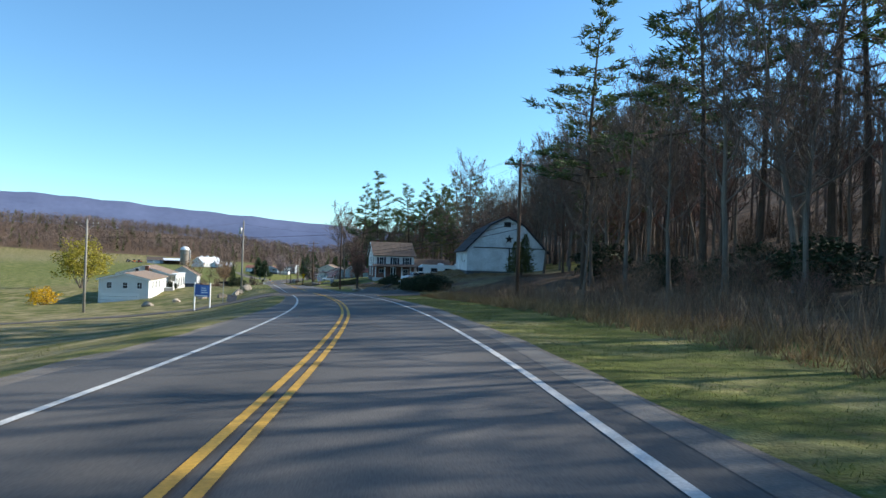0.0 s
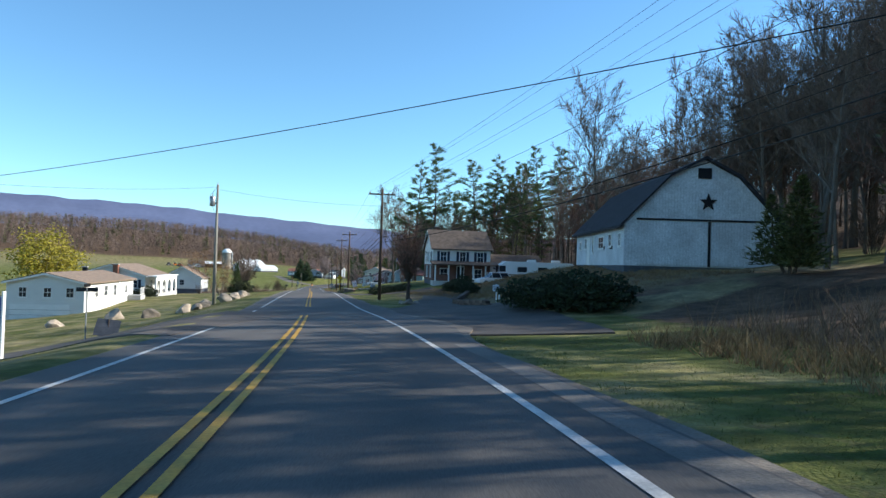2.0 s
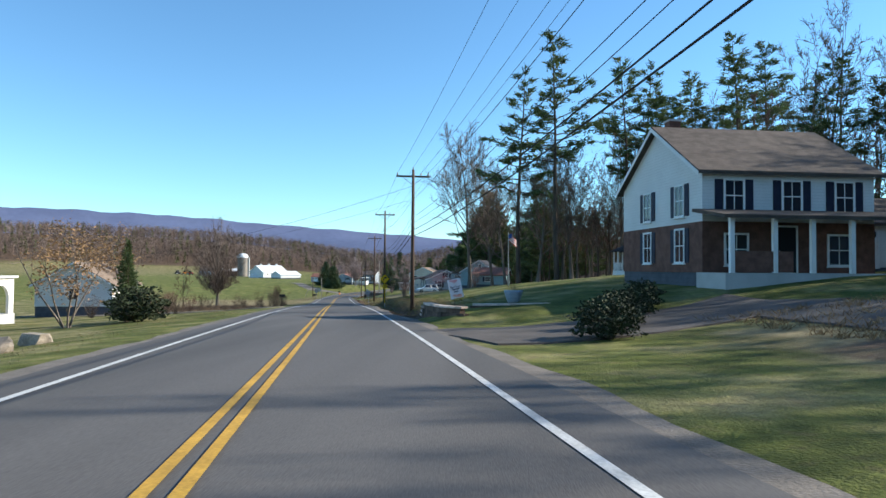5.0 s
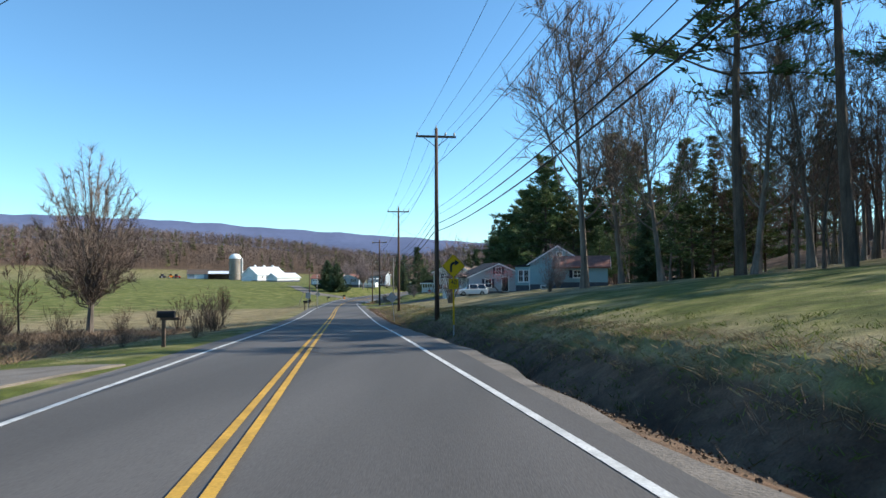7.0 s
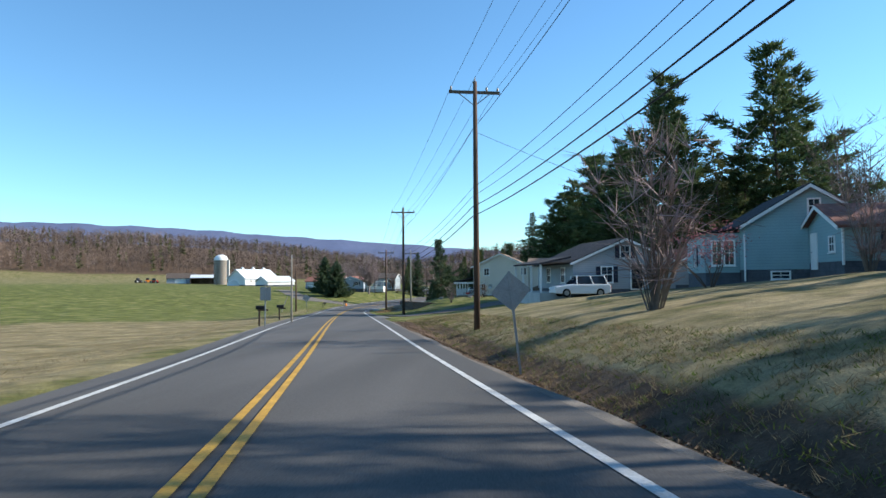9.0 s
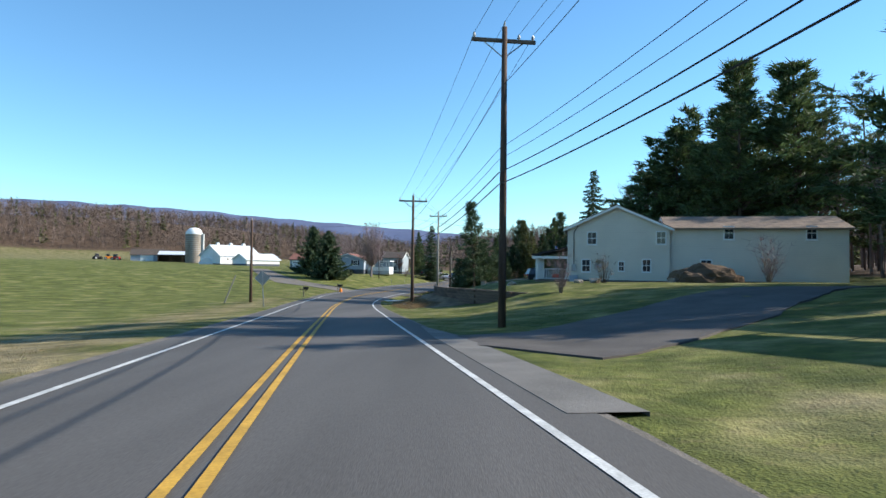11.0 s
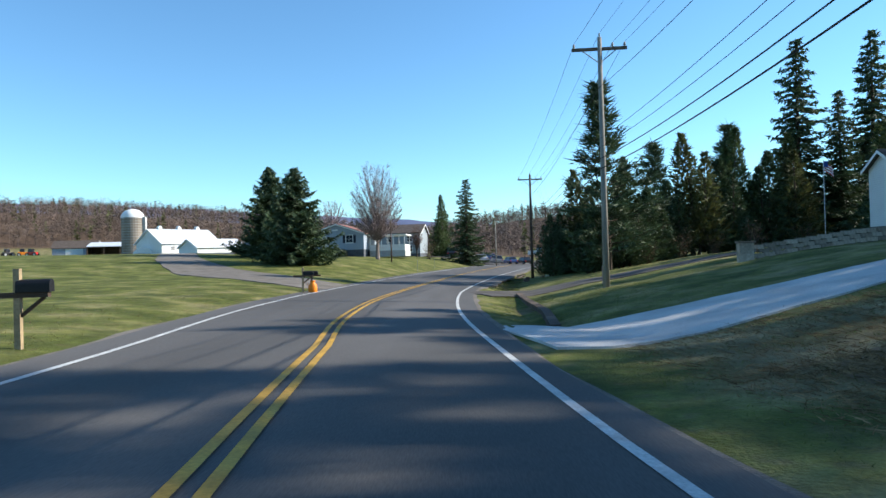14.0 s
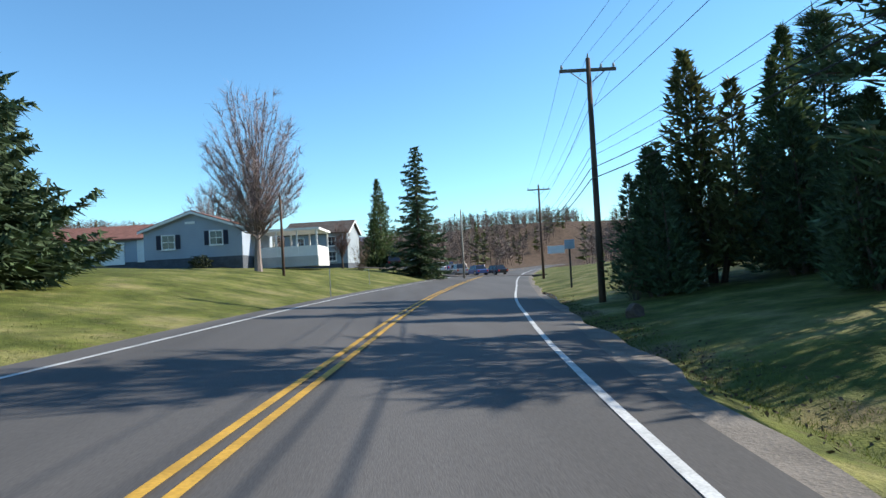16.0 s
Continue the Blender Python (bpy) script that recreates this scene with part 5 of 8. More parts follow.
def build_farm():
    s = thing("silo", "tall concrete stave silo with a white domed cap", "silo", -122.5, 362, -4.0)
    n = 28
    ring = [(3.1 * math.cos(2 * math.pi * k / n), 3.1 * math.sin(2 * math.pi * k / n)) for k in range(n)]
    Geo().prism(ring, "z", -1.0, 11.4).ob("silo_wall", SILO_STAVE, s, smooth=False)
    for z in np.arange(0.6, 11.3, 0.75):
        Geo().prism([(u * 1.012, v * 1.012) for u, v in ring], "z", float(z), float(z) + 0.07).ob("hoop", STEEL, s)
    rows = [(3.15 * math.cos(a), 11.4 + 2.6 * math.sin(a)) for a in np.linspace(0, math.pi / 2 - 0.05, 7)]
    g = Geo()
    vs = [(r * math.cos(2 * math.pi * k / n), r * math.sin(2 * math.pi * k / n), z) for r, z in rows for k in range(n)]
    g.add(vs, [(i * n + k, i * n + (k + 1) % n, (i + 1) * n + (k + 1) % n, (i + 1) * n + k) for i in range(6) for k in range(n)] + [tuple(range(6 * n, 7 * n))])
    g.ob("dome", WHITE_PAINT, s, "white metal dome", smooth=True)
    Geo().box(2.9, 3.9, -0.5, 0.5, 0, 11.6).ob("chute", CONCRETE, s)
    b = gable_house("dairy_barn", "white dairy barn with a bright metal roof", "barn", -102.5, 346, -4.0, 56, 17.0, 11.5, 3.2, 3.5, WHITE_SIDING, METAL_ROOF, ridge="x", over=0.5)
    for u in (-5.5, -2, 2, 5.5):
        window(b, 17.0, 11.5, "-y", u, 1.4, 1.0, 0.9)
    for u in (-5.5, 0.0, 5.5):
        Geo().prism([(-0.5, 0), (0.5, 0), (0.5, 0.6), (0, 1.0), (-0.5, 0.6)], "y", -0.5, 0.5).ob("cupola", WHITE_PAINT, b).location = (u, 0, 6.8)
    gable_house("low_barn", "low white barn wing with a metal roof", "barn", -90.5, 337.5, -4.0, 50, 13.0, 9.0, 1.7, 2.0, WHITE_SIDING, METAL_ROOF, ridge="x", over=0.4)
    sh = thing("machine_shed", "open-fronted machine shed with a metal roof", "shed", -131, 372, -3.6, 20)
    Geo().prism([(-4.0, 3.0), (4.0, 4.4), (4.0, 4.6), (-4.0, 3.2)], "x", -9, 9).ob("roof", METAL_ROOF, sh)
    for u in (-8.8, -4.4, 0, 4.4, 8.8):
        Geo().box(u - 0.15, u + 0.15, -3.8, -3.5, -1.0, 3.1).ob("post", TIMBER, sh)
    Geo().box(-9, 9, 3.7, 3.9, -1.0, 4.4).ob("back_wall", TIMBER, sh)
    for q in (-9, 8.8):
        Geo().prism([(-3.9, -1.0), (3.9, -1.0), (3.9, 4.35), (-3.9, 3.0)], "x", q, q + 0.2).ob("side_wall", TIMBER, sh)
    bs = gable_house("blue_shed", "long grey-blue farm shed on the hillside", "shed", -147, 376, -3.4, 20, 12, 9, 2.8, 2.2, BLUE_GREY, SHINGLE, ridge="x")
    Geo().box(-2.4, 2.4, -4.56, -4.51, 0.1, 2.6).ob("shed_door", WHITE_PAINT, bs)
    for i, (dx, dy, m_) in enumerate(((-156, 368, CAR_RED), (-160, 370, ORANGE), (-164, 369, CAR_DARK))):
        t = thing("farm_machine", "small red and dark farm machine parked on the grass", "machine", dx, dy, G(dx, dy), 30 * i)
        part_box("chassis", (-1.4, 1.4, -0.7, 0.7, 0.5, 1.3), m_, t, bevel=0.12)
        part_box("cab", (-0.9, 0.3, -0.6, 0.6, 1.3, 2.3), CAR_DARK, t, bevel=0.1)
        wheels(t, 1.1, 0.75, 0.55)
    hp = thing("hoop_shelter", "low white round-topped farm shelter", "shelter", -109, 340, -4.0, 20)
    arc = [(2.4 * math.cos(a), 2.3 * math.sin(a)) for a in np.linspace(0, math.pi, 13)]
    Geo().prism(arc, "y", -3, 3).ob("shell", WHITE_PAINT, hp)


def wheels(parent, hx, hy, r, z=None, width=0.22):
    for sx in (-1, 1):
        for sy in (-1, 1):
            pts = [(r * math.cos(2 * math.pi * k / 16), r * math.sin(2 * math.pi * k / 16)) for k in range(16)]
            y0 = sy * hy - width / 2
            w = Geo().prism([(u + sx * hx, v + (z or r)) for u, v in pts], "y", y0, y0 + width).ob("wheel", RUBBER, parent)
            q = sy * hy + sy * width / 2
            Geo().prism([(u * 0.58 + sx * hx, v * 0.58 + (z or r)) for u, v in pts], "y", min(q, q + sy * 0.02), max(q, q + sy * 0.02)).ob("rim", STEEL, w)


def car(label, x, y, rz_, paint, suv=False, group=""):
    """A car of rounded body, glass, lights and wheels; local x runs forwards."""
    c = thing("car", label, "car", x, y, G(x, y) + 0.06, rz_, group)
    hh = 1.02 if suv else 0.88
    top = 1.68 if suv else 1.42
    prof = [(-2.3, 0.35), (-2.32, hh - 0.1), (-2.1, hh), (1.1, hh), (2.05, hh - 0.18), (2.28, hh - 0.4), (2.28, 0.35), (1.8, 0.25), (-1.9, 0.25)]
    bm = bmesh.new()
    for yy in (-0.9, 0.9):
        bm.faces.new([bm.verts.new((u, yy, v)) for u, v in prof])
    lay = list(bm.faces)
    n = len(prof)
    a, b = list(lay[0].verts), list(lay[1].verts)
    for i in range(n):
        bm.faces.new((a[i], a[(i + 1) % n], b[(i + 1) % n], b[i]))
    bmesh.ops.recalc_face_normals(bm, faces=bm.faces[:])
    bmesh.ops.bevel(bm, geom=[e for e in bm.edges if abs(e.verts[0].co.y - e.verts[1].co.y) < 0.01], offset=0.09, segments=2, affect="EDGES", profile=0.6)
    me = bpy.data.meshes.new("body")
    bm.to_mesh(me)
    bm.free()
    me.materials.append(paint)
    o = new("body", me)
    o.parent = c
    x0, x1 = (-2.15, 0.95) if suv else (-1.75, 0.95)
    g = Geo()
    lo, hi = [(x0, 0.82), (x1, 0.82)], [(x0 + 0.35, 0.66), (x1 - 0.75, 0.66)]
    vs = [(x0, -0.82, hh - 0.02), (x1, -0.82, hh - 0.02), (x1, 0.82, hh - 0.02), (x0, 0.82, hh - 0.02), (x0 + 0.3, -0.66, top), (x1 - 0.75, -0.66, top), (x1 - 0.75, 0.66, top), (x0 + 0.3, 0.66, top)]
    g.add(vs, [(0, 3, 2, 1), (4, 5, 6, 7), (0, 1, 5, 4), (1, 2, 6, 5), (2, 3, 7, 6), (3, 0, 4, 7)]).ob("glazing", GLASS, c)
    Geo().box(x0 + 0.28, x1 - 0.7, -0.67, 0.67, top - 0.03, top + 0.04).ob("roof", paint, c)
    for u in (x0 + 0.12, (x0 + x1) / 2 - 0.25, x1 - 0.45):
        for s in (-1, 1):
            Geo().tube([(u, s * 0.83, hh - 0.02), (u + (0.25 if u < 0 else -0.3) * (1 if abs(u) > 0.5 else 0), s * 0.672, top)], 0.04, 5).ob("pillar", paint, c)
    for s in (-1, 1):
        Geo().box(2.16, 2.3, s * 0.68 - 0.17, s * 0.68 + 0.17, hh - 0.38, hh - 0.22).ob("headlight", SIGN_WHITE, c)
        Geo().box(-2.34, -2.28, s * 0.72 - 0.12, s * 0.72 + 0.12, hh - 0.35, hh - 0.12).ob("tail_light", CAR_RED, c)
    wheels(c, 1.4, 0.8, 0.34)
    return c


def build_rv():
    r = thing("motor_home", "long cream motor home parked beside the drive", "motor home", 28.6, 3.2, G(28.6, 3.2) + 0.03, 4)
    prof = [(-5.1, 0.45), (-5.1, 2.75), (-4.9, 2.95), (4.2, 3.0), (4.9, 2.5), (5.15, 1.5), (5.15, 0.45)]
    # its nose points west
    Geo().prism([(-u, v) for u, v in prof][::-1], "y", -1.25, 1.25).ob("body", CAR_WHITE, r)
    Geo().box(-4.2, 4.0, -1.27, -1.252, 1.15, 1.3).ob("stripe", SHINGLE_TAN, r)
    Geo().box(-5.05, -4.2, -1.27, -1.252, 1.6, 2.4).ob("cab_window", GLASS, r)
    for u in (-2.6, 0.2, 2.6):
        Geo().box(u, u + 1.3, -1.27, -1.252, 1.6, 2.3).ob("side_window", GLASS, r)
    for u in (-1.0, 2.4):
        part_box("roof_unit", (u, u + 1.1, -0.4, 0.4, 2.98, 3.3), WHITE_PAINT, r, bevel=0.06)
    Geo().prism([(-1.1, 1.5), (1.1, 1.5), (1.0, 2.5), (-1.0, 2.5)], "x", -5.165, -5.12).ob("windscreen", GLASS, r)
    wheels(r, 3.2, 1.1, 0.45)


def build_teal_house():
    W, L = 6.9, 10.0
    m = pose(4.5, 104.9, 0, 0, 0, -11) @ Vector((W / 2, L / 2, 0))
    h = gable_house("teal_house", "pale teal house with a dark stone foundation", "house", m.x, m.y, -1.9, -11, W, L, 3.3, 2.1, TEAL_SIDING, SHINGLE_DARK, ridge="y", foundation=0.65, deep=1.4)
    Geo().box(-W / 2 - 2.0, -W / 2 - 0.01, -L / 2 + 1.5, L / 2 - 1.0, 0.5, 2.9).ob("side_room", TEAL_SIDING, h)
    Geo().box(-W / 2 - 1.95, -W / 2 - 0.01, -L / 2 + 1.55, L / 2 - 1.05, -1.4, 0.5).ob("side_foundation", FOUNDATION, h)
    Geo().prism([(-W / 2 - 2.3, 2.85), (-W / 2 - 0.02, 3.15), (-W / 2 - 0.02, 3.28), (-W / 2 - 2.3, 2.98)], "y", -L / 2 + 1.2, L / 2 - 0.7).ob("side_roof", SHINGLE_DARK, h)
    window(h, W + 4.0, L - 3.0, "-y", -W / 2 - 1.3, 1.0, 0.5, 1.4)
    window(h, W + 4.0, L - 3.0, "-y", -W / 2 - 0.6, 1.0, 0.5, 1.4)
    window(h, W + 4.0, L, "-x", 0.0, 1.0, 0.8, 1.2, True)
    window(h, W, L, "-y", 0.25, 3.9, 0.55, 0.75)
    window(h, W, L, "-y", -1.6, 0.15, 0.9, 0.35)
    for u in (-2.6, 1.4):
        window(h, W, L, "-x", u, 1.1, 0.8, 1.2, True)
    Geo().tube([(-W / 2 - 0.05, -L / 2 - 0.05, 0.0), (-W / 2 - 0.05, -L / 2 - 0.05, 2.7)], 0.05, 6).ob("downspout", WHITE_PAINT, h)
    w = gable_house("teal_wing", "pale teal single-storey wing with a white window", "house", 10.3, 101.4, -1.2, -11, 6.0, 6.0, 2.05, 1.2, TEAL_SIDING, SHINGLE_RED, ridge="x", foundation=0.3)
    window(w, 6.0, 6.0, "-y", -0.4, 0.9, 0.9, 0.75, True)
    window(w, 6.0, 6.0, "-x", -1.5, 0.85, 0.7, 0.7)
    Geo().box(-3.03, -2.95, -3.02, -2.85, 0.1, 2.0).ob("corner_board", WHITE_PAINT, w)
    door(w, 6.0, 6.0, "-x", 1.3, 0.0, 0.85, 1.85)


def build_grey_house():
    W, L = 9.0, 10.0
    h = gable_house("grey_house", "dark grey gabled house with white-trimmed windows", "house", 0.6, 126.0, -2.9, 10, W, L, 2.5, 1.9, GREY_SIDING, SHINGLE_DARK, ridge="y")
    window(h, W, L, "-y", 0.0, 2.9, 0.75, 0.95, True)
    window(h, W, L, "-y", -1.6, 0.9, 0.9, 1.2, True)
    door(h, W, L, "-y", 1.0, 0.32, 0.95, 2.05, BLACK)
    for u in (-2.5, 1.5):
        window(h, W, L, "-x", u, 0.9, 0.9, 1.2)
    Geo().prism([(-7.2, 2.35), (-4.5, 2.9), (-4.5, 3.05), (-7.2, 2.5)], "y", -4.6, 4.0).ob("carport_roof", SHINGLE_DARK, h)
    for q in (-4.3, -1.5, 1.2, 3.8):
        Geo().box(-7.1, -6.95, q - 0.07, q + 0.07, -0.6, 2.4).ob("carport_post", WHITE_PAINT, h)
    Geo().box(-7.2, -4.52, -4.5, 4.0, -1.0, 0.05).ob("carport_floor", CONCRETE, h)
    w = gable_house("red_roof_shed", "small shed with a dark red roof", "shed", 7.6, 124.5, -2.6, 10, 4.5, 5, 2.1, 1.2, GREY_SIDING, SHINGLE_RED, ridge="y")
    window(w, 4.5, 5, "-y", 0, 1.0, 0.8, 0.8)


def build_cream_house():
    """Two-storey cream house, its gable towards the south, with a porch along the road side."""
    W, L = 8.6, 10.2
    m = pose(-10.42, 169.5, 0, 0, 0, -11) @ Vector((W / 2, L / 2, 0))
    h = gable_house("cream_house", "two-storey cream-sided house with a covered porch", "house", m.x, m.y, -4.45, -11, W, L, 4.65, 1.9, CREAM_SIDING, SHINGLE_TAN, ridge="y", off=-0.1, foundation=0.15, deep=1.2)
    for u, z in ((-2.2, 3.3), (3.6, 3.35), (-2.7, 0.9), (2.4, 0.95)):
        window(h, W, L, "-y", u, z, 0.62 if z < 3 else 0.7, 1.0)
    window(h, W, L, "-y", 0.3, 1.0, 0.4, 0.75)
    for u in (-3.6, 0.0, 3.4):
        window(h, W, L, "-x", u, 3.3, 0.85, 1.1, True)
    door(h, W, L, "-x", 0.6, 0.2, 0.95, 2.05)
    for u in (-3.2, 3.2):
        window(h, W, L, "-x", u, 0.8, 1.1, 1.3)
    dish = Geo()
    vs = [(-1.6, -L / 2 - 0.3, 1.55)] + [(-1.6 + 0.36 * math.cos(k * math.pi / 8), -L / 2 - 0.42, 1.55 + 0.36 * math.sin(k * math.pi / 8)) for k in range(16)]
    dish.add(vs, [(0, 1 + k, 1 + (k + 1) % 16) for k in range(16)]).ob("dish", STEEL, h, "grey satellite dish")
    Geo().tube([(-1.6, -L / 2, 1.4), (-1.6, -L / 2 - 0.32, 1.55)], 0.03, 5).ob("dish_arm", DARK_METAL, h)
    part_box("meter_box", (-3.95, -3.55, -L / 2 - 0.2, -L / 2 - 0.005, 0.9, 1.5), STEEL, h, bevel=0.03)
    Geo().tube([(-3.75, -L / 2 - 0.08, 1.5), (-3.75, -L / 2 - 0.08, 4.3), (-3.4, -L / 2 - 0.1, 4.9)], 0.035, 6).ob("service_conduit", DARK_METAL, h)
    Geo().box(-4.1, -3.4, -L / 2 - 0.75, -L / 2 - 0.1, -0.2, 0.55).ob("propane_cover", BLUE_GREY, h)
    # porch
    px0, px1, py0, py1 = -W / 2 - 2.85, -W / 2 - 0.03, -L / 2 + 0.45, L / 2 - 0.2
    Geo().box(px0, px1, py0, py1, -0.9, 0.1).ob("porch_floor", ARM_WOOD, h)
    Geo().prism([(px0 - 0.35, 2.22), (px1, 2.95), (px1, 3.08), (px0 - 0.35, 2.36)], "y", py0 - 0.3, py1 + 0.3).ob("porch_roof", SHINGLE_DARK, h)
    Geo().box(px0 - 0.3, px0 - 0.2, py0 - 0.3, py1 + 0.3, 1.98, 2.24).ob("porch_beam", WHITE_PAINT, h)
    Geo().prism([(px0 - 0.3, 1.98), (px1, 1.98), (px1, 2.2), (px0 - 0.3, 2.2)], "y", py0 - 0.28, py0 - 0.15).ob("porch_beam", WHITE_PAINT, h)
    for q in np.linspace(py0 + 0.1, py1 - 0.1, 5):
        Geo().box(px0 + 0.02, px0 + 0.18, q - 0.08, q + 0.08, 0.1, 2.1).ob("porch_post", WHITE_PAINT, h)
    railing(h, (px0 + 0.1, py0 + 0.1), (px1, py0 + 0.1), 1.0, 0.15, 0.1)
    railing(h, (px0 + 0.1, py0 + 0.1), (px0 + 0.1, py1 - 0.1), 1.0, 0.15, 0.1)
    for u, q in ((px0 + 1.2, py0 + 1.2), (px0 + 1.3, py0 + 5.0)):
        ch = thing("porch_chair", "dark wooden porch chair", "chair", 0, 0, 0)
        mm = h.matrix_world @ Matrix.Translation((u, q, 0.1))
        ch.matrix_world = mm
        part_box("seat", (-0.28, 0.28, -0.28, 0.28, 0.38, 0.44), TIMBER, ch, bevel=0.02)
        part_box("backrest", (0.22, 0.28, -0.28, 0.28, 0.44, 1.05), TIMBER, ch, bevel=0.02)
        for sx in (-0.24, 0.24):
            for sy in (-0.24, 0.24):
                Geo().box(sx - 0.03, sx + 0.03, sy - 0.03, sy + 0.03, 0, 0.38).ob("leg", TIMBER, ch)
    part_box("porch_sign", (px0 + 1.5, px0 + 2.1, py0 + 0.0, py0 + 0.04, 0.3, 0.6), FADED_RED, h)
    # long wing to the east
    W2, L2 = 14.0, 8.0
    m2 = pose(-10.42, 169.5, 0, 0, 0, -11) @ Vector((W + W2 / 2 + 0.02, L2 / 2 + 0.4, 0))
    w = gable_house("cream_wing", "long cream-sided wing with a brown roof", "house", m2.x, m2.y, -4.4, -11, W2, L2, 4.6, 1.15, CREAM_SIDING, SHINGLE_TAN, ridge="x", foundation=0.15)
    for u in (-2.2, 4.2):
        window(w, W2, L2, "-y", u, 3.75, 0.7, 1.0)
    window(w, W2, L2, "-y", -4.0, 0.9, 0.8, 1.0)


def build_white_house():
    W, L = 6.2, 9.0
    h = gable_house("white_cottage", "white gabled cottage behind the cream house", "house", 1.7, 210.6, -4.7, -8, W, L, 3.3, 2.1, WHITE_SIDING, SHINGLE, ridge="y")
    window(h, W, L, "-y", 0.0, 3.1, 0.8, 1.2, True)
    window(h, W, L, "-y", 0.3, 0.9, 1.5, 1.2)
    for u in (-2.0, 1.5):
        window(h, W, L, "-x", u, 1.6, 0.8, 1.1)
    door(h, W, L, "-y", 2.3, 0.32, 0.9, 2.0, BLACK)
    Geo().box(-W / 2 - 2.4, -W / 2 - 0.01, -L / 2 + 0.5, 0.5, -0.8, 1.3).ob("side_room", WHITE_SIDING, h)
    Geo().prism([(-W / 2 - 2.7, 1.2), (-W / 2 - 0.01, 2.7), (-W / 2 - 0.01, 2.85), (-W / 2 - 2.7, 1.35)], "y", -L / 2 + 0.2, 0.8).ob("side_roof", SHINGLE_DARK, h)
    gable_house("white_shed", "low white shed with a grey roof", "shed", 1.6, 216.5, -4.8, -8, 6.0, 4.0, 4.2, 1.0, WHITE_SIDING, SHINGLE, ridge="x")


def build_blue_house():
    """Blue-grey ranch house on the west side with a long garage."""
    W, L = 8.0, 11.0
    h = gable_house("blue_grey_house", "blue-grey ranch house with dark shutters", "house", -46.6, 274.0, -4.85, -3, W, L, 2.65, 1.35, BLUE_GREY, SHINGLE_RED, ridge="y")
    window(h, W, L, "-y", -2.0, 1.15, 0.95, 1.05, True)
    window(h, W, L, "-y", 1.9, 1.35, 0.95, 1.05, True)
    part_box("gable_vent", (-0.6, 0.2, -L / 2 - 0.05, -L / 2 - 0.01, 3.1, 3.3), WHITE_PAINT, h)
    g = gable_house("garage", "long blue-grey garage with white doors and a red-brown roof", "garage", -56.5, 279.5, -4.7, -3, 12.0, 8.0, 2.4, 1.4, BLUE_GREY, SHINGLE_RED, ridge="x")
    for u in (-3.9, 0.2):
        d = Geo().box(u - 1.5, u + 1.5, -4.06, -4.01, 0.1, 2.1).ob("garage_door", WHITE_PAINT, g, "white panelled garage door with small panes")
        for k in range(5):
            Geo().box(u - 1.3 + k * 0.54, u - 0.95 + k * 0.54, -4.075, -4.061, 1.45, 1.75).ob("pane", GLASS, d)
    door(g, 12.0, 8.0, "-y", 3.6, 0.32, 1.3, 2.0)
    # porch on the east side
    p = thing("side_porch", "white screened side porch with a flat roof", "porch", -39.6, 274.5, -4.9, -3)
    Geo().box(-2.9, 2.9, -3.5, 3.5, 2.35, 2.55).ob("roof", WHITE_PAINT, p)
    Geo().box(-2.7, 2.7, -3.3, 3.3, -0.8, 0.1).ob("floor", CONCRETE, p)
    for u in (-2.6, -0.9, 0.9, 2.6):
        for q in (-3.2, 3.2):
            Geo().box(u - 0.07, u + 0.07, q - 0.07, q + 0.07, 0.1, 2.35).ob("post", WHITE_PAINT, p)
    Geo().box(-2.6, 2.6, -3.24, -3.16, 0.1, 1.0).ob("front_panel", WHITE_PAINT, p)
    Geo().box(2.56, 2.64, -3.2, 3.2, 0.1, 1.0).ob("side_panel", WHITE_PAINT, p)
    s = gable_house("far_house", "grey two-storey house beyond the bare trees", "house", -39.5, 301.0, -5.6, -8, 8, 8, 4.2, 1.6, GREY_SIDING, SHINGLE, ridge="x")
    for u in (-2, 2):
        window(s, 8, 8, "-y", u, 2.6, 0.9, 1.1)
        window(s, 8, 8, "-y", u, 0.7, 0.9, 1.1)


def build_gazebo():
    g = thing("gazebo", "white octagonal garden gazebo with a dark roof", "gazebo", 24.5, 55.0, G(24.5, 55.0), 0)
    oct_ = [(2.6 * math.cos(math.pi * (k + 0.5) / 4), 2.6 * math.sin(math.pi * (k + 0.5) / 4)) for k in range(8)]
    Geo().prism(oct_, "z", -0.5, 0.25).ob("floor", WHITE_PAINT, g)
    for u, v in oct_:
        Geo().box(u * 0.94 - 0.06, u * 0.94 + 0.06, v * 0.94 - 0.06, v * 0.94 + 0.06, 0.25, 2.5).ob("post", WHITE_PAINT, g)
    r = Geo()
    big = [(u * 1.12, v * 1.12, 2.5) for u, v in oct_]
    r.add(big + [(0, 0, 3.8)] + [(u, v, 2.4) for u, v, _ in big], [(k, (k + 1) % 8, 8) for k in range(8)] + [(9 + k, 9 + (k + 1) % 8, (k + 1) % 8, k) for k in range(8)] + [tuple(range(9, 17))[::-1]])
    r.ob("roof", SHINGLE_DARK, g)
    for k in range(8):
        if k != 5:
            railing(g, (oct_[k][0] * 0.94, oct_[k][1] * 0.94), (oct_[(k + 1) % 8][0] * 0.94, oct_[(k + 1) % 8][1] * 0.94), 0.9, 0.2, 0.25)


build_barn()
build_farmhouse()
build_left_houses()
build_farm()
build_rv()
build_teal_house()
build_grey_house()
build_cream_house()
build_white_house()
build_blue_house()
build_gazebo()


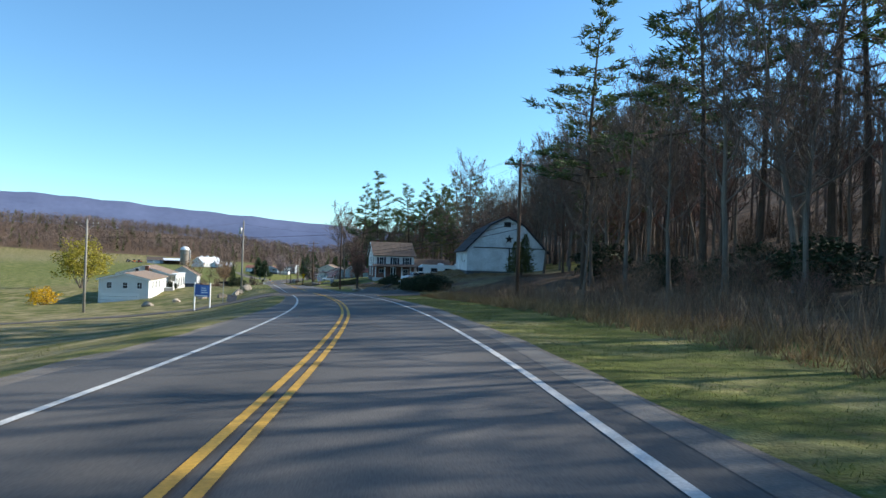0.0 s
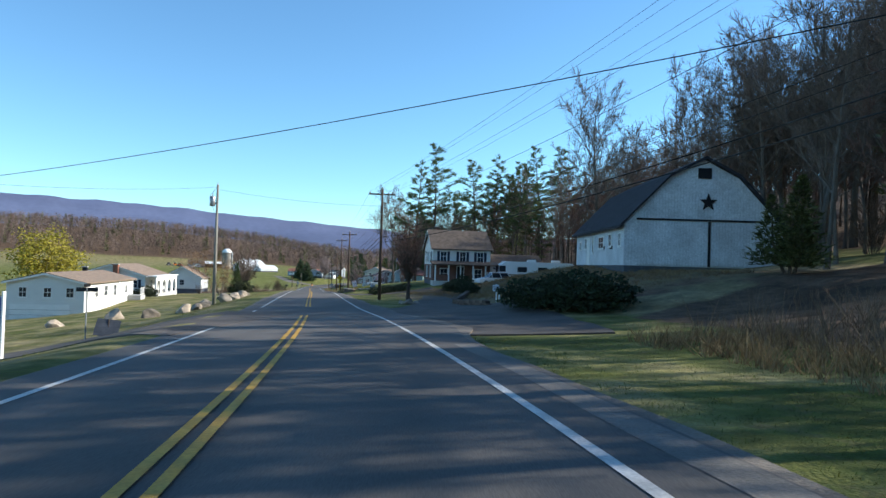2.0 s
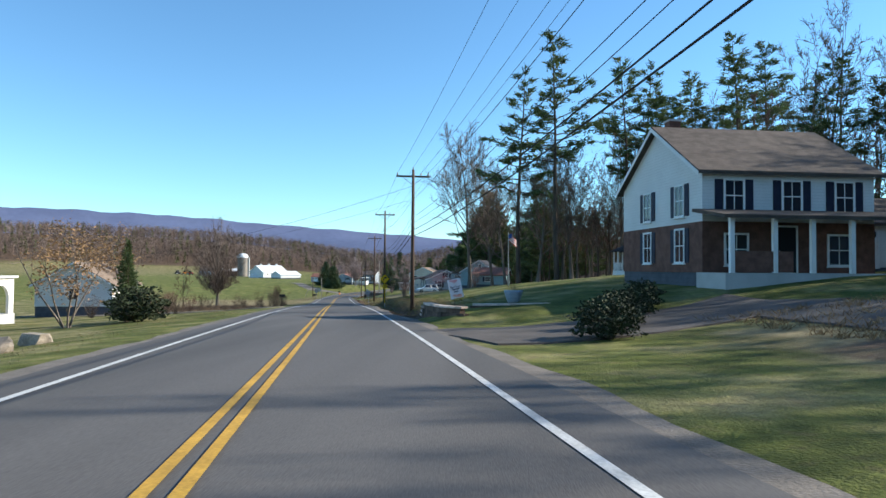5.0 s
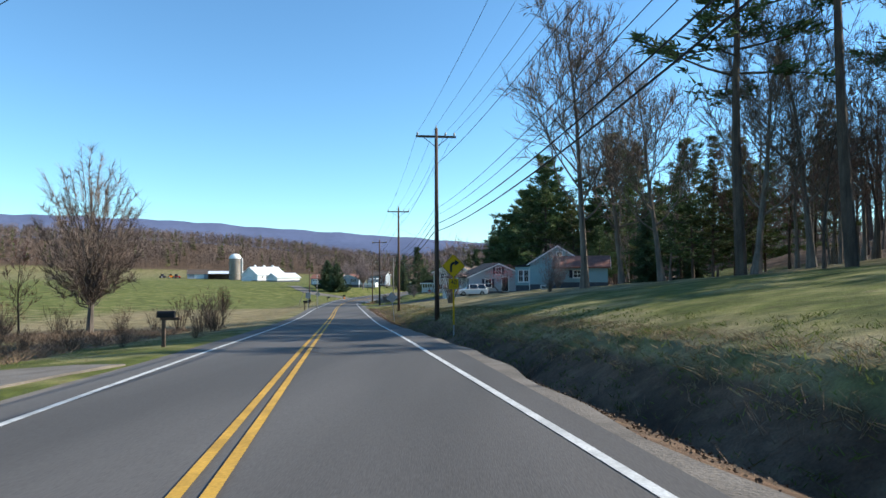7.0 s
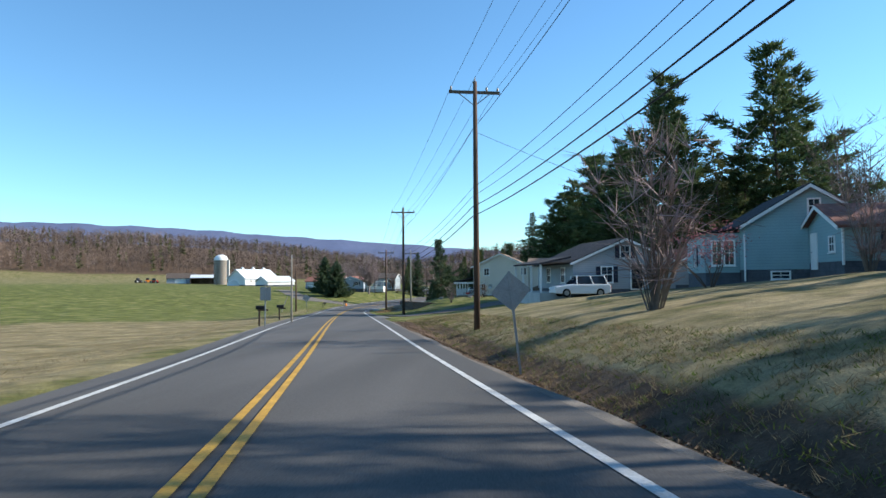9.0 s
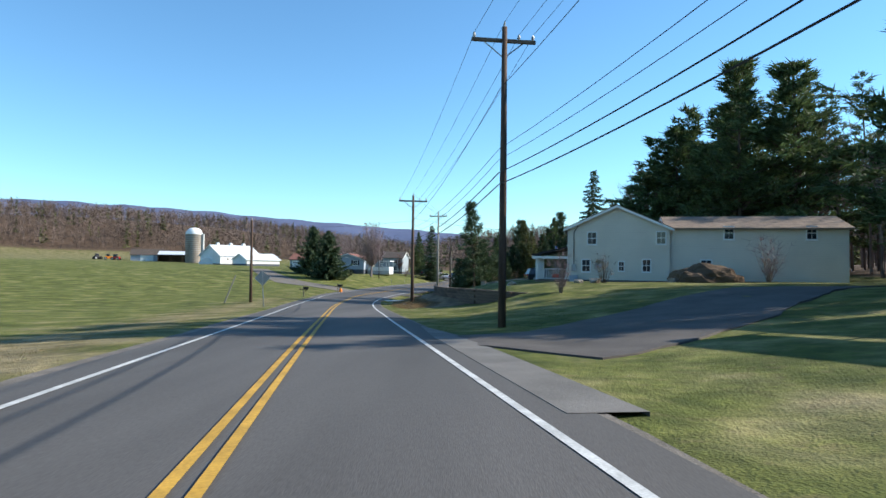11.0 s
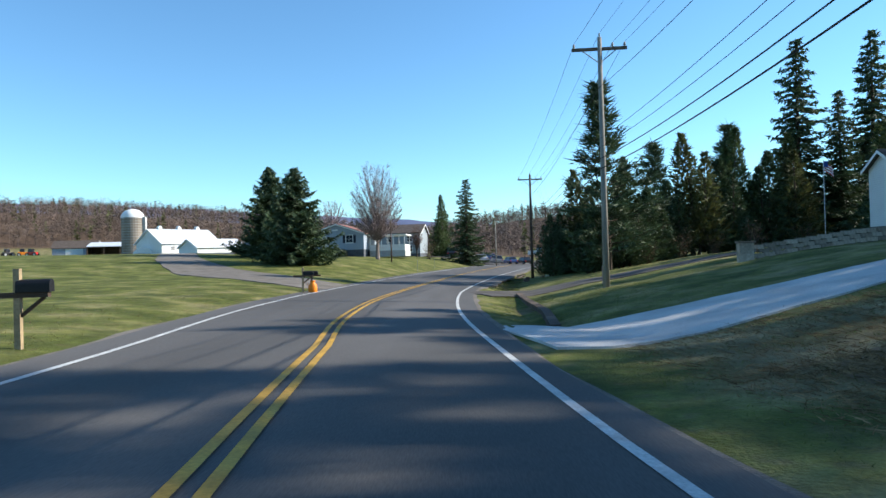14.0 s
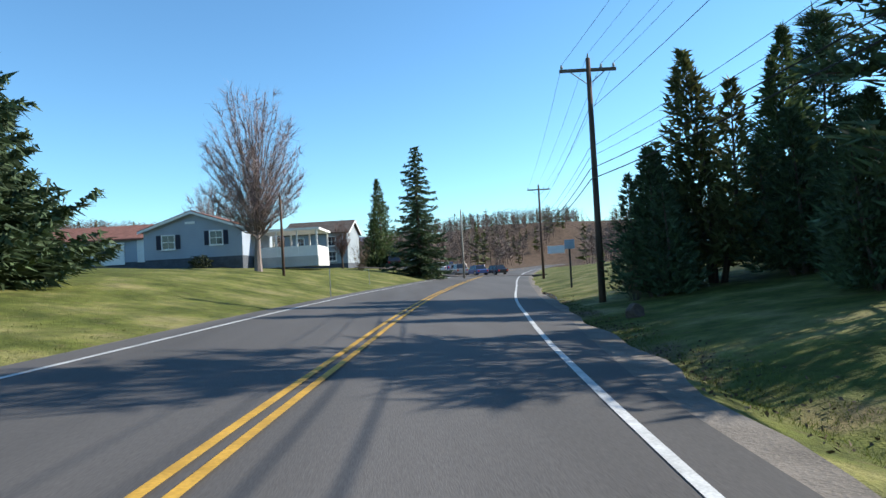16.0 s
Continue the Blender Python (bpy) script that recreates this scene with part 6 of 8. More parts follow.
# ---- poles and wires ----
def utility_pole(x, y, h, label, arm=True, rz_=100.0, transformer=False, grey=False, r=0.16, lean=(0, 0)):
    z = G(x, y)
    h = h + (0.42 if arm else 0.0)
    p = thing("utility_pole", label, "utility pole", x, y, z, rz_, "utility poles along the road")
    top = (lean[0], lean[1], h)
    Geo().tube([(0, 0, -0.8), (lean[0] * 0.4, lean[1] * 0.4, h * 0.4), top], [r, r * 0.86, r * 0.62], 12).ob("pole", POLE_GREY if grey else POLE_WOOD, p, smooth=True)
    if arm:
        Geo().box(-0.06, 0.06, -1.25, 1.25, h - 0.55, h - 0.42, Matrix.Translation((lean[0] + r * 0.8, lean[1], 0))).ob("crossarm", ARM_WOOD, p)
        for s in (-1, 1):
            Geo().tube([(lean[0] + r, lean[1] + s * 0.75, h - 0.55), (lean[0] + r * 0.7, lean[1], h - 1.15)], 0.025, 5).ob("brace", STEEL, p)
        for q in (-1.15, -0.6, 1.15):
            Geo().tube([(lean[0] + r * 0.8, lean[1] + q, h - 0.42), (lean[0] + r * 0.8, lean[1] + q, h - 0.33), (lean[0] + r * 0.8, lean[1] + q, h - 0.22)], [0.03, 0.065, 0.04], 8).ob("insulator", CERAMIC, p)
    Geo().tube([(lean[0], lean[1], h), (lean[0], lean[1], h + 0.22)], [0.04, 0.03], 6).ob("pole_pin", CERAMIC, p)
    if transformer:
        t = Geo().tube([(0.42, 0, h - 1.95), (0.42, 0, h - 1.9), (0.42, 0, h - 1.1), (0.42, 0, h - 1.05)], [0.2, 0.25, 0.25, 0.2], 14).ob("transformer", STEEL, p, "grey can transformer", smooth=True)
        for s in (-0.1, 0.1):
            Geo().tube([(0.42, s, h - 1.05), (0.42, s, h - 0.8)], [0.04, 0.025], 6).ob("bushing", CERAMIC, t)
        Geo().box(0.1, 0.3, -0.05, 0.05, h - 1.7, h - 1.6).ob("bracket", DARK_METAL, p)
        Geo().tube([(0.1, 0.1, h - 0.3), (0.6, 0.25, h - 1.0), (0.2, 0.12, h - 2.6)], 0.015, 4).ob("drop_lead", CABLE, p)
    return p


POLES = [("p0", 26.07, -79.1, 10.5, True, False, False), ("p1", 9.6, -24.4, 10.0, True, False, False), ("p2", 0.48, 26.8, 10.0, True, False, False), ("pc", -5.55, 62.4, 11.4, True, False, False),
         ("pe", -11.3, 97.5, 11.5, True, False, False), ("pf", -18.35, 136.0, 11.0, True, False, False), ("ph", -24.1, 168.8, 9.2, True, False, False), ("pi", -23.0, 203.2, 11.0, True, False, True),
         ("pj", -21.8, 241.2, 10.3, True, False, False), ("pk", -14.0, 285.0, 10.0, True, False, False)]
TOP = {}
for nm, x, y, h, arm, tr, grey in POLES:
    utility_pole(x, y, h, "brown wooden utility pole with a crossarm beside the road" if not grey else "weathered grey utility pole with a crossarm on the bank", arm, 100 if y < 190 else 86, tr, grey)
    TOP[nm] = (x, y, G(x, y) + h + 0.42, arm)
utility_pole(-5.1, -26.6, 10.8, "grey wooden pole with a can transformer on the lawn edge", False, 190, True, True)
TOP["tp"] = (-5.1, -26.6, G(-5.1, -26.6) + 10.8, False)
utility_pole(-18.0, -50.0, 10.2, "weathered utility pole with a crossarm in the lower field", True, 100, False, True)
TOP["la"] = (-18.0, -50.0, G(-18.0, -50.0) + 10.2, True)
utility_pole(-38.0, 167.6, 7.1, "short red-brown pole without a crossarm in the field", False, 100, False, False, 0.14)
TOP["lp"] = (-38.0, 167.6, G(-38.0, 167.6) + 7.1, False)
utility_pole(-37.8, 256.5, 5.2, "thin dark pole on the lawn", False, 100, False, False, 0.1)
utility_pole(-22.3, 290.0, 8.0, "distant grey pole beside the car park", False, 100, False, True, 0.13)
utility_pole(-23.7, 110.8, 4.4, "slim grey post at the field edge", False, 100, False, True, 0.07)


def cable(a, b, sag, r, label="black overhead cable strung between poles"):
    a, b = Vector(a), Vector(b)
    n = 18
    pts = [a.lerp(b, i / n) - Vector((0, 0, sag * 4 * (i / n) * (1 - i / n))) for i in range(n + 1)]
    tagged(Geo().tube(pts, r, 4, False).ob("overhead_cable", CABLE), label, "cable", "overhead cables")


def off(nm, q, dz):
    x, y, z, _ = TOP[nm]
    a = radians(100 if y < 190 else 86)
    return (x - math.sin(a) * q, y + math.cos(a) * q, z + dz)


HIGH = {nm: z - G(x, y) for nm, (x, y, z, _) in TOP.items()}
ORDER = ["p0", "p1", "p2", "pc", "pe", "pf", "ph", "pi", "pj", "pk"]
for a, b in zip(ORDER, ORDER[1:]):
    for q, dz, sg, r in ((-1.15, -0.22, 0.5, 0.008), (-0.6, -0.22, 0.5, 0.008), (1.15, -0.22, 0.5, 0.008), (0.0, 0.2, 0.4, 0.007)):
        cable(off(a, q, dz), off(b, q, dz), sg, r, "thin overhead power wire")
    cable(off(a, 0.14, -2.35), off(b, 0.14, -2.35), 0.5, 0.012, "thin overhead neutral wire")
    for up, sg, r in ((6.75, 0.55, 0.011), (6.35, 0.6, 0.011), (5.85, 0.6, 0.022), (5.4, 0.55, 0.026)):
        cable(off(a, 0.17, up - HIGH[a]), off(b, 0.17, up - HIGH[b]), sg, r, "thick black telephone cable")
cable(off("la", 0, -1.5), off("p0", 0, -5.0), 0.6, 0.014)
cable(off("tp", 0, -0.4), off("p1", 0, -1.6), 0.3, 0.01)
cable(off("tp", 0, -0.2), off("la", 0, -0.4), 0.5, 0.01)
cable(off("lp", 0, -0.4), off("ph", 0, -2.2), 0.35, 0.008)
cable(off("ph", 0.1, -2.0), (-10.2, 169.3, 0.0), 0.4, 0.01)
cable(off("pe", 0.1, -2.4), (3.0, 99.0, 0.8), 0.4, 0.01)
cable(off("p2", 0, -1.2), (-33.0, 41.5, 2.2), 0.8, 0.012)
cable(off("p2", 0, -2.2), (-33.0, 41.5, 2.15), 0.8, 0.009)


# ---- signs, mailboxes, walls, boulders ----
def words(parent, text, size, m, material, name="lettering"):
    cu = bpy.data.curves.new(name, "FONT")
    cu.body, cu.size, cu.align_x, cu.align_y, cu.extrude = text, size, "CENTER", "CENTER", 0.002
    tmp = bpy.data.objects.new(name, cu)
    me = bpy.data.meshes.new_from_object(tmp)
    bpy.data.objects.remove(tmp)
    me.materials.clear()
    me.materials.append(material)
    o = new(name, me)
    o.parent = parent
    o.matrix_local = m
    return o


def plate(g, w, h, m, r=0.04, t=0.006):
    """A sign plate with rounded corners, in the local xz plane, facing -y."""
    pts = []
    for cx, cz, a0 in ((w / 2 - r, h / 2 - r, 0), (-w / 2 + r, h / 2 - r, 90), (-w / 2 + r, -h / 2 + r, 180), (w / 2 - r, -h / 2 + r, 270)):
        pts += [(cx + r * math.cos(radians(a0 + k * 22.5)), cz + r * math.sin(radians(a0 + k * 22.5))) for k in range(5)]
    n = len(pts)
    vs = [m @ Vector((u, y, v)) for y in (-t, t) for u, v in pts]
    return g.add(vs, [tuple(range(n)), tuple(range(n, 2 * n))[::-1]] + [(i, n + i, n + (i + 1) % n, (i + 1) % n) for i in range(n)])


def curve_sign():
    x, y = -4.4, 52.4
    z = -2.26
    s = thing("curve_sign", "yellow diamond curve warning sign with a 40 mph plate", "road sign", x, y, z, 8)
    Geo().box(-0.035, 0.035, -0.03, 0.03, 0.3, 3.5).ob("post", SIGN_YELLOW, s, "yellow sheathed steel post")
    Geo().box(-0.03, 0.03, -0.025, 0.025, -0.8, 0.31).ob("post_base", STEEL, s, "bare steel foot of the post")
    c = 3.0
    m = Matrix.Translation((0, -0.05, c)) @ Matrix.Rotation(radians(45), 4, "Y")
    d = plate(Geo(), 0.78, 0.78, m, 0.05).ob("diamond_plate", SIGN_YELLOW, s)
    b = Geo()
    for q in (-0.37, 0.37):
        b.box(-0.37, 0.37, -0.0085, -0.0065, q - 0.008, q + 0.008, m)
        b.box(q - 0.008, q + 0.008, -0.0085, -0.0065, -0.37, 0.37, m)
    b.ob("border", BLACK, d)
    arrow = [(-0.17, -0.28), (-0.07, -0.28), (-0.07, 0.0), (-0.02, 0.08), (0.06, 0.1), (0.06, 0.0), (0.27, 0.15), (0.06, 0.31), (0.06, 0.2), (-0.06, 0.18), (-0.14, 0.09), (-0.17, 0.0)]
    Geo().prism(arrow, "y", -0.062, -0.058).ob("arrow", BLACK, d).location = (0, 0, c)
    p = plate(Geo(), 0.47, 0.47, Matrix.Translation((0, -0.05, c - 0.82)), 0.03).ob("speed_plate", SIGN_YELLOW, s)
    face = Matrix.Rotation(radians(90), 4, "X")
    words(p, "40", 0.3, Matrix.Translation((0, -0.06, c - 0.75)) @ face, BLACK)
    words(p, "M.P.H.", 0.11, Matrix.Translation((0, -0.06, c - 0.96)) @ face, BLACK)
    g = Geo()
    for q in (-0.22, 0.22):
        g.box(-0.225, 0.225, -0.0585, -0.0565, c - 0.82 + q - 0.005, c - 0.82 + q + 0.005)
        g.box(q - 0.005, q + 0.005, -0.0585, -0.0565, c - 1.04, c - 0.6)
    g.ob("plate_border", BLACK, p)


def sign_back(x, y, rz_, label, lean=0.0, h=2.6, diamond=True, w=0.78, front=None):
    """A sign seen from behind on a steel post."""
    s = thing("road_sign", label, "road sign", x, y, G(x, y), rz_)
    tilt = Matrix.Rotation(radians(lean), 4, "Y")
    Geo().box(-0.03, 0.03, -0.025, 0.025, -0.5, h + 0.1, tilt).ob("post", SIGN_BACK, s)
    m = tilt @ Matrix.Translation((0, 0.04, h - 0.45)) @ Matrix.Rotation(radians(45 if diamond else 0), 4, "Y")
    plate(Geo(), w, w if diamond else w * 1.25, m, 0.05).ob("plate", front or SIGN_BACK, s)
    for q in (-0.25, 0.25):
        Geo().tube([tilt @ Vector((0, -0.03, h - 0.45 + q)), tilt @ Vector((0, 0.05, h - 0.45 + q))], 0.012, 6).ob("bolt", STEEL, s)
    return s


def mailbox(x, y, rz_, label, material=None, bar=False):
    m = thing("mailbox", label, "mailbox", x, y, G(x, y), rz_)
    Geo().box(-0.05, 0.05, -0.05, 0.05, -0.5, 1.35 if bar else 1.0).ob("post", POST_TAN if bar else TIMBER, m)
    Geo().box(-0.5 if bar else -0.1, 0.5, -0.06, 0.06, 0.86, 0.95).ob("support_arm", TIMBER, m)
    if bar:
        Geo().tube([(0.05, 0, 0.55), (0.42, 0, 0.86)], 0.035, 5).ob("brace", TIMBER, m)
    prof = [(-0.09, 0.95), (0.09, 0.95), (0.09, 1.08)] + [(0.09 * math.cos(a), 1.08 + 0.09 * math.sin(a)) for a in np.linspace(0.3, math.pi - 0.3, 6)] + [(-0.09, 1.08)]
    b = Geo().prism(prof, "x", 0.0 if bar else -0.2, 0.52 if bar else 0.32).ob("box", material or BLACK, m)
    e = 0.52 if bar else 0.32
    Geo().prism([(u * 1.05, v) for u, v in prof], "x", e, e + 0.02).ob("door", material or BLACK, b)
    Geo().box(0.1, 0.28, 0.095, 0.105, 1.08, 1.12).ob("flag", FADED_RED, b)


def name_sign():
    """Blue board between two tall pale posts beside the side road."""
    x, y = -1.85, -61.95
    s = thing("board_sign", "blue board sign between two pale posts by the side road", "sign", x, y, 0.25, -30)
    for u in (-1.0, 1.0):
        part_box("post", (u - 0.05, u + 0.05, -0.05, 0.05, -0.8, 2.65), WHITE_PAINT, s, bevel=0.01)
    part_box("board", (-0.95, 0.95, -0.03, 0.03, 1.25, 2.45), SIGN_BLUE, s, bevel=0.01)
    part_box("panel", (-0.25, 0.85, -0.042, -0.031, 1.5, 2.35), SIGN_PALE_BLUE, s)
    for k in range(3):
        Geo().box(-0.1, 0.7 - 0.12 * k, -0.047, -0.043, 1.64 + 0.22 * k, 1.73 + 0.22 * k).ob("text_bar", SIGN_WHITE, s)
    Geo().box(-0.85, 0.7, -0.036, -0.031, 1.3, 1.42).ob("text_bar", SIGN_WHITE, s)


def street_sign():
    """Street name blades on a post, with a small panel leaning at its foot."""
    x, y = -1.05, -56.6
    s = thing("street_sign", "dark street name blades on a thin post at the junction", "sign", x, y, G(x, y), 10)
    Geo().tube([(0, 0, -0.5), (0, 0, 2.35)], 0.03, 8).ob("post", SIGN_BACK, s)
    part_box("name_blade", (-0.45, 0.45, -0.012, 0.012, 2.18, 2.36), BLACK, s, bevel=0.004)
    part_box("name_blade", (-0.012, 0.012, -0.4, 0.4, 2.38, 2.54), BLACK, s, bevel=0.004)
    p = thing("leaning_panel", "weathered blue-grey panel leaning by the street sign", "panel", x + 0.9, y - 0.1, G(x + 0.9, y - 0.1), 15)
    m = Matrix.Rotation(radians(-24), 4, "X") @ Matrix.Rotation(radians(8), 4, "Y")
    plate(Geo(), 1.0, 0.8, m @ Matrix.Translation((0, 0, 0.42)), 0.03, 0.015).ob("board", FOUNDATION, p)
    Geo().tube([(0.1, 0.02, -0.1), (0.1, 0.3, 0.75)], 0.025, 6).ob("stake", TIMBER, p)


def small_yard_sign():
    x, y = 18.2, -47.3
    s = thing("yard_sign", "small white notice on a post at the drive", "sign", x, y, G(x, y), 12)
    s.scale = (0.62, 0.62, 0.62)
    Geo().box(-0.06, 0.06, -0.05, 0.05, -0.4, 1.7).ob("post", WHITE_PAINT, s)
    part_box("board", (-0.4, 0.25, -0.09, -0.05, 1.0, 1.6), SIGN_WHITE, s, bevel=0.01)
    for k in range(3):
        Geo().box(-0.32, 0.15, -0.098, -0.091, 1.12 + 0.14 * k, 1.18 + 0.14 * k).ob("text_bar", INK, s)
    part_box("lean_board", (0.2, 0.32, -0.12, -0.06, 0.0, 1.3), WHITE_PAINT, s)


def banner():
    x, y = 3.64, 7.2
    b = thing("garden_banner", "pink and white spring garden banner tilted on a pole", "banner", x, y, G(x, y), -6)
    b.scale = (0.58, 0.58, 0.58)
    t = Matrix.Translation((0, 0, 2.2)) @ Matrix.Rotation(radians(-13), 4, "Y")
    n = 8
    g = Geo()
    vs = [t @ Vector((-0.5 + u / n, -0.03 * math.sin(u * 1.3), -1.5 * k / n)) for k in range(n + 1) for u in range(n + 1)]
    vs += [v + Vector((0, 0.012, 0)) for v in vs]
    k2 = (n + 1) ** 2
    g.add(vs, [(i * (n + 1) + j, (i + 1) * (n + 1) + j, (i + 1) * (n + 1) + j + 1, i * (n + 1) + j + 1) for i in range(n) for j in range(n)] + [tuple(k2 + q for q in (i * (n + 1) + j, i * (n + 1) + j + 1, (i + 1) * (n + 1) + j + 1, (i + 1) * (n + 1) + j)) for i in range(n) for j in range(n)])
    c = g.ob("cloth", BANNER, b)
    Geo().tube([t @ Vector((-0.56, 0, 0.02)), t @ Vector((0.56, 0, 0.02))], 0.015, 6).ob("rod", DARK_METAL, b)
    Geo().tube([(0.1, 0.06, -0.9), (0.1, 0.06, 2.1), (0.1, 0.02, 2.22)], 0.018, 6).ob("pole", DARK_METAL, b)
    for i in range(9):
        a, r = i * 2.4, 0.08 + 0.05 * (i % 3)
        blob = [(r * math.cos(q) + 0.3 * math.cos(a) * (1 if i % 2 else 0.6), r * 0.7 * math.sin(q)) for q in np.linspace(0, 2 * math.pi, 9)[:-1]]
        zc = -0.15 if i < 4 else -1.3
        Geo().add([t @ Vector((u, -0.045 - 0.002 * i, v + zc + 0.06 * math.sin(i * 2.0))) for u, v in blob], [tuple(range(8))]).ob("print", PINK if i < 4 else CORAL, c)
    words(c, "Spring", 0.3, t @ Matrix.Translation((0.0, -0.06, -0.62)) @ Matrix.Rotation(radians(90), 4, "X"), INK)
    for k, w in ((0.84, 0.26), (1.02, 0.16)):
        Geo().add([t @ Vector(p) for p in ((-w, -0.06, -k), (w, -0.06, -k), (w, -0.06, -k + 0.07), (-w, -0.06, -k + 0.07))], [(0, 1, 2, 3)]).ob("text_bar", INK, c)


def flag_pole(x, y, h, label, tilt=0.0):
    f = thing("flag_pole", label, "flag", x, y, G(x, y), 0)
    Geo().tube([(0, 0, -0.4), (0, 0, h)], [0.035, 0.025], 8).ob("pole", STEEL, f)
    n = 6
    for k in range(7):
        g = Geo()
        v0, v1 = h - 0.1 - 0.09 * k, h - 0.1 - 0.09 * (k + 1)
        vs = [(0.03 + 0.9 * u / n * 0.75, 0.08 * math.sin(u * 1.2), v - 0.55 * u / n) for v in (v0, v1) for u in range(n + 1)]
        vs += [(a, b + 0.008, c) for a, b, c in vs]
        q = 2 * (n + 1)
        g.add(vs, [(u, n + 1 + u, n + 2 + u, u + 1) for u in range(n)] + [(q + u, q + u + 1, q + n + 2 + u, q + n + 1 + u) for u in range(n)])
        g.ob("flag_stripe", FADED_RED if k % 2 == 0 else WHITE_PAINT, f)
    part_box("flag_canton", (0.03, 0.3, -0.02, 0.03, h - 0.52, h - 0.12), SIGN_BLUE, f)


def block_wall(name, label, pts, course, rows, length, material, cap=None, depth=0.3):
    """A wall of separate blocks along points of (x, y, top), with rows of courses below the top."""
    w = thing(name, label, "retaining wall", pts[0][0], pts[0][1], 0, kind="structure")
    inv = w.matrix_world.inverted()
    me = Geo().box(-length / 2 + 0.006, length / 2 - 0.006, -depth / 2, depth / 2, 0.006, course - 0.006).mesh("block", material)
    cm = Geo().box(-length / 2, length / 2, -depth / 2 - 0.04, depth / 2 + 0.04, 0, 0.08).mesh("cap_stone", cap) if cap else None
    rr = random.Random(3)
    for (x0, y0, t0), (x1, y1, t1) in zip(pts, pts[1:]):
        d = math.hypot(x1 - x0, y1 - y0)
        k = max(1, math.ceil(d / length))
        a = math.degrees(math.atan2(y1 - y0, x1 - x0))
        for i in range(k):
            for r in range(rows):
                u = (i + 0.5 + (0.25 if r % 2 else -0.25)) / k
                x, y, t = x0 + (x1 - x0) * u, y0 + (y1 - y0) * u, t0 + (t1 - t0) * u
                o = new("block", me)
                o.parent = w
                o.matrix_local = inv @ pose(x + rr.uniform(-0.01, 0.01), y + rr.uniform(-0.01, 0.01), t - course * (r + 1), 0, 0, a)
            if cm:
                u = (i + 0.5) / k
                o = new("cap_stone", cm)
                o.parent = w
                o.matrix_local = inv @ pose(x0 + (x1 - x0) * u, y0 + (y1 - y0) * u, t0 + (t1 - t0) * u + 0.002, 0, 0, a)
    return w


def boulder(x, y, s, label, material=None):
    bm = bmesh.new()
    bmesh.ops.create_icosphere(bm, subdivisions=3, radius=1.15)
    o = Vector((x, y, 0))
    rr = random.Random(int(x * 31 + y * 17))
    planes = [(Vector((rr.gauss(0, 1), rr.gauss(0, 1), rr.gauss(0, 0.8))).normalized(), rr.uniform(0.5, 0.8)) for _ in range(9)]
    for v in bm.verts:
        for q, reach in planes:
            over = v.co.dot(q) - reach
            if over > 0:
                v.co -= q * over
        v.co = v.co * (1 + noise.noise(v.co * 1.7 + o) * 0.16 + noise.noise(v.co * 5.0 + o) * 0.05)
        v.co.z = max(v.co.z, -0.5) * 0.85
    me = bpy.data.meshes.new("boulder")
    bm.to_mesh(me)
    bm.free()
    me.materials.append(material or STONE)
    b = new("boulder", me)
    b.matrix_world = pose(x, y, G(x, y) + s * 0.25, 0, 0, rng.uniform(0, 360)) @ Matrix.Diagonal((s * 1.25, s, s * 0.95, 1))
    tagged(b, label, "boulder", "boulders edging the lawn")


curve_sign()
sign_back(-10.4, 84.0, 4, "bare metal back of a leaning diamond road sign", -6, 2.7)
sign_back(-33.8, 157.4, 6, "bare metal back of a diamond road sign", -4, 2.5)
sign_back(-22.9, 102.2, 0, "grey back of an upright rectangular road sign", 0, 2.3, False, 0.6)
_s = thing("business_sign", "pale blue and white sign boards on a dark post", "sign", -19.6, 255.4, G(-19.6, 255.4), -12)
Geo().box(0.35, 0.47, -0.05, 0.05, -0.4, 3.1).ob("post", DARK_METAL, _s)
part_box("white_board", (-1.0, 0.1, -0.09, -0.05, 2.35, 2.85), SIGN_WHITE, _s, bevel=0.01)
part_box("pale_board", (0.11, 0.75, -0.09, -0.05, 2.6, 3.2), SIGN_PALE, _s, bevel=0.01)
name_sign()
street_sign()
small_yard_sign()
banner()
flag_pole(8.2, 35.0, 4.6, "flag hanging from a pole on the lawn")
flag_pole(-4.4, 218.5, 5.6, "striped flag on a pole before dark cedars")
mailbox(-13.6, 43.0, 10, "dark mailbox on a wooden post by the field drive")
mailbox(-23.6, 103.4, 10, "weathered mailbox on a post at the field edge")
mailbox(-26.3, 117.0, 10, "dark mailbox at the road edge")
mailbox(-37.3, 184.0, 8, "black mailbox on a tall wooden post", None, True)
mailbox(-37.85, 207.3, 8, "dark mailbox beside an orange jug", None, True)
mailbox(-37.7, 208.7, 8, "second dark mailbox at the gravel drive")
_j = thing("orange_jug", "round orange painted milk can below the mailboxes", "milk can", -37.5, 208.0, G(-37.5, 208.0))
Geo().tube([(0, 0, 0), (0, 0, 0.05), (0, 0, 0.4), (0, 0, 0.55), (0, 0, 0.62), (0, 0, 0.66)], [0.2, 0.24, 0.24, 0.13, 0.12, 0.16], 14).ob("can", ORANGE, _j, smooth=True)
Geo().tube([(-0.2, 0, 0.4), (-0.3, 0, 0.45), (-0.22, 0, 0.55)], 0.02, 5).ob("handle", ORANGE, _j)
_g = thing("guy_stub", "leaning wooden guy stub in the field", "post", -40.3, 167.3, G(-40.3, 167.3))
Geo().tube([(0, 0, -0.3), (1.0, 0.2, 2.4)], [0.07, 0.05], 8).ob("stub", POLE_GREY, _g)
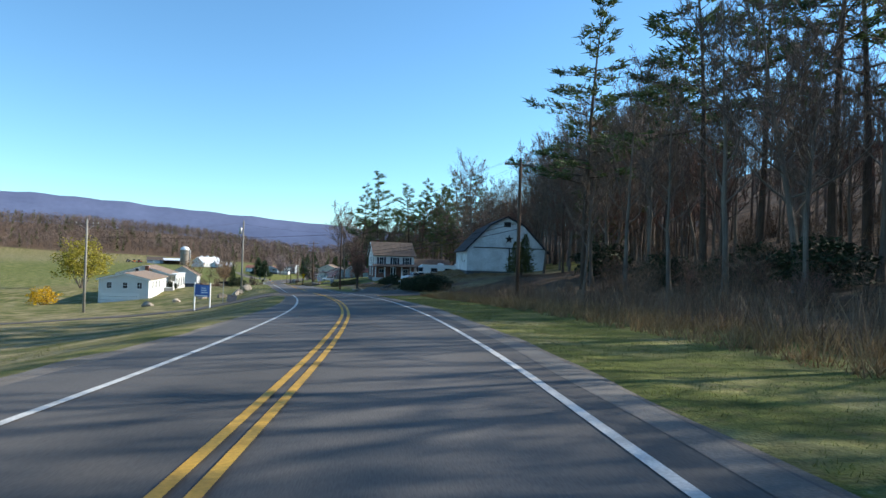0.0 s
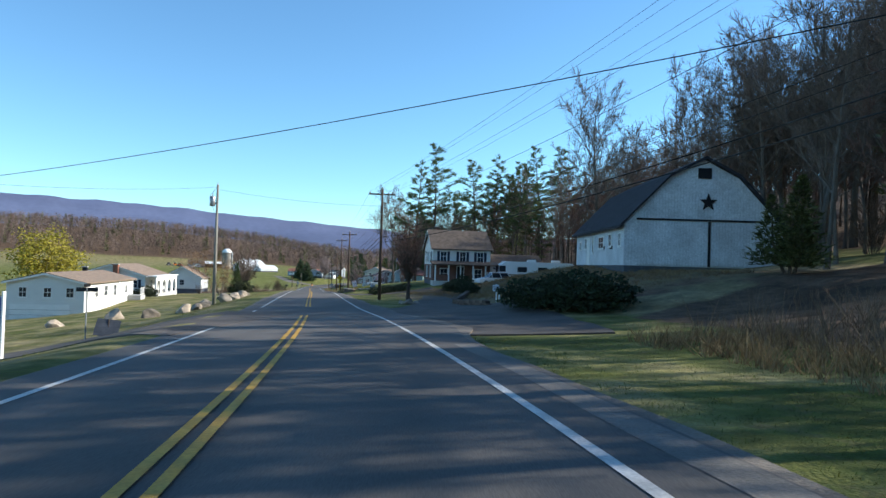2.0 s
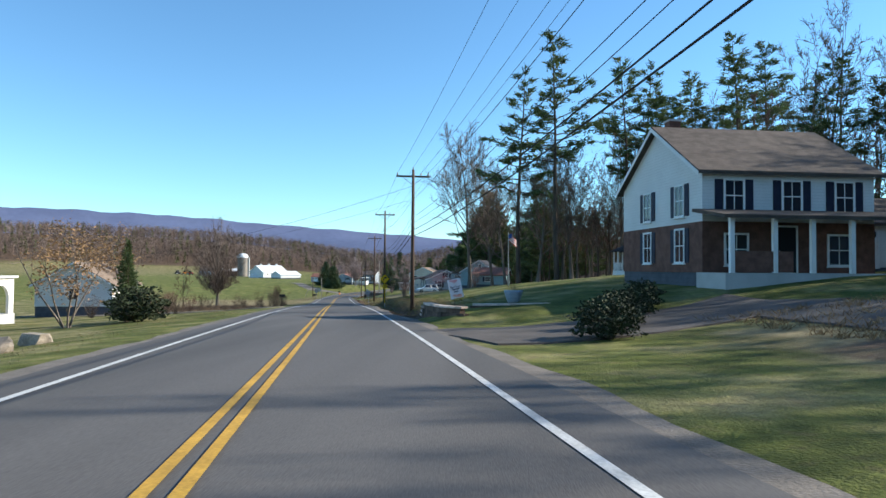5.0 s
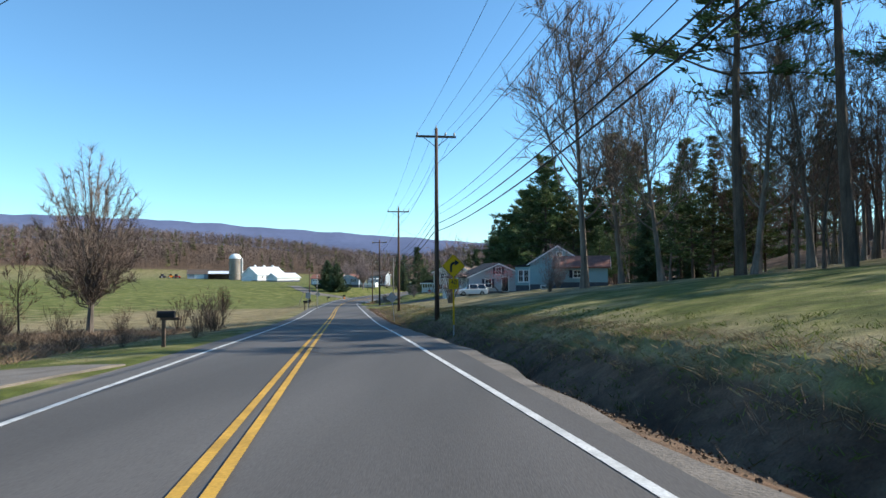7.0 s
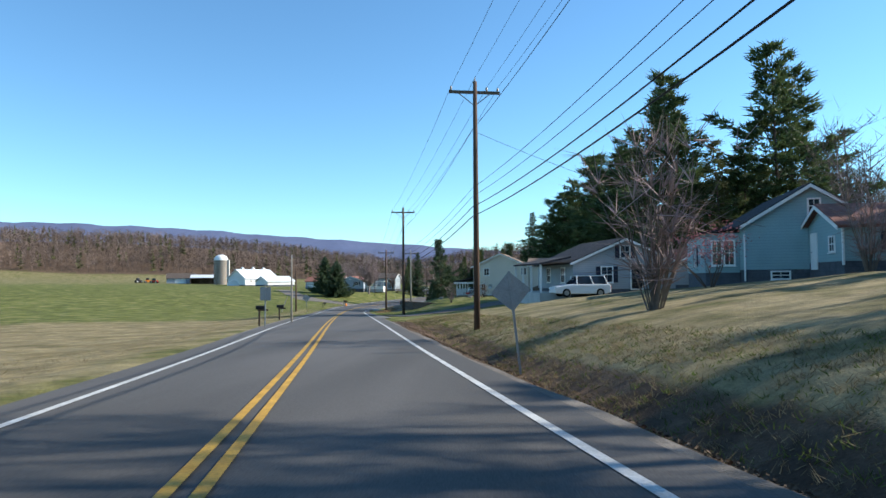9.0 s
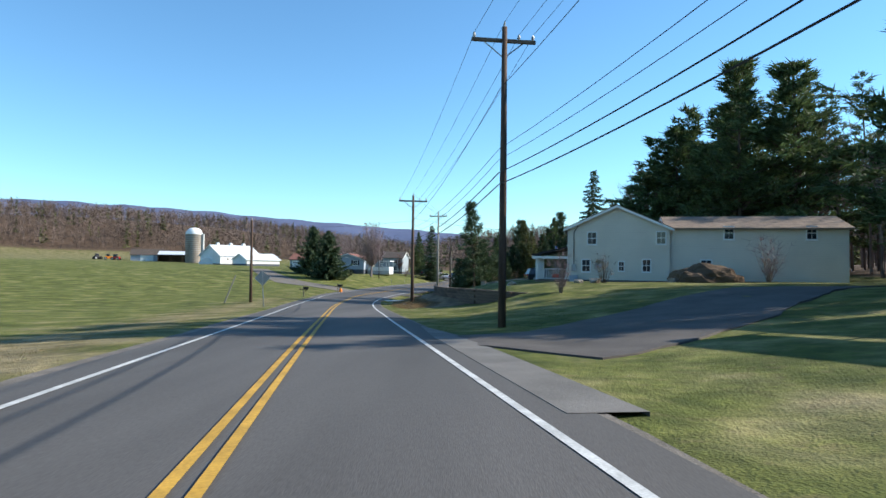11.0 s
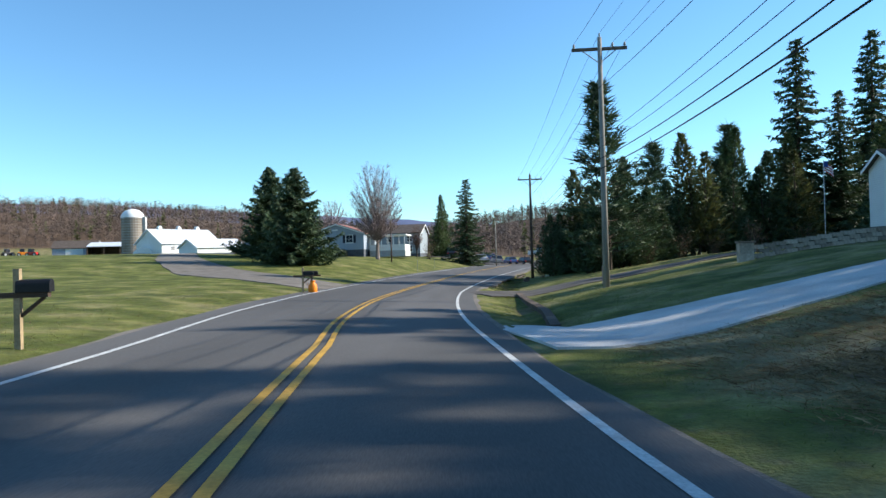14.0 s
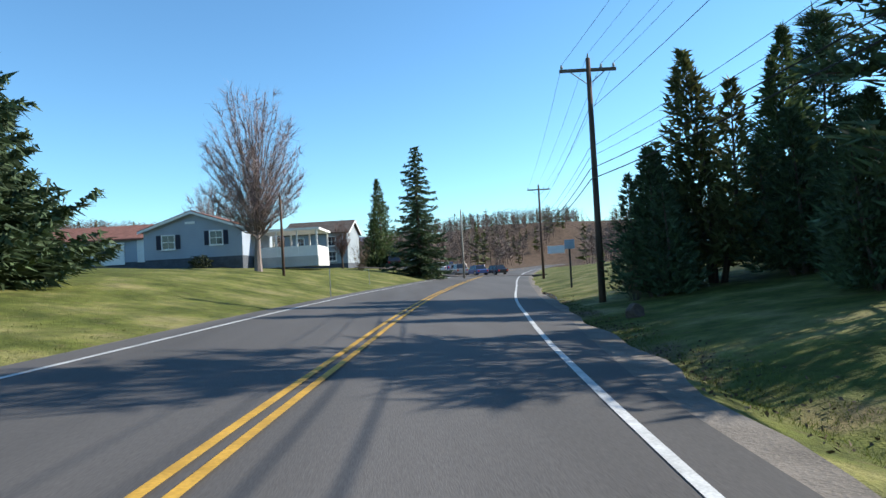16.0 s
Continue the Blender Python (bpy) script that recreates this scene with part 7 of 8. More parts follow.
_m = thing("drive_marker", "thin pale driveway marker stake", "marker", -22.5, 206.2, G(-22.5, 206.2))
Geo().tube([(0, 0, -0.2), (0, 0, 0.9)], 0.02, 5).ob("stake", TWIG_PALE, _m)
for px_, py_, h_ in ((-34.0, 247.0, 1.5), (-32.5, 262.0, 1.2)):
    _m = thing("lawn_stake", "thin metal stake on the lawn", "stake", px_, py_, G(px_, py_))
    Geo().tube([(0, 0, -0.2), (0, 0, h_)], 0.02, 5).ob("stake", STEEL, _m)

# planted wall by the house
_t = G(4.2, 12.5)
block_wall("retaining_wall_1", "low dark block wall with pale capstones by the drive", [(2.5, 7.4, 0.4), (2.7, 6.4, 0.4), (3.25, 5.1, 0.4), (4.1, 4.3, 0.4)], 0.2, 6, 0.42, WALL_BLOCK, CAP_STONE)
for k in range(3):
    _x, _y = 2.45 - 0.06 * k, 7.5 + 0.42 * k
    block_wall("wall_step", "stepped end of the block wall", [(_x, _y, 0.22 - 0.2 * k), (_x - 0.06, _y + 0.42, 0.22 - 0.2 * k)], 0.2, 3, 0.42, WALL_BLOCK, CAP_STONE)
# stone ledges and edging beyond the corner of the wall
for k in range(4):
    block_wall("stone_ledge", "low rough stone ledge edging the terrace", [(4.5 + 0.25 * k, 6.1 - 0.45 * k, 0.42 - 0.2 * k), (8.6, 6.3 - 0.45 * k, 0.5 - 0.2 * k)], 0.2, 2, 0.55, WALL_BLOCK, CAP_STONE if k == 0 else STONE)
_b = thing("planter_pot", "grey round planter pot on the terrace", "planter", 6.3, 7.3, G(6.3, 7.3))
Geo().tube([(0, 0, -0.05), (0, 0, 0.1), (0, 0, 0.45), (0, 0, 0.52)], [0.22, 0.3, 0.4, 0.43], 14).ob("pot", BLUE_GREY, _b, smooth=True)
plant("shrub", "dry stems growing in the grey planter", "plant", 6.3, 7.3, 0.28, sink=-0.3)
# heap of soil before the cream wing
_bm = bmesh.new()
bmesh.ops.create_icosphere(_bm, subdivisions=4, radius=1)
for _v in _bm.verts:
    _q = noise.noise(_v.co * 2.2) * 0.16 + noise.noise(_v.co * 7.0) * 0.06
    _v.co = Vector((_v.co.x * 2.9 * (1 + _q), _v.co.y * 1.7 * (1 + _q), max(-0.2, _v.co.z + _q) ** 1.0 * 1.5 if _v.co.z > -0.2 else -0.3))
_me = bpy.data.meshes.new("soil_mound")
_bm.to_mesh(_me)
_bm.free()
_me.materials.append(DIRT)
_o = new("soil_mound", _me)
_o.location = (-0.3, 164.0, G(-0.3, 164.0) - 0.05)
tagged(_o, "heap of bare brown soil before the house wing", "soil heap")
# dark timber wall below the cream house
block_wall("retaining_wall_2", "long dark timber retaining wall below the lawn", [(-15.3, 153.4, -4.9), (-16.7, 154.4, -4.82), (-18.9, 157.6, -4.8), (-21.0, 165.0, -4.98), (-22.1, 172.5, -5.15), (-22.5, 180.5, -5.25)], 0.2, 9, 1.4, TIMBER)
# bare earth strewn with straw, banked against the timber wall
def earth_bank():
    way = [(-18.9, 157.6, -4.8), (-21.0, 165.0, -4.98), (-22.1, 172.5, -5.15), (-22.5, 180.5, -5.25)]
    ys = np.linspace(157.8, 182.0, 90)
    g = bmesh.new()
    rows = []
    for y in ys:
        x0, top = float(np.interp(y, [p[1] for p in way], [p[0] for p in way])) - 0.17, float(np.interp(y, [p[1] for p in way], [p[2] for p in way]))
        fade = min(1.0, (y - 157.8) / 5, (182.0 - y) / 2.5)
        row = []
        for k in range(13):
            u = k / 12
            x = x0 - 3.2 * u
            low = G(x, y)
            rise = max(0.0, top - 0.75 - low) * fade * (1 - u) ** 1.3
            bump = noise.noise(Vector((x * 1.3, y * 1.3, 0))) * 0.09 + noise.noise(Vector((x * 4, y * 4, 3))) * 0.035
            row.append(g.verts.new((x, y, low - 0.03 + rise + bump * math.sin(math.pi * min(1, u + 0.1)) * fade)))
        rows.append(row)
    for a, b in zip(rows, rows[1:]):
        for k in range(12):
            g.faces.new((a[k], a[k + 1], b[k + 1], b[k]))
    bmesh.ops.recalc_face_normals(g, faces=g.faces)
    me = bpy.data.meshes.new("earth_bank")
    g.to_mesh(me)
    g.free()
    me.polygons.foreach_set("use_smooth", [True] * len(me.polygons))
    me.materials.append(STRAW_EARTH)
    tagged(new("earth_bank", me), "bare brown earth bank strewn with straw below a timber wall", "bank", kind="structure")


earth_bank()
# dark stone edging along the foot of the mound
_mw = [(17.7, -29.0), (16.9, -35.5), (16.0, -41.5), (16.3, -45.5), (17.6, -49.0)]
block_wall("mound_edging", "low dark stone edging at the foot of the mound", [(x, y, G(x, y) + 0.34) for x, y in _mw], 0.18, 3, 0.5, WALL_BLOCK)
# low stone wall on the lawn beyond the concrete drive
_wy = [(-16.2, 203.3), (-12.0, 202.6), (-8.0, 202.0)]
block_wall("garden_wall", "low dark stone wall on the shaded lawn", [(x, y, G(x, y) + 0.62) for x, y in _wy], 0.2, 4, 0.5, STONE)
_p = thing("stone_pillar", "short square stone pillar ending a low wall", "pillar", -16.6, 203.35, G(-16.6, 203.35), -9)
Geo().box(-0.3, 0.3, -0.3, 0.3, -0.4, 0.8).ob("shaft", STONE, _p)
part_box("cap", (-0.36, 0.36, -0.36, 0.36, 0.8, 0.88), STONE, _p, bevel=0.015)
# low kerb wall at the culvert
_cw = [at_road(y, d) for y, d in ((191.3, 5.7), (196.5, 6.3), (203.0, 6.4), (209.0, 6.3))]
block_wall("culvert_wall", "low dark timber edging along the ditch", [(x, y, z + 0.16) for x, y, z in _cw], 0.16, 2, 0.9, TIMBER)

for i, (x, y, s) in enumerate(((-7.2, -40.6, 0.75), (-4.6, -41.0, 0.55), (-3.5, -38.1, 0.6), (-9.5, -44.0, 0.5), (-12.0, -47.0, 0.6), (-3.9, -34.5, 0.5), (-4.4, -31.5, 0.45), (-4.7, -29.5, 0.55), (-5.0, -23.5, 0.62), (-5.4, -22.2, 0.66),
                               (-5.6, -19.5, 0.55), (-6.0, -17.5, 0.6), (-6.6, -14.5, 0.6), (-7.2, -11.5, 0.62), (-7.8, -8.4, 0.66), (-8.4, -5.0, 0.5), (-8.9, -2.0, 0.45))):
    boulder(x, y, s, "rough tan boulder set along the lawn edge")
for x, y, s in ((-24.75, 169.8, 0.2), (-24.5, 168.0, 0.18), (12.7, -38.3, 0.42), (13.3, -37.8, 0.3), (12.2, -37.4, 0.28), (-9.6, 161.6, 0.4), (-11.0, 160.8, 0.3), (-3.2, 163.4, 0.45), (-1.8, 163.6, 0.4), (-15.5, 167.4, 0.3)):
    boulder(x, y, s, "small rough field stone on the grass")
boulder(-23.3, 233.7, 0.4, "dark rock at the edge of the ditch", WALL_BLOCK)

# ---- vehicles ----
car("white estate car parked before the grey house", -2.6, 119.4, 190, CAR_WHITE, True)
car("white pickup parked beside the motor home", 22.5, -1.5, 200, CAR_WHITE, True)
for i, (x, y, p) in enumerate(((-30.5, 306, CAR_DARK), (-27.4, 307, CAR_SILVER), (-24.3, 308, CAR_WHITE), (-21.2, 309, CAR_SILVER), (-18.2, 310, CAR_BLUE), (-15.2, 311, CAR_DARK), (-27.0, 318, CAR_WHITE), (-22.0, 320, CAR_BLUE))):
    car("parked car in the roadside car park", x, y, 96 + 3 * i, p, i % 3 == 0, "cars in the car park")
car("purple-blue car parked off the road", -6.0, 268.0, 40, CAR_BLUE)
car("white van parked beyond the ditch", -1.0, 274.0, 40, CAR_WHITE, True)
car("dark car parked beside the porch", -9.0, 197.5, 10, CAR_DARK, True)

# ---- single trees and shrubs ----
reseed(5)
plant("willow", "tall yellow-green willow tree coming into leaf", "tree", -50.9, 27.0, 1.35, 0, sz=1.22)
plant("forsythia", "bright yellow forsythia bush in bloom", "bush", -36.5, -20.6, 1.15, 0)
plant("round", "leafless round-crowned tree at the field edge", "tree", -27.2, 62.5, 1.1, 30, sz=1.25)
plant("shrub_red", "reddish leafless shrub on the lawn", "shrub", -38.5, 63.0, 1.35)
plant("shrub_red", "reddish leafless shrub on the lawn", "shrub", -34.5, 65.0, 1.1)
plant("tan", "young tree with tan leaves still hanging", "tree", -31.5, 44.5, 1.3, 0)
for x, y, s in ((-19.0, 61.0, 0.8), (-24.0, 60.0, 0.7), (-29.5, 63.0, 0.9), (-21.5, 66.5, 0.7), (-19.8, 63.5, 1.0), (-22.5, 64.5, 0.9), (-24.8, 66.0, 0.8)):
    plant("shrub", "brown leafless brush at the field edge", "shrub", x, y, s, group="field edge brush")
plant("sapling", "thin leafless sapling at the field edge", "tree", -21.4, 69.5, 0.38)
plant("spruce_wide", "large dark green spruce tree beside the gravel drive", "tree", -44.9, 235.5, 1.0, 0, group="pair of spruces", sz=1.0)
plant("spruce_wide", "dark green spruce tree behind its larger twin", "tree", -50.0, 245.0, 1.0, 140, group="pair of spruces", sz=1.08)
plant("maple", "tall leafless maple tree with upswept branches", "tree", -39.8, 258.6, 0.95, 0, sz=1.02)
plant("maple", "leafless tree behind the blue-grey house", "tree", -52.0, 293.0, 0.85, 80)
plant("spruce_tall", "slender dark spruce tree by the car park", "tree", -27.5, 287.0, 1.2, 0, sz=1.0)
plant("cedar", "ragged dark cedar tree by the car park", "tree", -31.9, 307.0, 0.85, which=0)
plant("shrub", "brown leafless shrub by the spruce", "shrub", -34.0, 282.0, 1.1)
plant("dark_bush", "small clipped evergreen bush at the house", "bush", -46.0, 267.2, 0.45)
plant("sapling", "slim leafless tree near the house", "tree", -36.5, 292.0, 0.8)
plant("vase", "large leafless vase-shaped shrub on the lawn", "shrub", -5.2, 89.5, 1.0, 0)
plant("vase", "brown leafless vase-shaped shrub by the teal house", "shrub", 6.9, 97.2, 0.72, 60)
plant("vase", "dense leafless shrub on the grass bank", "shrub", 3.6, 79.5, 0.55, 20)
plant("cherry", "small pink-budded ornamental tree", "tree", 0.6, 100.0, 0.9, 0)
plant("vase", "leafless vase-shaped shrub on the lawn", "shrub", -13.6, 152.5, 0.36, 0)
plant("vase", "small dark weeping tree before the cream wing", "tree", 4.4, 163.5, 0.55, 40)
plant("shrub", "small leafless weeping shrub on the lawn", "shrub", -9.0, 161.2, 0.9)
plant("bare_big", "tall leafless tree on the lawn", "tree", 5.6, 74.0, 1.28, 10, which=0)
plant("bare_big", "leafless tree behind the teal house", "tree", 9.0, 76.0, 1.0, 80, which=1)
for x, y, sc in ((10.6, 70.5, 1.0), (14.2, 63.5, 1.02), (19.0, 66.0, 1.1)):
    plant("bare_big", "slim leafless tree at the edge of the lawn", "tree", x, y, sc, group="bare trees at the lawn edge")
plant("bare_big", "tall leafless tree behind the barn", "tree", 31.5, -20.5, 1.03, 200, which=2)
for x, y, s in ((41.5, -41.0, 1.1), (44.5, -37.0, 1.2), (42.0, -32.5, 1.1), (45.5, -28.5, 1.2), (41.5, -26.0, 1.05), (46.5, -43.0, 1.15), (43.5, -49.0, 0.95), (47.0, -52.0, 1.05), (42.0, -20.0, 1.1), (49.0, -33.0, 1.25), (52.0, -38.0, 1.2), (54.0, -30.0, 1.2), (51.0, -25.0, 1.15), (56.0, -35.0, 1.25), (53.0, -44.0, 1.2), (48.5, -47.0, 1.1), (57.0, -27.0, 1.2), (58.0, -41.0, 1.2), (47.0, -23.0, 1.1)):
    plant("bare_big", "tall spreading leafless tree behind the barn", "tree", x, y, s, group="tall trees behind the barn")
plant("bare_big", "leafless tree behind the cream house", "tree", 6.0, 205.0, 0.95, which=3)
plant("sapling", "young reddish tree on the grass strip by the drive", "tree", 12.5, -31.5, 1.02, 0, sz=1.0)
plant("sapling", "young reddish tree on the grass strip by the drive", "tree", 12.2, -22.0, 0.95, 60)
# some of these, hidden or out of view, are added to shade the road
for x, y, s, k, w in ((11.3, 58.5, 0.98, "pine", 1), (15.5, 55.5, 1.05, "pine", 2), (24.3, 57.0, 0.95, "pine", 3),
                      (34.5, 50.0, 0.92, "pine", 2), (38.5, 58.0, 1.02, "pine", 0), (24.8, 143.0, 1.5, "pine_full", 0), (28.2, 148.0, 1.5, "pine_full", 0), (13.2, 190.0, 1.35, "pine_full", 0), (17.0, 158.0, 0.8, "pine_full", 0),
                      (9.0, 150.0, 1.15, "pine_full", 0), (14.0, 148.0, 1.1, "pine_olive", 0), (11.7, 186.0, 1.35, "pine_full", 0), (16.5, 183.0, 1.4, "pine_full", 0), (6.5, 200.0, 1.1, "pine_full", 0), (4.6, 142.0, 0.62, "pine_full", 0), (11.0, 140.5, 1.35, "pine_full", 0), (13.0, 145.5, 1.4, "pine_full", 0), (15.5, 137.0, 0.85, "pine_olive", 0), (20.0, 141.0, 0.9, "pine_full", 0), (18.0, 185.0, 1.35, "pine_full", 0), (26.0, 176.0, 1.1, "pine_full", 0), (30.0, 190.0, 0.9, "pine_full", 0), (22.0, 132.0, 0.6, "pine_olive", 0), (16.0, 118.0, 0.5, "pine_full", 0)):
    plant(k, "tall white pine with open tiers of needles" if k == "pine" else "white pine with full green boughs", "tree", x, y, s, which=w, group="pines on the east side")
# mostly out of view, added to shade the lawn and road
for x, y, s, k in ((10.0, 199.0, 1.25, "pine_full"), (12.0, 204.5, 1.25, "pine_full"), (15.0, 200.5, 1.3, "pine_full"), (8.5, 197.0, 1.2, "pine_full"), (12.0, 203.0, 1.0, "spruce_tall"), (14.5, 195.0, 1.2, "pine_full"), (11.0, 209.0, 0.95, "spruce_tall"), (15.5, 213.0, 1.1, "pine_full"), (19.0, 201.0, 1.1, "spruce_tall"), (12.5, 218.0, 1.0, "pine_full")):
    plant(k, "dense evergreen added behind the houses to shade the lawn", "tree", x, y, s, group="evergreens behind the cottage")
for x, y, s, k, w in ((-20.0, 239.4, 0.5, "cedar", 1), (-18.6, 242.0, 0.55, "cedar", 1), (-16.6, 241.3, 0.85, "cedar_olive", 0), (-14.6, 238.0, 0.6, "cedar", 1), (-17.4, 226.0, 1.02, "ragged", 0), (-15.4, 229.5, 0.62, "cedar", 1), (-12.6, 231.5, 0.6, "cedar", 1),
                      (-18.4, 229.0, 0.42, "cedar", 1), (-10.0, 234.8, 0.62, "cedar", 1), (-7.1, 235.7, 0.95, "cedar_olive", 0), (-4.4, 236.5, 0.72, "cedar", 1), (-2.0, 238.5, 0.85, "cedar", 0), (1.2, 238.0, 0.85, "cedar", 1), (4.2, 239.0, 0.95, "cedar_olive", 0),
                      (6.6, 242.5, 1.5, "spruce_tall", 0), (10.0, 241.0, 1.15, "spruce_tall", 0), (17.0, 246.5, 1.65, "spruce_tall", 0), (20.0, 234.0, 1.1, "spruce_tall", 0), (13.0, 237.0, 0.9, "cedar", 0), (-12.0, 243.0, 0.8, "cedar", 0),
                      (9.0, 232.0, 0.7, "cedar", 1), (16.0, 228.0, 0.95, "cedar", 1), (-8.0, 246.0, 0.95, "ragged", 0), (0.0, 246.0, 1.0, "ragged", 0), (-13.5, 235.5, 0.5, "cedar", 1)):
    plant(k, "dense dark cedar in the windbreak" if "cedar" in k else ("tall ragged cedar rising from the windbreak" if k == "ragged" else "dark spruce rising over the windbreak"), "tree", x, y, s, group="dark windbreak", which=w)
for x, y, s in ((-21.0, 239.5, 0.7), (-6.5, 232.5, 0.9), (-10.0, 231.0, 1.0), (2.0, 233.0, 1.1), (-2.5, 233.0, 1.2), (-13.5, 228.5, 0.8)):
    plant("shrub", "brown leafless brush under the cedars", "shrub", x, y, s)
plant("cedar_olive", "ragged conifer growing against the barn", "tree", 31.8, -54.5, 0.5, 0, sz=0.37)
for x, y, s in ((19.0, -53.2, 0.66), (19.4, -55.0, 0.66), (20.2, -56.6, 0.65), (21.2, -58.0, 0.66), (20.8, -53.0, 0.64), (21.4, -55.0, 0.66), (22.3, -56.8, 0.64), 
                (17.7, -29.5, 0.46), (17.4, -27.0, 0.5), (17.1, -22.5, 0.48), (16.8, -19.5, 0.5), (16.5, -17.0, 0.46), (17.4, -12.0, 0.5), (18.5, -7.0, 0.6)):
    plant("dark_bush", "dark evergreen shrub on the bank", "bush", x, y, s, group="dark shrubs on the bank")
for x, y in ((8.5, -2.0), (9.2, 0.5), (10.2, 2.2), (11.0, 4.0), (7.6, -5.0)):
    plant("dark_bush", "small clipped evergreen bush along the border", "bush", x, y, 0.42, group="border bushes")
for x, y, s in ((-14.0, 14.5, 0.8), (-27.2, 11.5, 0.7), (-25.6, 8.5, 0.5), (-29.0, 9.2, 0.6), (-16.5, 19.0, 0.6)):
    plant("dark_bush", "rounded evergreen bush by the ranch house", "bush", x, y, s)
plant("cedar", "narrow dark cedar on the lawn", "tree", -15.5, 16.0, 0.32, which=0)
plant("tan", "slender tree with tan leaves near the ranch house", "tree", -16.8, 12.5, 0.85)
for x, y in ((-21.0, 34.0), (-24.0, 38.0), (-18.5, 30.0), (-27.0, 33.0)):
    plant("shrub", "brown leafless brush on the lawn edge", "shrub", x, y, 0.8)


# pines added to throw shade on the lawn before the house
for x, y, s, k in ((28.5, 22.5, 0.55, "pine"), (33.0, 23.0, 0.65, "pine_olive"), (37.0, 24.5, 0.68, "pine"), (45.0, 25.0, 0.8, "pine_full")):
    plant(k, "tall pine added behind the white house to shade the lawn", "tree", x, y, s, group="pines behind the white house")
# more evergreens added to deepen the shade on the lawn
for x, y, s, k in ((7.0, 216.5, 0.85, "cedar"), (18.0, 208.0, 1.15, "pine_full"), (22.5, 214.0, 1.1, "pine_full"), (8.5, 223.0, 0.95, "spruce_tall"), (23.0, 206.0, 1.1, "spruce_tall"), (4.5, 220.5, 0.8, "cedar")):
    plant(k, "dense evergreen added behind the houses to shade the lawn", "tree", x, y, s, group="evergreens behind the cottage")
# placed for their shade on the road; those beyond y 200 stand out of view
for x, y, s in ((30.0, 64.5, 0.85), (36.0, 67.5, 0.9), (44.0, 64.0, 0.95), (24.0, 205.0, 0.95), (27.5, 210.5, 1.0), (31.0, 206.0, 1.0), (35.0, 211.5, 1.0), (39.0, 207.0, 1.0)):
    plant("pine", "tall white pine added on the hillside to shade the road", "tree", x, y, s, group="hillside pines")
# red shrubs and brush in the hollow beside the gravel field drive
for x, y, s, k in ((-21.2, 39.2, 0.72, "shrub_red"), (-24.2, 41.0, 0.8, "shrub_red"), (-27.5, 42.5, 0.75, "shrub_red"), (-16.4, 45.8, 0.42, "shrub"), (-18.6, 46.2, 0.5, "shrub"), (-20.8, 46.8, 0.55, "shrub"), (-22.8, 48.0, 0.6, "shrub"), (-15.0, 49.0, 0.5, "shrub"), (-17.4, 57.4, 0.95, "shrub"), (-18.6, 58.3, 0.85, "shrub")):
    plant(k, "reddish leafless shrub beside the field drive" if k == "shrub_red" else "brown leafless brush in the hollow beside the road", "shrub", x, y, s, group="hollow brush")
plant("bare_red", "small dark tree with spreading bare branches", "tree", -31.4, 62.0, 0.46, 40)


# ---- woods ----
reseed(6)
def scatter(n, y0, y1, d0, d1, kinds, label, group, keep=None, s0=0.75, s1=1.15, gap=2.2):
    done, tries = [], 0
    while len(done) < n and tries < n * 30:
        tries += 1
        y, d = rng.uniform(y0, y1), d0 + (d1 - d0) * rng.uniform(0, 1) ** 1.25
        x, yy, _ = at_road(y, d)
        if keep and not keep(x, yy):
            continue
        if any((x - a) ** 2 + (yy - b) ** 2 < gap * gap for a, b in done):
            continue
        done.append((x, yy))
        k = kinds[int(rng.integers(len(kinds)))]
        plant(k, label.get(k, label["bare"]), "tree", x, yy, rng.uniform(s0, s1), group=group)


def clear_of_houses(x, y):
    if x < 75 and 19 < y - 0.2126 * (x + 6) < 48:
        return False
    return not ((23 < x < 40 and -47 < y < -22) or (x < 34 and -60 < y < -46) or (-74 < y < -56 and x < 35) or (10 < x < 34 and -14 < y < 24) or (y > 24 and x < 30 and y < 70 and x < 14))


WOOD = {"bare": "slender leafless tree in the roadside woods", "bare_red": "reddish leafless tree in the roadside woods", "bare_big": "broad leafless tree in the roadside woods", "pine": "tall white pine among leafless trees", "pine_olive": "olive-green pine among leafless trees", "spruce_tall": "dark spruce among leafless trees", "pine_full": "full-crowned pine among leafless trees"}
for x, y, s, k, w in ((32.8, -74.4, 0.95, "pine", 0), (42.5, -92.0, 1.0, "pine", 3), (36.5, -70.0, 0.9, "bare_big", 0), (38.0, -85.0, 0.95, "pine", 1), (44.5, -81.0, 1.0, "pine", 2), (37.0, -97.0, 1.0, "bare_big", 1), (48.0, -88.0, 1.0, "pine", 0), (39.5, -58.0, 0.85, "pine_olive", 0), (42.5, -53.0, 0.85, "pine_olive", 0), (40.0, -63.0, 0.9, "bare_big", 2), (44.0, -66.0, 0.9, "pine", 3)):
    plant(k, "tall leafless tree at the edge of the woods" if k == "bare_big" else "tall white pine at the edge of the woods", "tree", x, y, s, which=w, group="trees at the edge of the woods")
scatter(44, -128, -92, 18.5, 52, ["bare"] * 3 + ["bare_red"], WOOD, "roadside woods", clear_of_houses, 0.8, 1.2, 2.4)
scatter(24, -92, -76, 19, 54, ["bare"] * 6 + ["bare_red"] * 3, WOOD, "roadside woods", clear_of_houses, 0.8, 1.2, 2.2)
scatter(26, -76, -54, 24, 54, ["bare"] * 4 + ["bare_red"] * 2, WOOD, "roadside woods", clear_of_houses, 0.65, 1.0, 2.2)
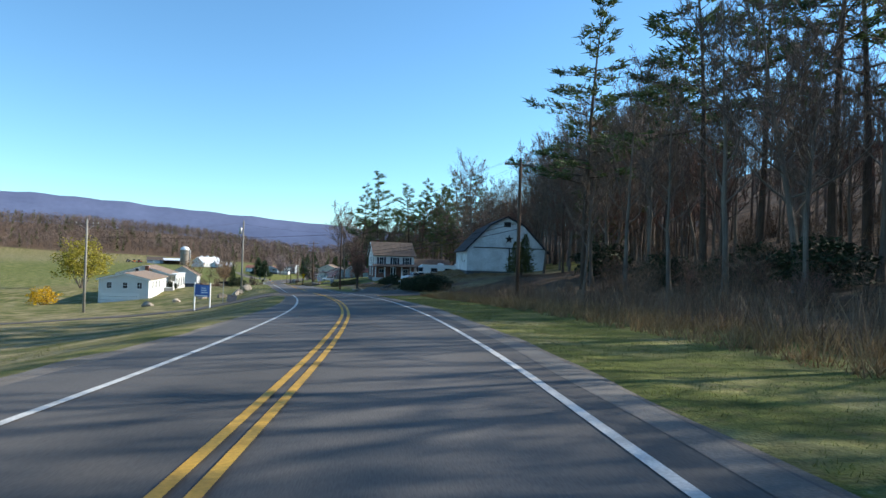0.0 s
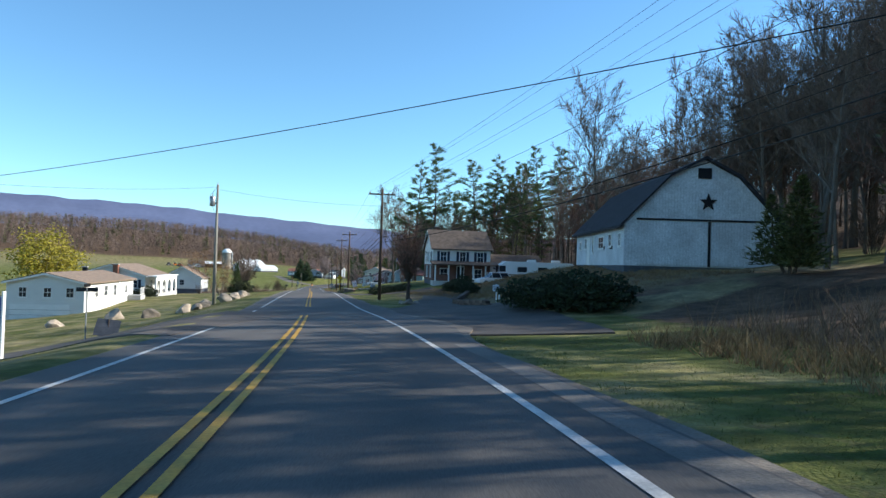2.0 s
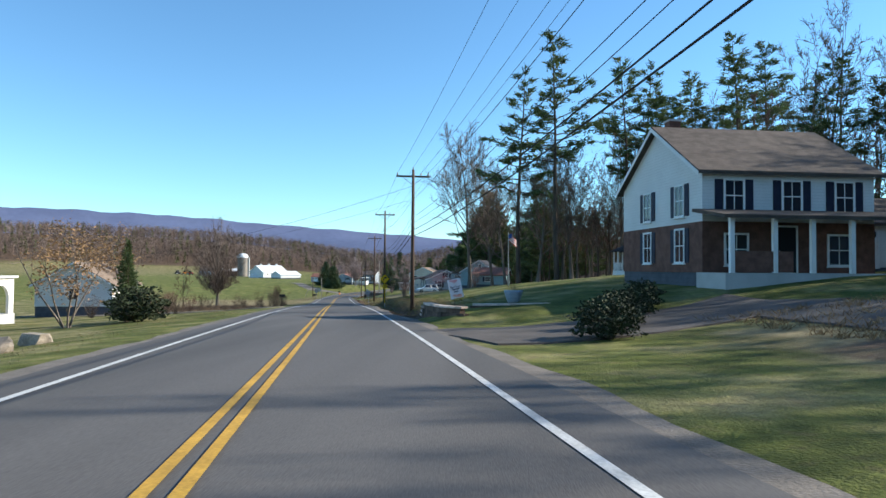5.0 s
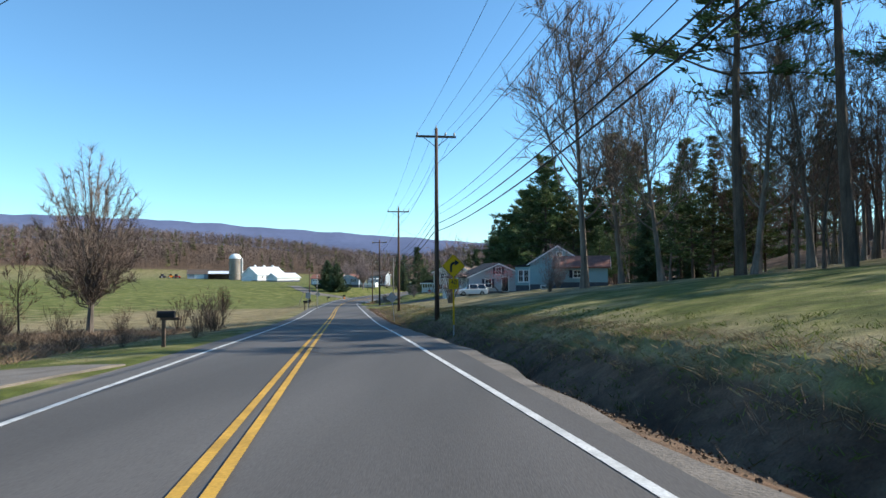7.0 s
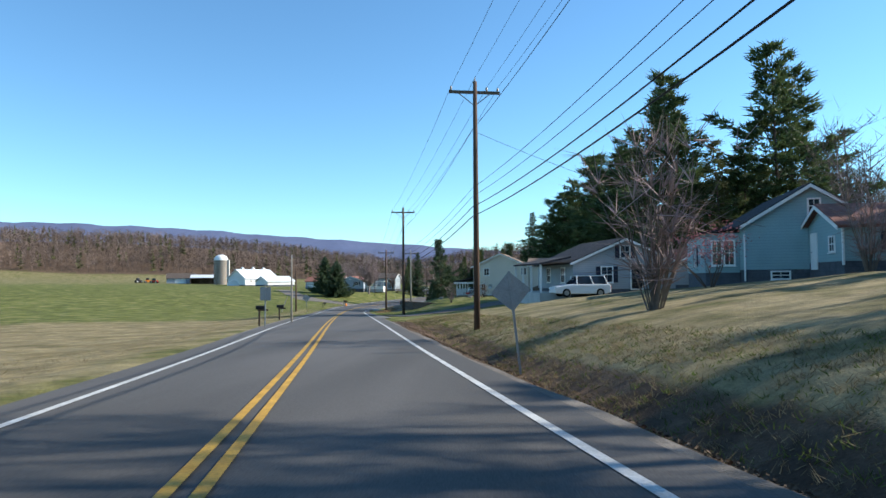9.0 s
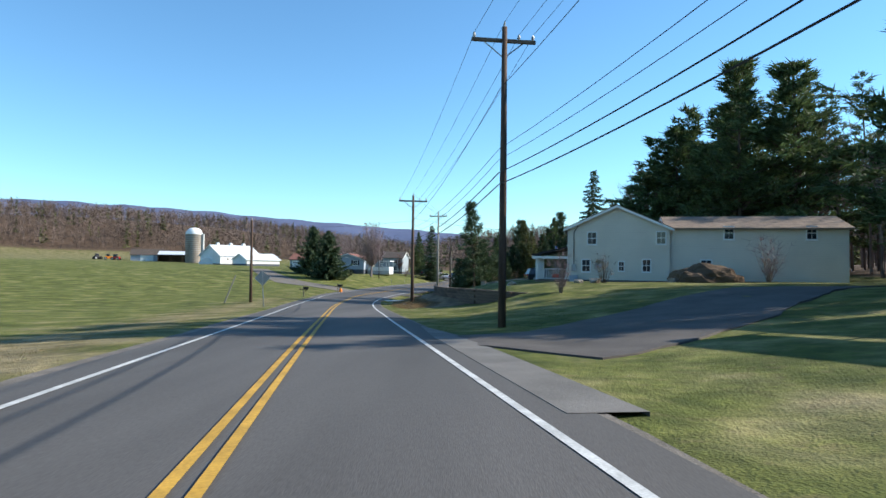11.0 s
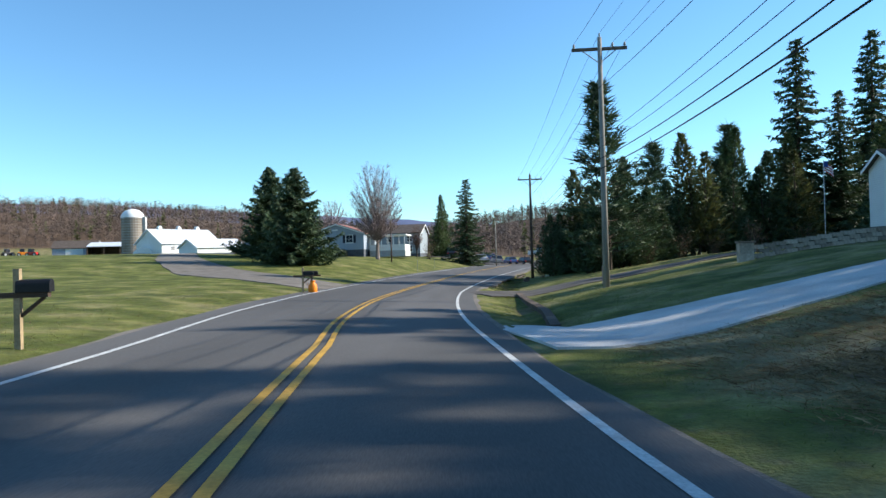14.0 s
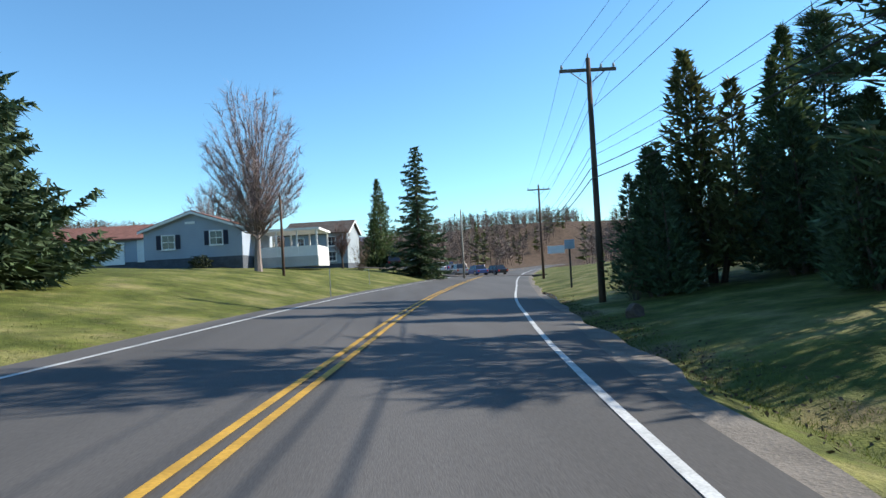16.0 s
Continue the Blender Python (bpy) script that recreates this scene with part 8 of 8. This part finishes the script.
scatter(16, -66, -44, 28, 44, ["bare"] * 3 + ["bare_red"], WOOD, "woods beside the barn", lambda x, y: x > 37.5 and clear_of_houses(x, y), 0.75, 0.92, 1.7)
scatter(10, -150, -128, 16, 50, ["bare"] * 4 + ["pine"], WOOD, "roadside woods", None, 0.85, 1.3, 3.0)
scatter(60, -50, -6, 37, 58, ["bare"] * 4 + ["bare_red"], WOOD, "woods behind the barn", clear_of_houses, 0.82, 1.1, 2.0)
scatter(44, -20, 34, 28, 46, ["bare"] * 4 + ["bare_red"] * 3, WOOD, "woods behind the house", clear_of_houses, 0.8, 1.15, 2.0)
scatter(20, 22, 66, 38, 50, ["bare"] * 4 + ["pine", "pine_olive"], WOOD, "hillside woods", clear_of_houses, 0.8, 1.25, 3.0)
scatter(14, 50, 80, 27, 46, ["bare", "bare", "bare_red", "pine"], WOOD, "woods behind the lawn", lambda x, y: clear_of_houses(x, y) and x > 12 + (y > 60) * 4, 0.65, 1.1, 2.6)
scatter(20, 66, 98, 30, 46, ["spruce_tall", "pine_full", "pine_olive", "bare", "bare"], WOOD, "woods beside the teal house", lambda x, y: x > 14, 0.5, 0.8, 2.6)
scatter(24, 66, 150, 44, 70, ["bare"] * 5 + ["bare_red"] * 2 + ["pine_olive", "spruce_tall"], WOOD, "hillside woods", None, 0.65, 1.0, 3.2)
scatter(14, 150, 260, 48, 80, ["bare"] * 4 + ["spruce_tall", "pine_full"], WOOD, "hillside woods", None, 0.65, 1.0, 3.2)


def hill_woods():
    """The deeper rows of leafless trees up the hillside, one object."""
    n = 900
    y, d = rng.uniform(-150, 250, n), 50 + 70 * rng.uniform(0, 1, n) ** 1.3
    sl = (road_x(y + 2) - road_x(y - 2)) / 4
    x, yy = road_x(y) + d / np.sqrt(1 + sl * sl), y - d * sl / np.sqrt(1 + sl * sl)
    lit = (x < 75) & (yy - 0.2126 * (x + 6) > 31) & (yy - 0.2126 * (x + 6) < 42)
    x, yy = x[~lit], yy[~lit]
    n = len(x)
    b = np.stack([x, yy, gz(x, yy) - 0.2], 1)
    h = rng.uniform(12, 19, n)
    s = Soup()
    for p, t in zip(b, h):
        s.limb([p, p + (rng.normal() * 0.2, rng.normal() * 0.2, t * 0.5), p + (rng.normal() * 0.5, rng.normal() * 0.5, t * 0.95)], [0.16, 0.11, 0.03], 5)
    for k in range(16):
        u = rng.uniform(0.35, 0.92, n)
        p = b + np.stack([0 * u, 0 * u, u * h], 1)
        a, w = rng.uniform(0, 6.28, n), h * rng.uniform(0.1, 0.24, n)
        q = p + np.stack([np.cos(a) * w, np.sin(a) * w, h * rng.uniform(0.06, 0.2, n)], 1)
        s.blades(p, q, np.full(n, 0.12))
        for m in range(5):
            v = rng.uniform(0.3, 1.0, n)[:, None]
            c = p + (q - p) * v
            s.blades(c, c + rng.normal(size=c.shape) * np.array([0.7, 0.7, 0.5]) + np.array([0, 0, 0.9]), np.full(n, 0.07))
    tagged(new("hill_woods", s.mesh("hill_woods", TWIG)), "leafless brown woods climbing the hillside", "woods", kind="stuff")


hill_woods()

# brush along the edge of the woods
done = 0
while done < 60:
    y, d = rng.uniform(-126, -54), rng.uniform(15.5, 24)
    x, yy, _ = at_road(y, d)
    if clear_of_houses(x, yy):
        plant("shrub" if rng.uniform() < 0.8 else "shrub_red", "brown leafless brush at the edge of the woods", "shrub", x, yy, rng.uniform(0.5, 1.15), group="wood edge brush")
        done += 1
for _i in range(70):
    x, yy, _ = at_road(rng.uniform(-126, -40), rng.uniform(24, 52))
    if clear_of_houses(x, yy):
        plant("shrub", "brown leafless undergrowth beneath the trees", "shrub", x, yy, rng.uniform(1.0, 2.0), group="undergrowth")
for _i in range(12):
    x, yy, _ = at_road(rng.uniform(-120, -58), rng.uniform(19, 30))
    if clear_of_houses(x, yy):
        plant("dark_bush", "dark green rhododendron under the trees", "bush", x, yy, rng.uniform(0.8, 1.4), group="understorey")


def far_woods():
    """Leafless woods on the far hills: trunks and upswept branches, one object."""
    n = 13000
    az = rng.uniform(-70, 78, n)
    fe = np.interp(az, [-60, -20, 0, 8, 15, 30, 60], [130, 190, 262, 340, 360, 380, 400])
    r = fe + (660 - fe) * rng.uniform(0, 1, n) ** 0.85
    x, y = -30 - np.sin(np.radians(az)) * r, 180 + np.cos(np.radians(az)) * r
    ok = np.abs(across(x, y)) > 14
    x, y = x[ok], y[ok]
    z = gz(x, y)
    n = len(x)
    h = rng.uniform(8, 15, n)
    b = np.stack([x, y, z], 1)
    for mat_, part_name, sel in ((FAR_TWIG, "wood", rng.uniform(0, 1, n) < 0.94),):
        s = Soup()
        bb, hh = b[sel], h[sel]
        s.blades(bb, bb + np.stack([rng.normal(size=len(hh)) * 0.6, rng.normal(size=len(hh)) * 0.6, hh * 0.85], 1), np.full(len(hh), 0.24))
        for k in range(24):
            u = rng.uniform(0.2, 0.85, len(hh))
            p = bb + np.stack([0 * u, 0 * u, u * hh], 1)
            a = rng.uniform(0, 6.28, len(hh))
            w = hh * rng.uniform(0.12, 0.36, len(hh))
            s.blades(p, p + np.stack([np.cos(a) * w, np.sin(a) * w, hh * rng.uniform(-0.02, 0.24, len(hh))], 1), np.full(len(hh), 0.22))
        tagged(new("far_woods", s.mesh("far_woods", mat_)), "leafless brown woods covering the far hills", "woods", kind="stuff")
    s = Soup()
    pick = rng.uniform(0, 1, n) < 0.06
    bb, hh = b[pick], h[pick] * 1.05
    for k in range(46):
        u = rng.uniform(0.08, 0.95, len(hh))
        a = rng.uniform(0, 6.28, len(hh))
        w = hh * 0.24 * (1 - u) + 0.3
        p = bb + np.stack([0 * u, 0 * u, u * hh], 1)
        s.blades(p, p + np.stack([np.cos(a) * w, np.sin(a) * w, rng.uniform(-0.6, 0.5, len(hh))], 1), np.full(len(hh), 1.1))
    tagged(new("far_evergreens", s.mesh("far_evergreens", NEEDLE_OLIVE)), "dark evergreens scattered through the far woods", "woods", kind="stuff")


far_woods()


def tufts(name, label, n, y0, y1, d0, d1, h0, h1, per, material, width=0.03, keep=None, flat=0.45):
    y, d = rng.uniform(y0, y1, n), d0 + (d1 - d0) * rng.uniform(0, 1, n)
    sl = (road_x(y + 2) - road_x(y - 2)) / 4
    k = np.sqrt(1 + sl * sl)
    x, yy = road_x(y) + d / k, y - d * sl / k
    if keep is not None:
        m = keep(x, yy)
        x, yy = x[m], yy[m]
    b = np.stack([x, yy, gz(x, yy) - 0.03], 1)
    s = Soup()
    for _ in range(per):
        h = rng.uniform(h0, h1, len(b))
        p = b + rng.normal(size=b.shape) * np.array([0.09, 0.09, 0])
        s.blades(p, p + np.stack([rng.normal(size=len(b)) * h * flat, rng.normal(size=len(b)) * h * flat, h], 1), np.full(len(b), width))
    tagged(new(name, s.mesh(name, material)), label, "grass", kind="stuff")


reseed(7)
tufts("bank_grass", "matted dry grass hanging over the ditch bank", 1700, 11, 56, 6.4, 8.1, 0.04, 0.14, 12, DRY_GRASS, 0.018, flat=1.3)
tufts("bank_grass_low", "short dry grass along the mown ditch bank", 3000, 54, 114, 5.3, 9.5, 0.04, 0.16, 12, DRY_GRASS, 0.016, flat=0.9)
tufts("bank_green_grass", "green grass and weeds along the ditch bank", 3600, 11, 112, 5.5, 9.6, 0.04, 0.13, 10, GRASS_BLADE, 0.02, flat=0.8)
tufts("bank_weeds", "dark dead weeds standing in the ditch", 220, 11, 62, 5.2, 7.4, 0.12, 0.4, 6, BRUSH, 0.014, flat=0.5)
tufts("wood_edge_grass", "tall dry grass along the edge of the woods", 1500, -128, -71, 8.2, 11.5, 0.2, 0.65, 10, STRAW, 0.022)
tufts("wood_edge_brush", "brown dead brush along the edge of the woods", 900, -128, -70, 9.8, 16.5, 0.5, 1.6, 8, BRUSH, 0.022, flat=0.35)
tufts("verge_grass", "short green grass on the east verge", 7000, -128, -69.5, 4.75, 9.5, 0.025, 0.08, 9, GRASS_BLADE, 0.012)
tufts("verge_grass_west", "short dry grass on the west verge", 5200, -60, 215, -9, -4.8, 0.025, 0.09, 8, DRY_GRASS, 0.012)
tufts("verge_green_west", "short green grass on the west verge", 8000, -128, 230, -11, -5.0, 0.025, 0.08, 8, GRASS_BLADE, 0.012)
tufts("verge_grass_low", "short green grass strip along the ditch", 2200, 206, 246, 5.0, 6.6, 0.03, 0.1, 9, GRASS_BLADE, 0.014)
tufts("lawn_grass", "short green grass on the east lawns", 9500, 132, 215, 4.5, 11.5, 0.025, 0.08, 9, GRASS_BLADE, 0.012)
tufts("bank_straw", "pale straw spread over the bare bank", 5200, 166, 185, 5.2, 11, 0.01, 0.07, 9, STRAW, 0.018, flat=3.0)
tufts("mound_grass", "dry grass on the mound by the drive", 4200, -56, -4, 11.5, 23, 0.08, 0.3, 8, STRAW, 0.028, flat=0.8)



def leaf_scatter(name, label, n, y0, y1, d0, d1, size):
    """Fallen brown leaves lying on the verge."""
    y, d = rng.uniform(y0, y1, n), d0 + (d1 - d0) * rng.triangular(0, 0.4, 1, n)
    clump = np.sin(y * 0.9) + np.sin(y * 2.3 + 1.0) + rng.normal(size=n) * 0.7 > -0.6
    y, d = y[clump], d[clump]
    sl = (road_x(y + 2) - road_x(y - 2)) / 4
    k = np.sqrt(1 + sl * sl)
    x, yy = road_x(y) + d / k, y - d * sl / k
    s = Soup()
    s.leaves(np.stack([x, yy, gz(x, yy) + rng.uniform(0.01, 0.06, len(x))], 1), size, 1.0)
    tagged(new(name, s.mesh(name, LEAF_LITTER)), label, "leaves", kind="stuff")


tufts("hollow_weeds", "brown dead weeds and brush in the hollow beside the field drive", 900, 41, 66, -20, -8, 0.15, 0.55, 9, BRUSH, 0.022, flat=0.8)
leaf_scatter("fallen_leaves", "brown fallen leaves drifted along the road edge", 9000, 8, 112, 3.85, 5.4, 0.03)
leaf_scatter("fallen_leaves_low", "brown fallen leaves along the far ditch", 1600, 218, 250, 4.6, 7.0, 0.04)
# standing water in the ditch
for y0, y1 in ((47, 51), (52.5, 57.5), (61, 65), (246, 256)):
    g = Geo()
    ys = np.linspace(y0, y1, 9)
    vs = []
    for i, y in enumerate(ys):
        w = 0.42 * math.sin(math.pi * (i + 0.4) / 9.0) + 0.05
        for d in (5.6 - w, 5.6 + w):
            x, yy, z = at_road(y, d)
            vs.append((x, yy, G(*at_road(y, 5.6)[:2]) + 0.09))
    g.add(vs, [(2 * i, 2 * i + 2, 2 * i + 3, 2 * i + 1) for i in range(8)])
    tagged(g.ob("water", WATER), "shallow standing water in the roadside ditch", "puddle", kind="structure")


# loose straw along the foot of the earth bank
def straw_litter():
    n = 2600
    y = rng.uniform(160.5, 181.5, n)
    u = rng.triangular(0.35, 0.8, 1.3, n)
    x = np.interp(y, [157.6, 165.0, 172.5, 180.5], [-18.9, -21.0, -22.1, -22.5]) - 0.17 - 3.2 * u
    top = np.interp(y, [157.6, 165.0, 172.5, 180.5], [-4.8, -4.98, -5.15, -5.25])
    low = gz(x, y)
    fade = np.clip(np.minimum((y - 157.8) / 5, (182.0 - y) / 2.5), 0, 1)
    b = np.stack([x, y, low + 0.01 + np.maximum(0, top - 0.75 - low) * fade * np.clip(1 - u, 0, 1) ** 1.3], 1)
    s = Soup()
    for _ in range(9):
        p = b + rng.normal(size=b.shape) * np.array([0.15, 0.15, 0.015])
        s.blades(p, p + rng.normal(size=b.shape) * np.array([0.13, 0.13, 0.03]) + np.array([0, 0, 0.035]), np.full(n, 0.016))
    tagged(new("straw_litter", s.mesh("straw_litter", STRAW)), "loose tan straw strewn over the earth bank", "straw", kind="stuff")


straw_litter()
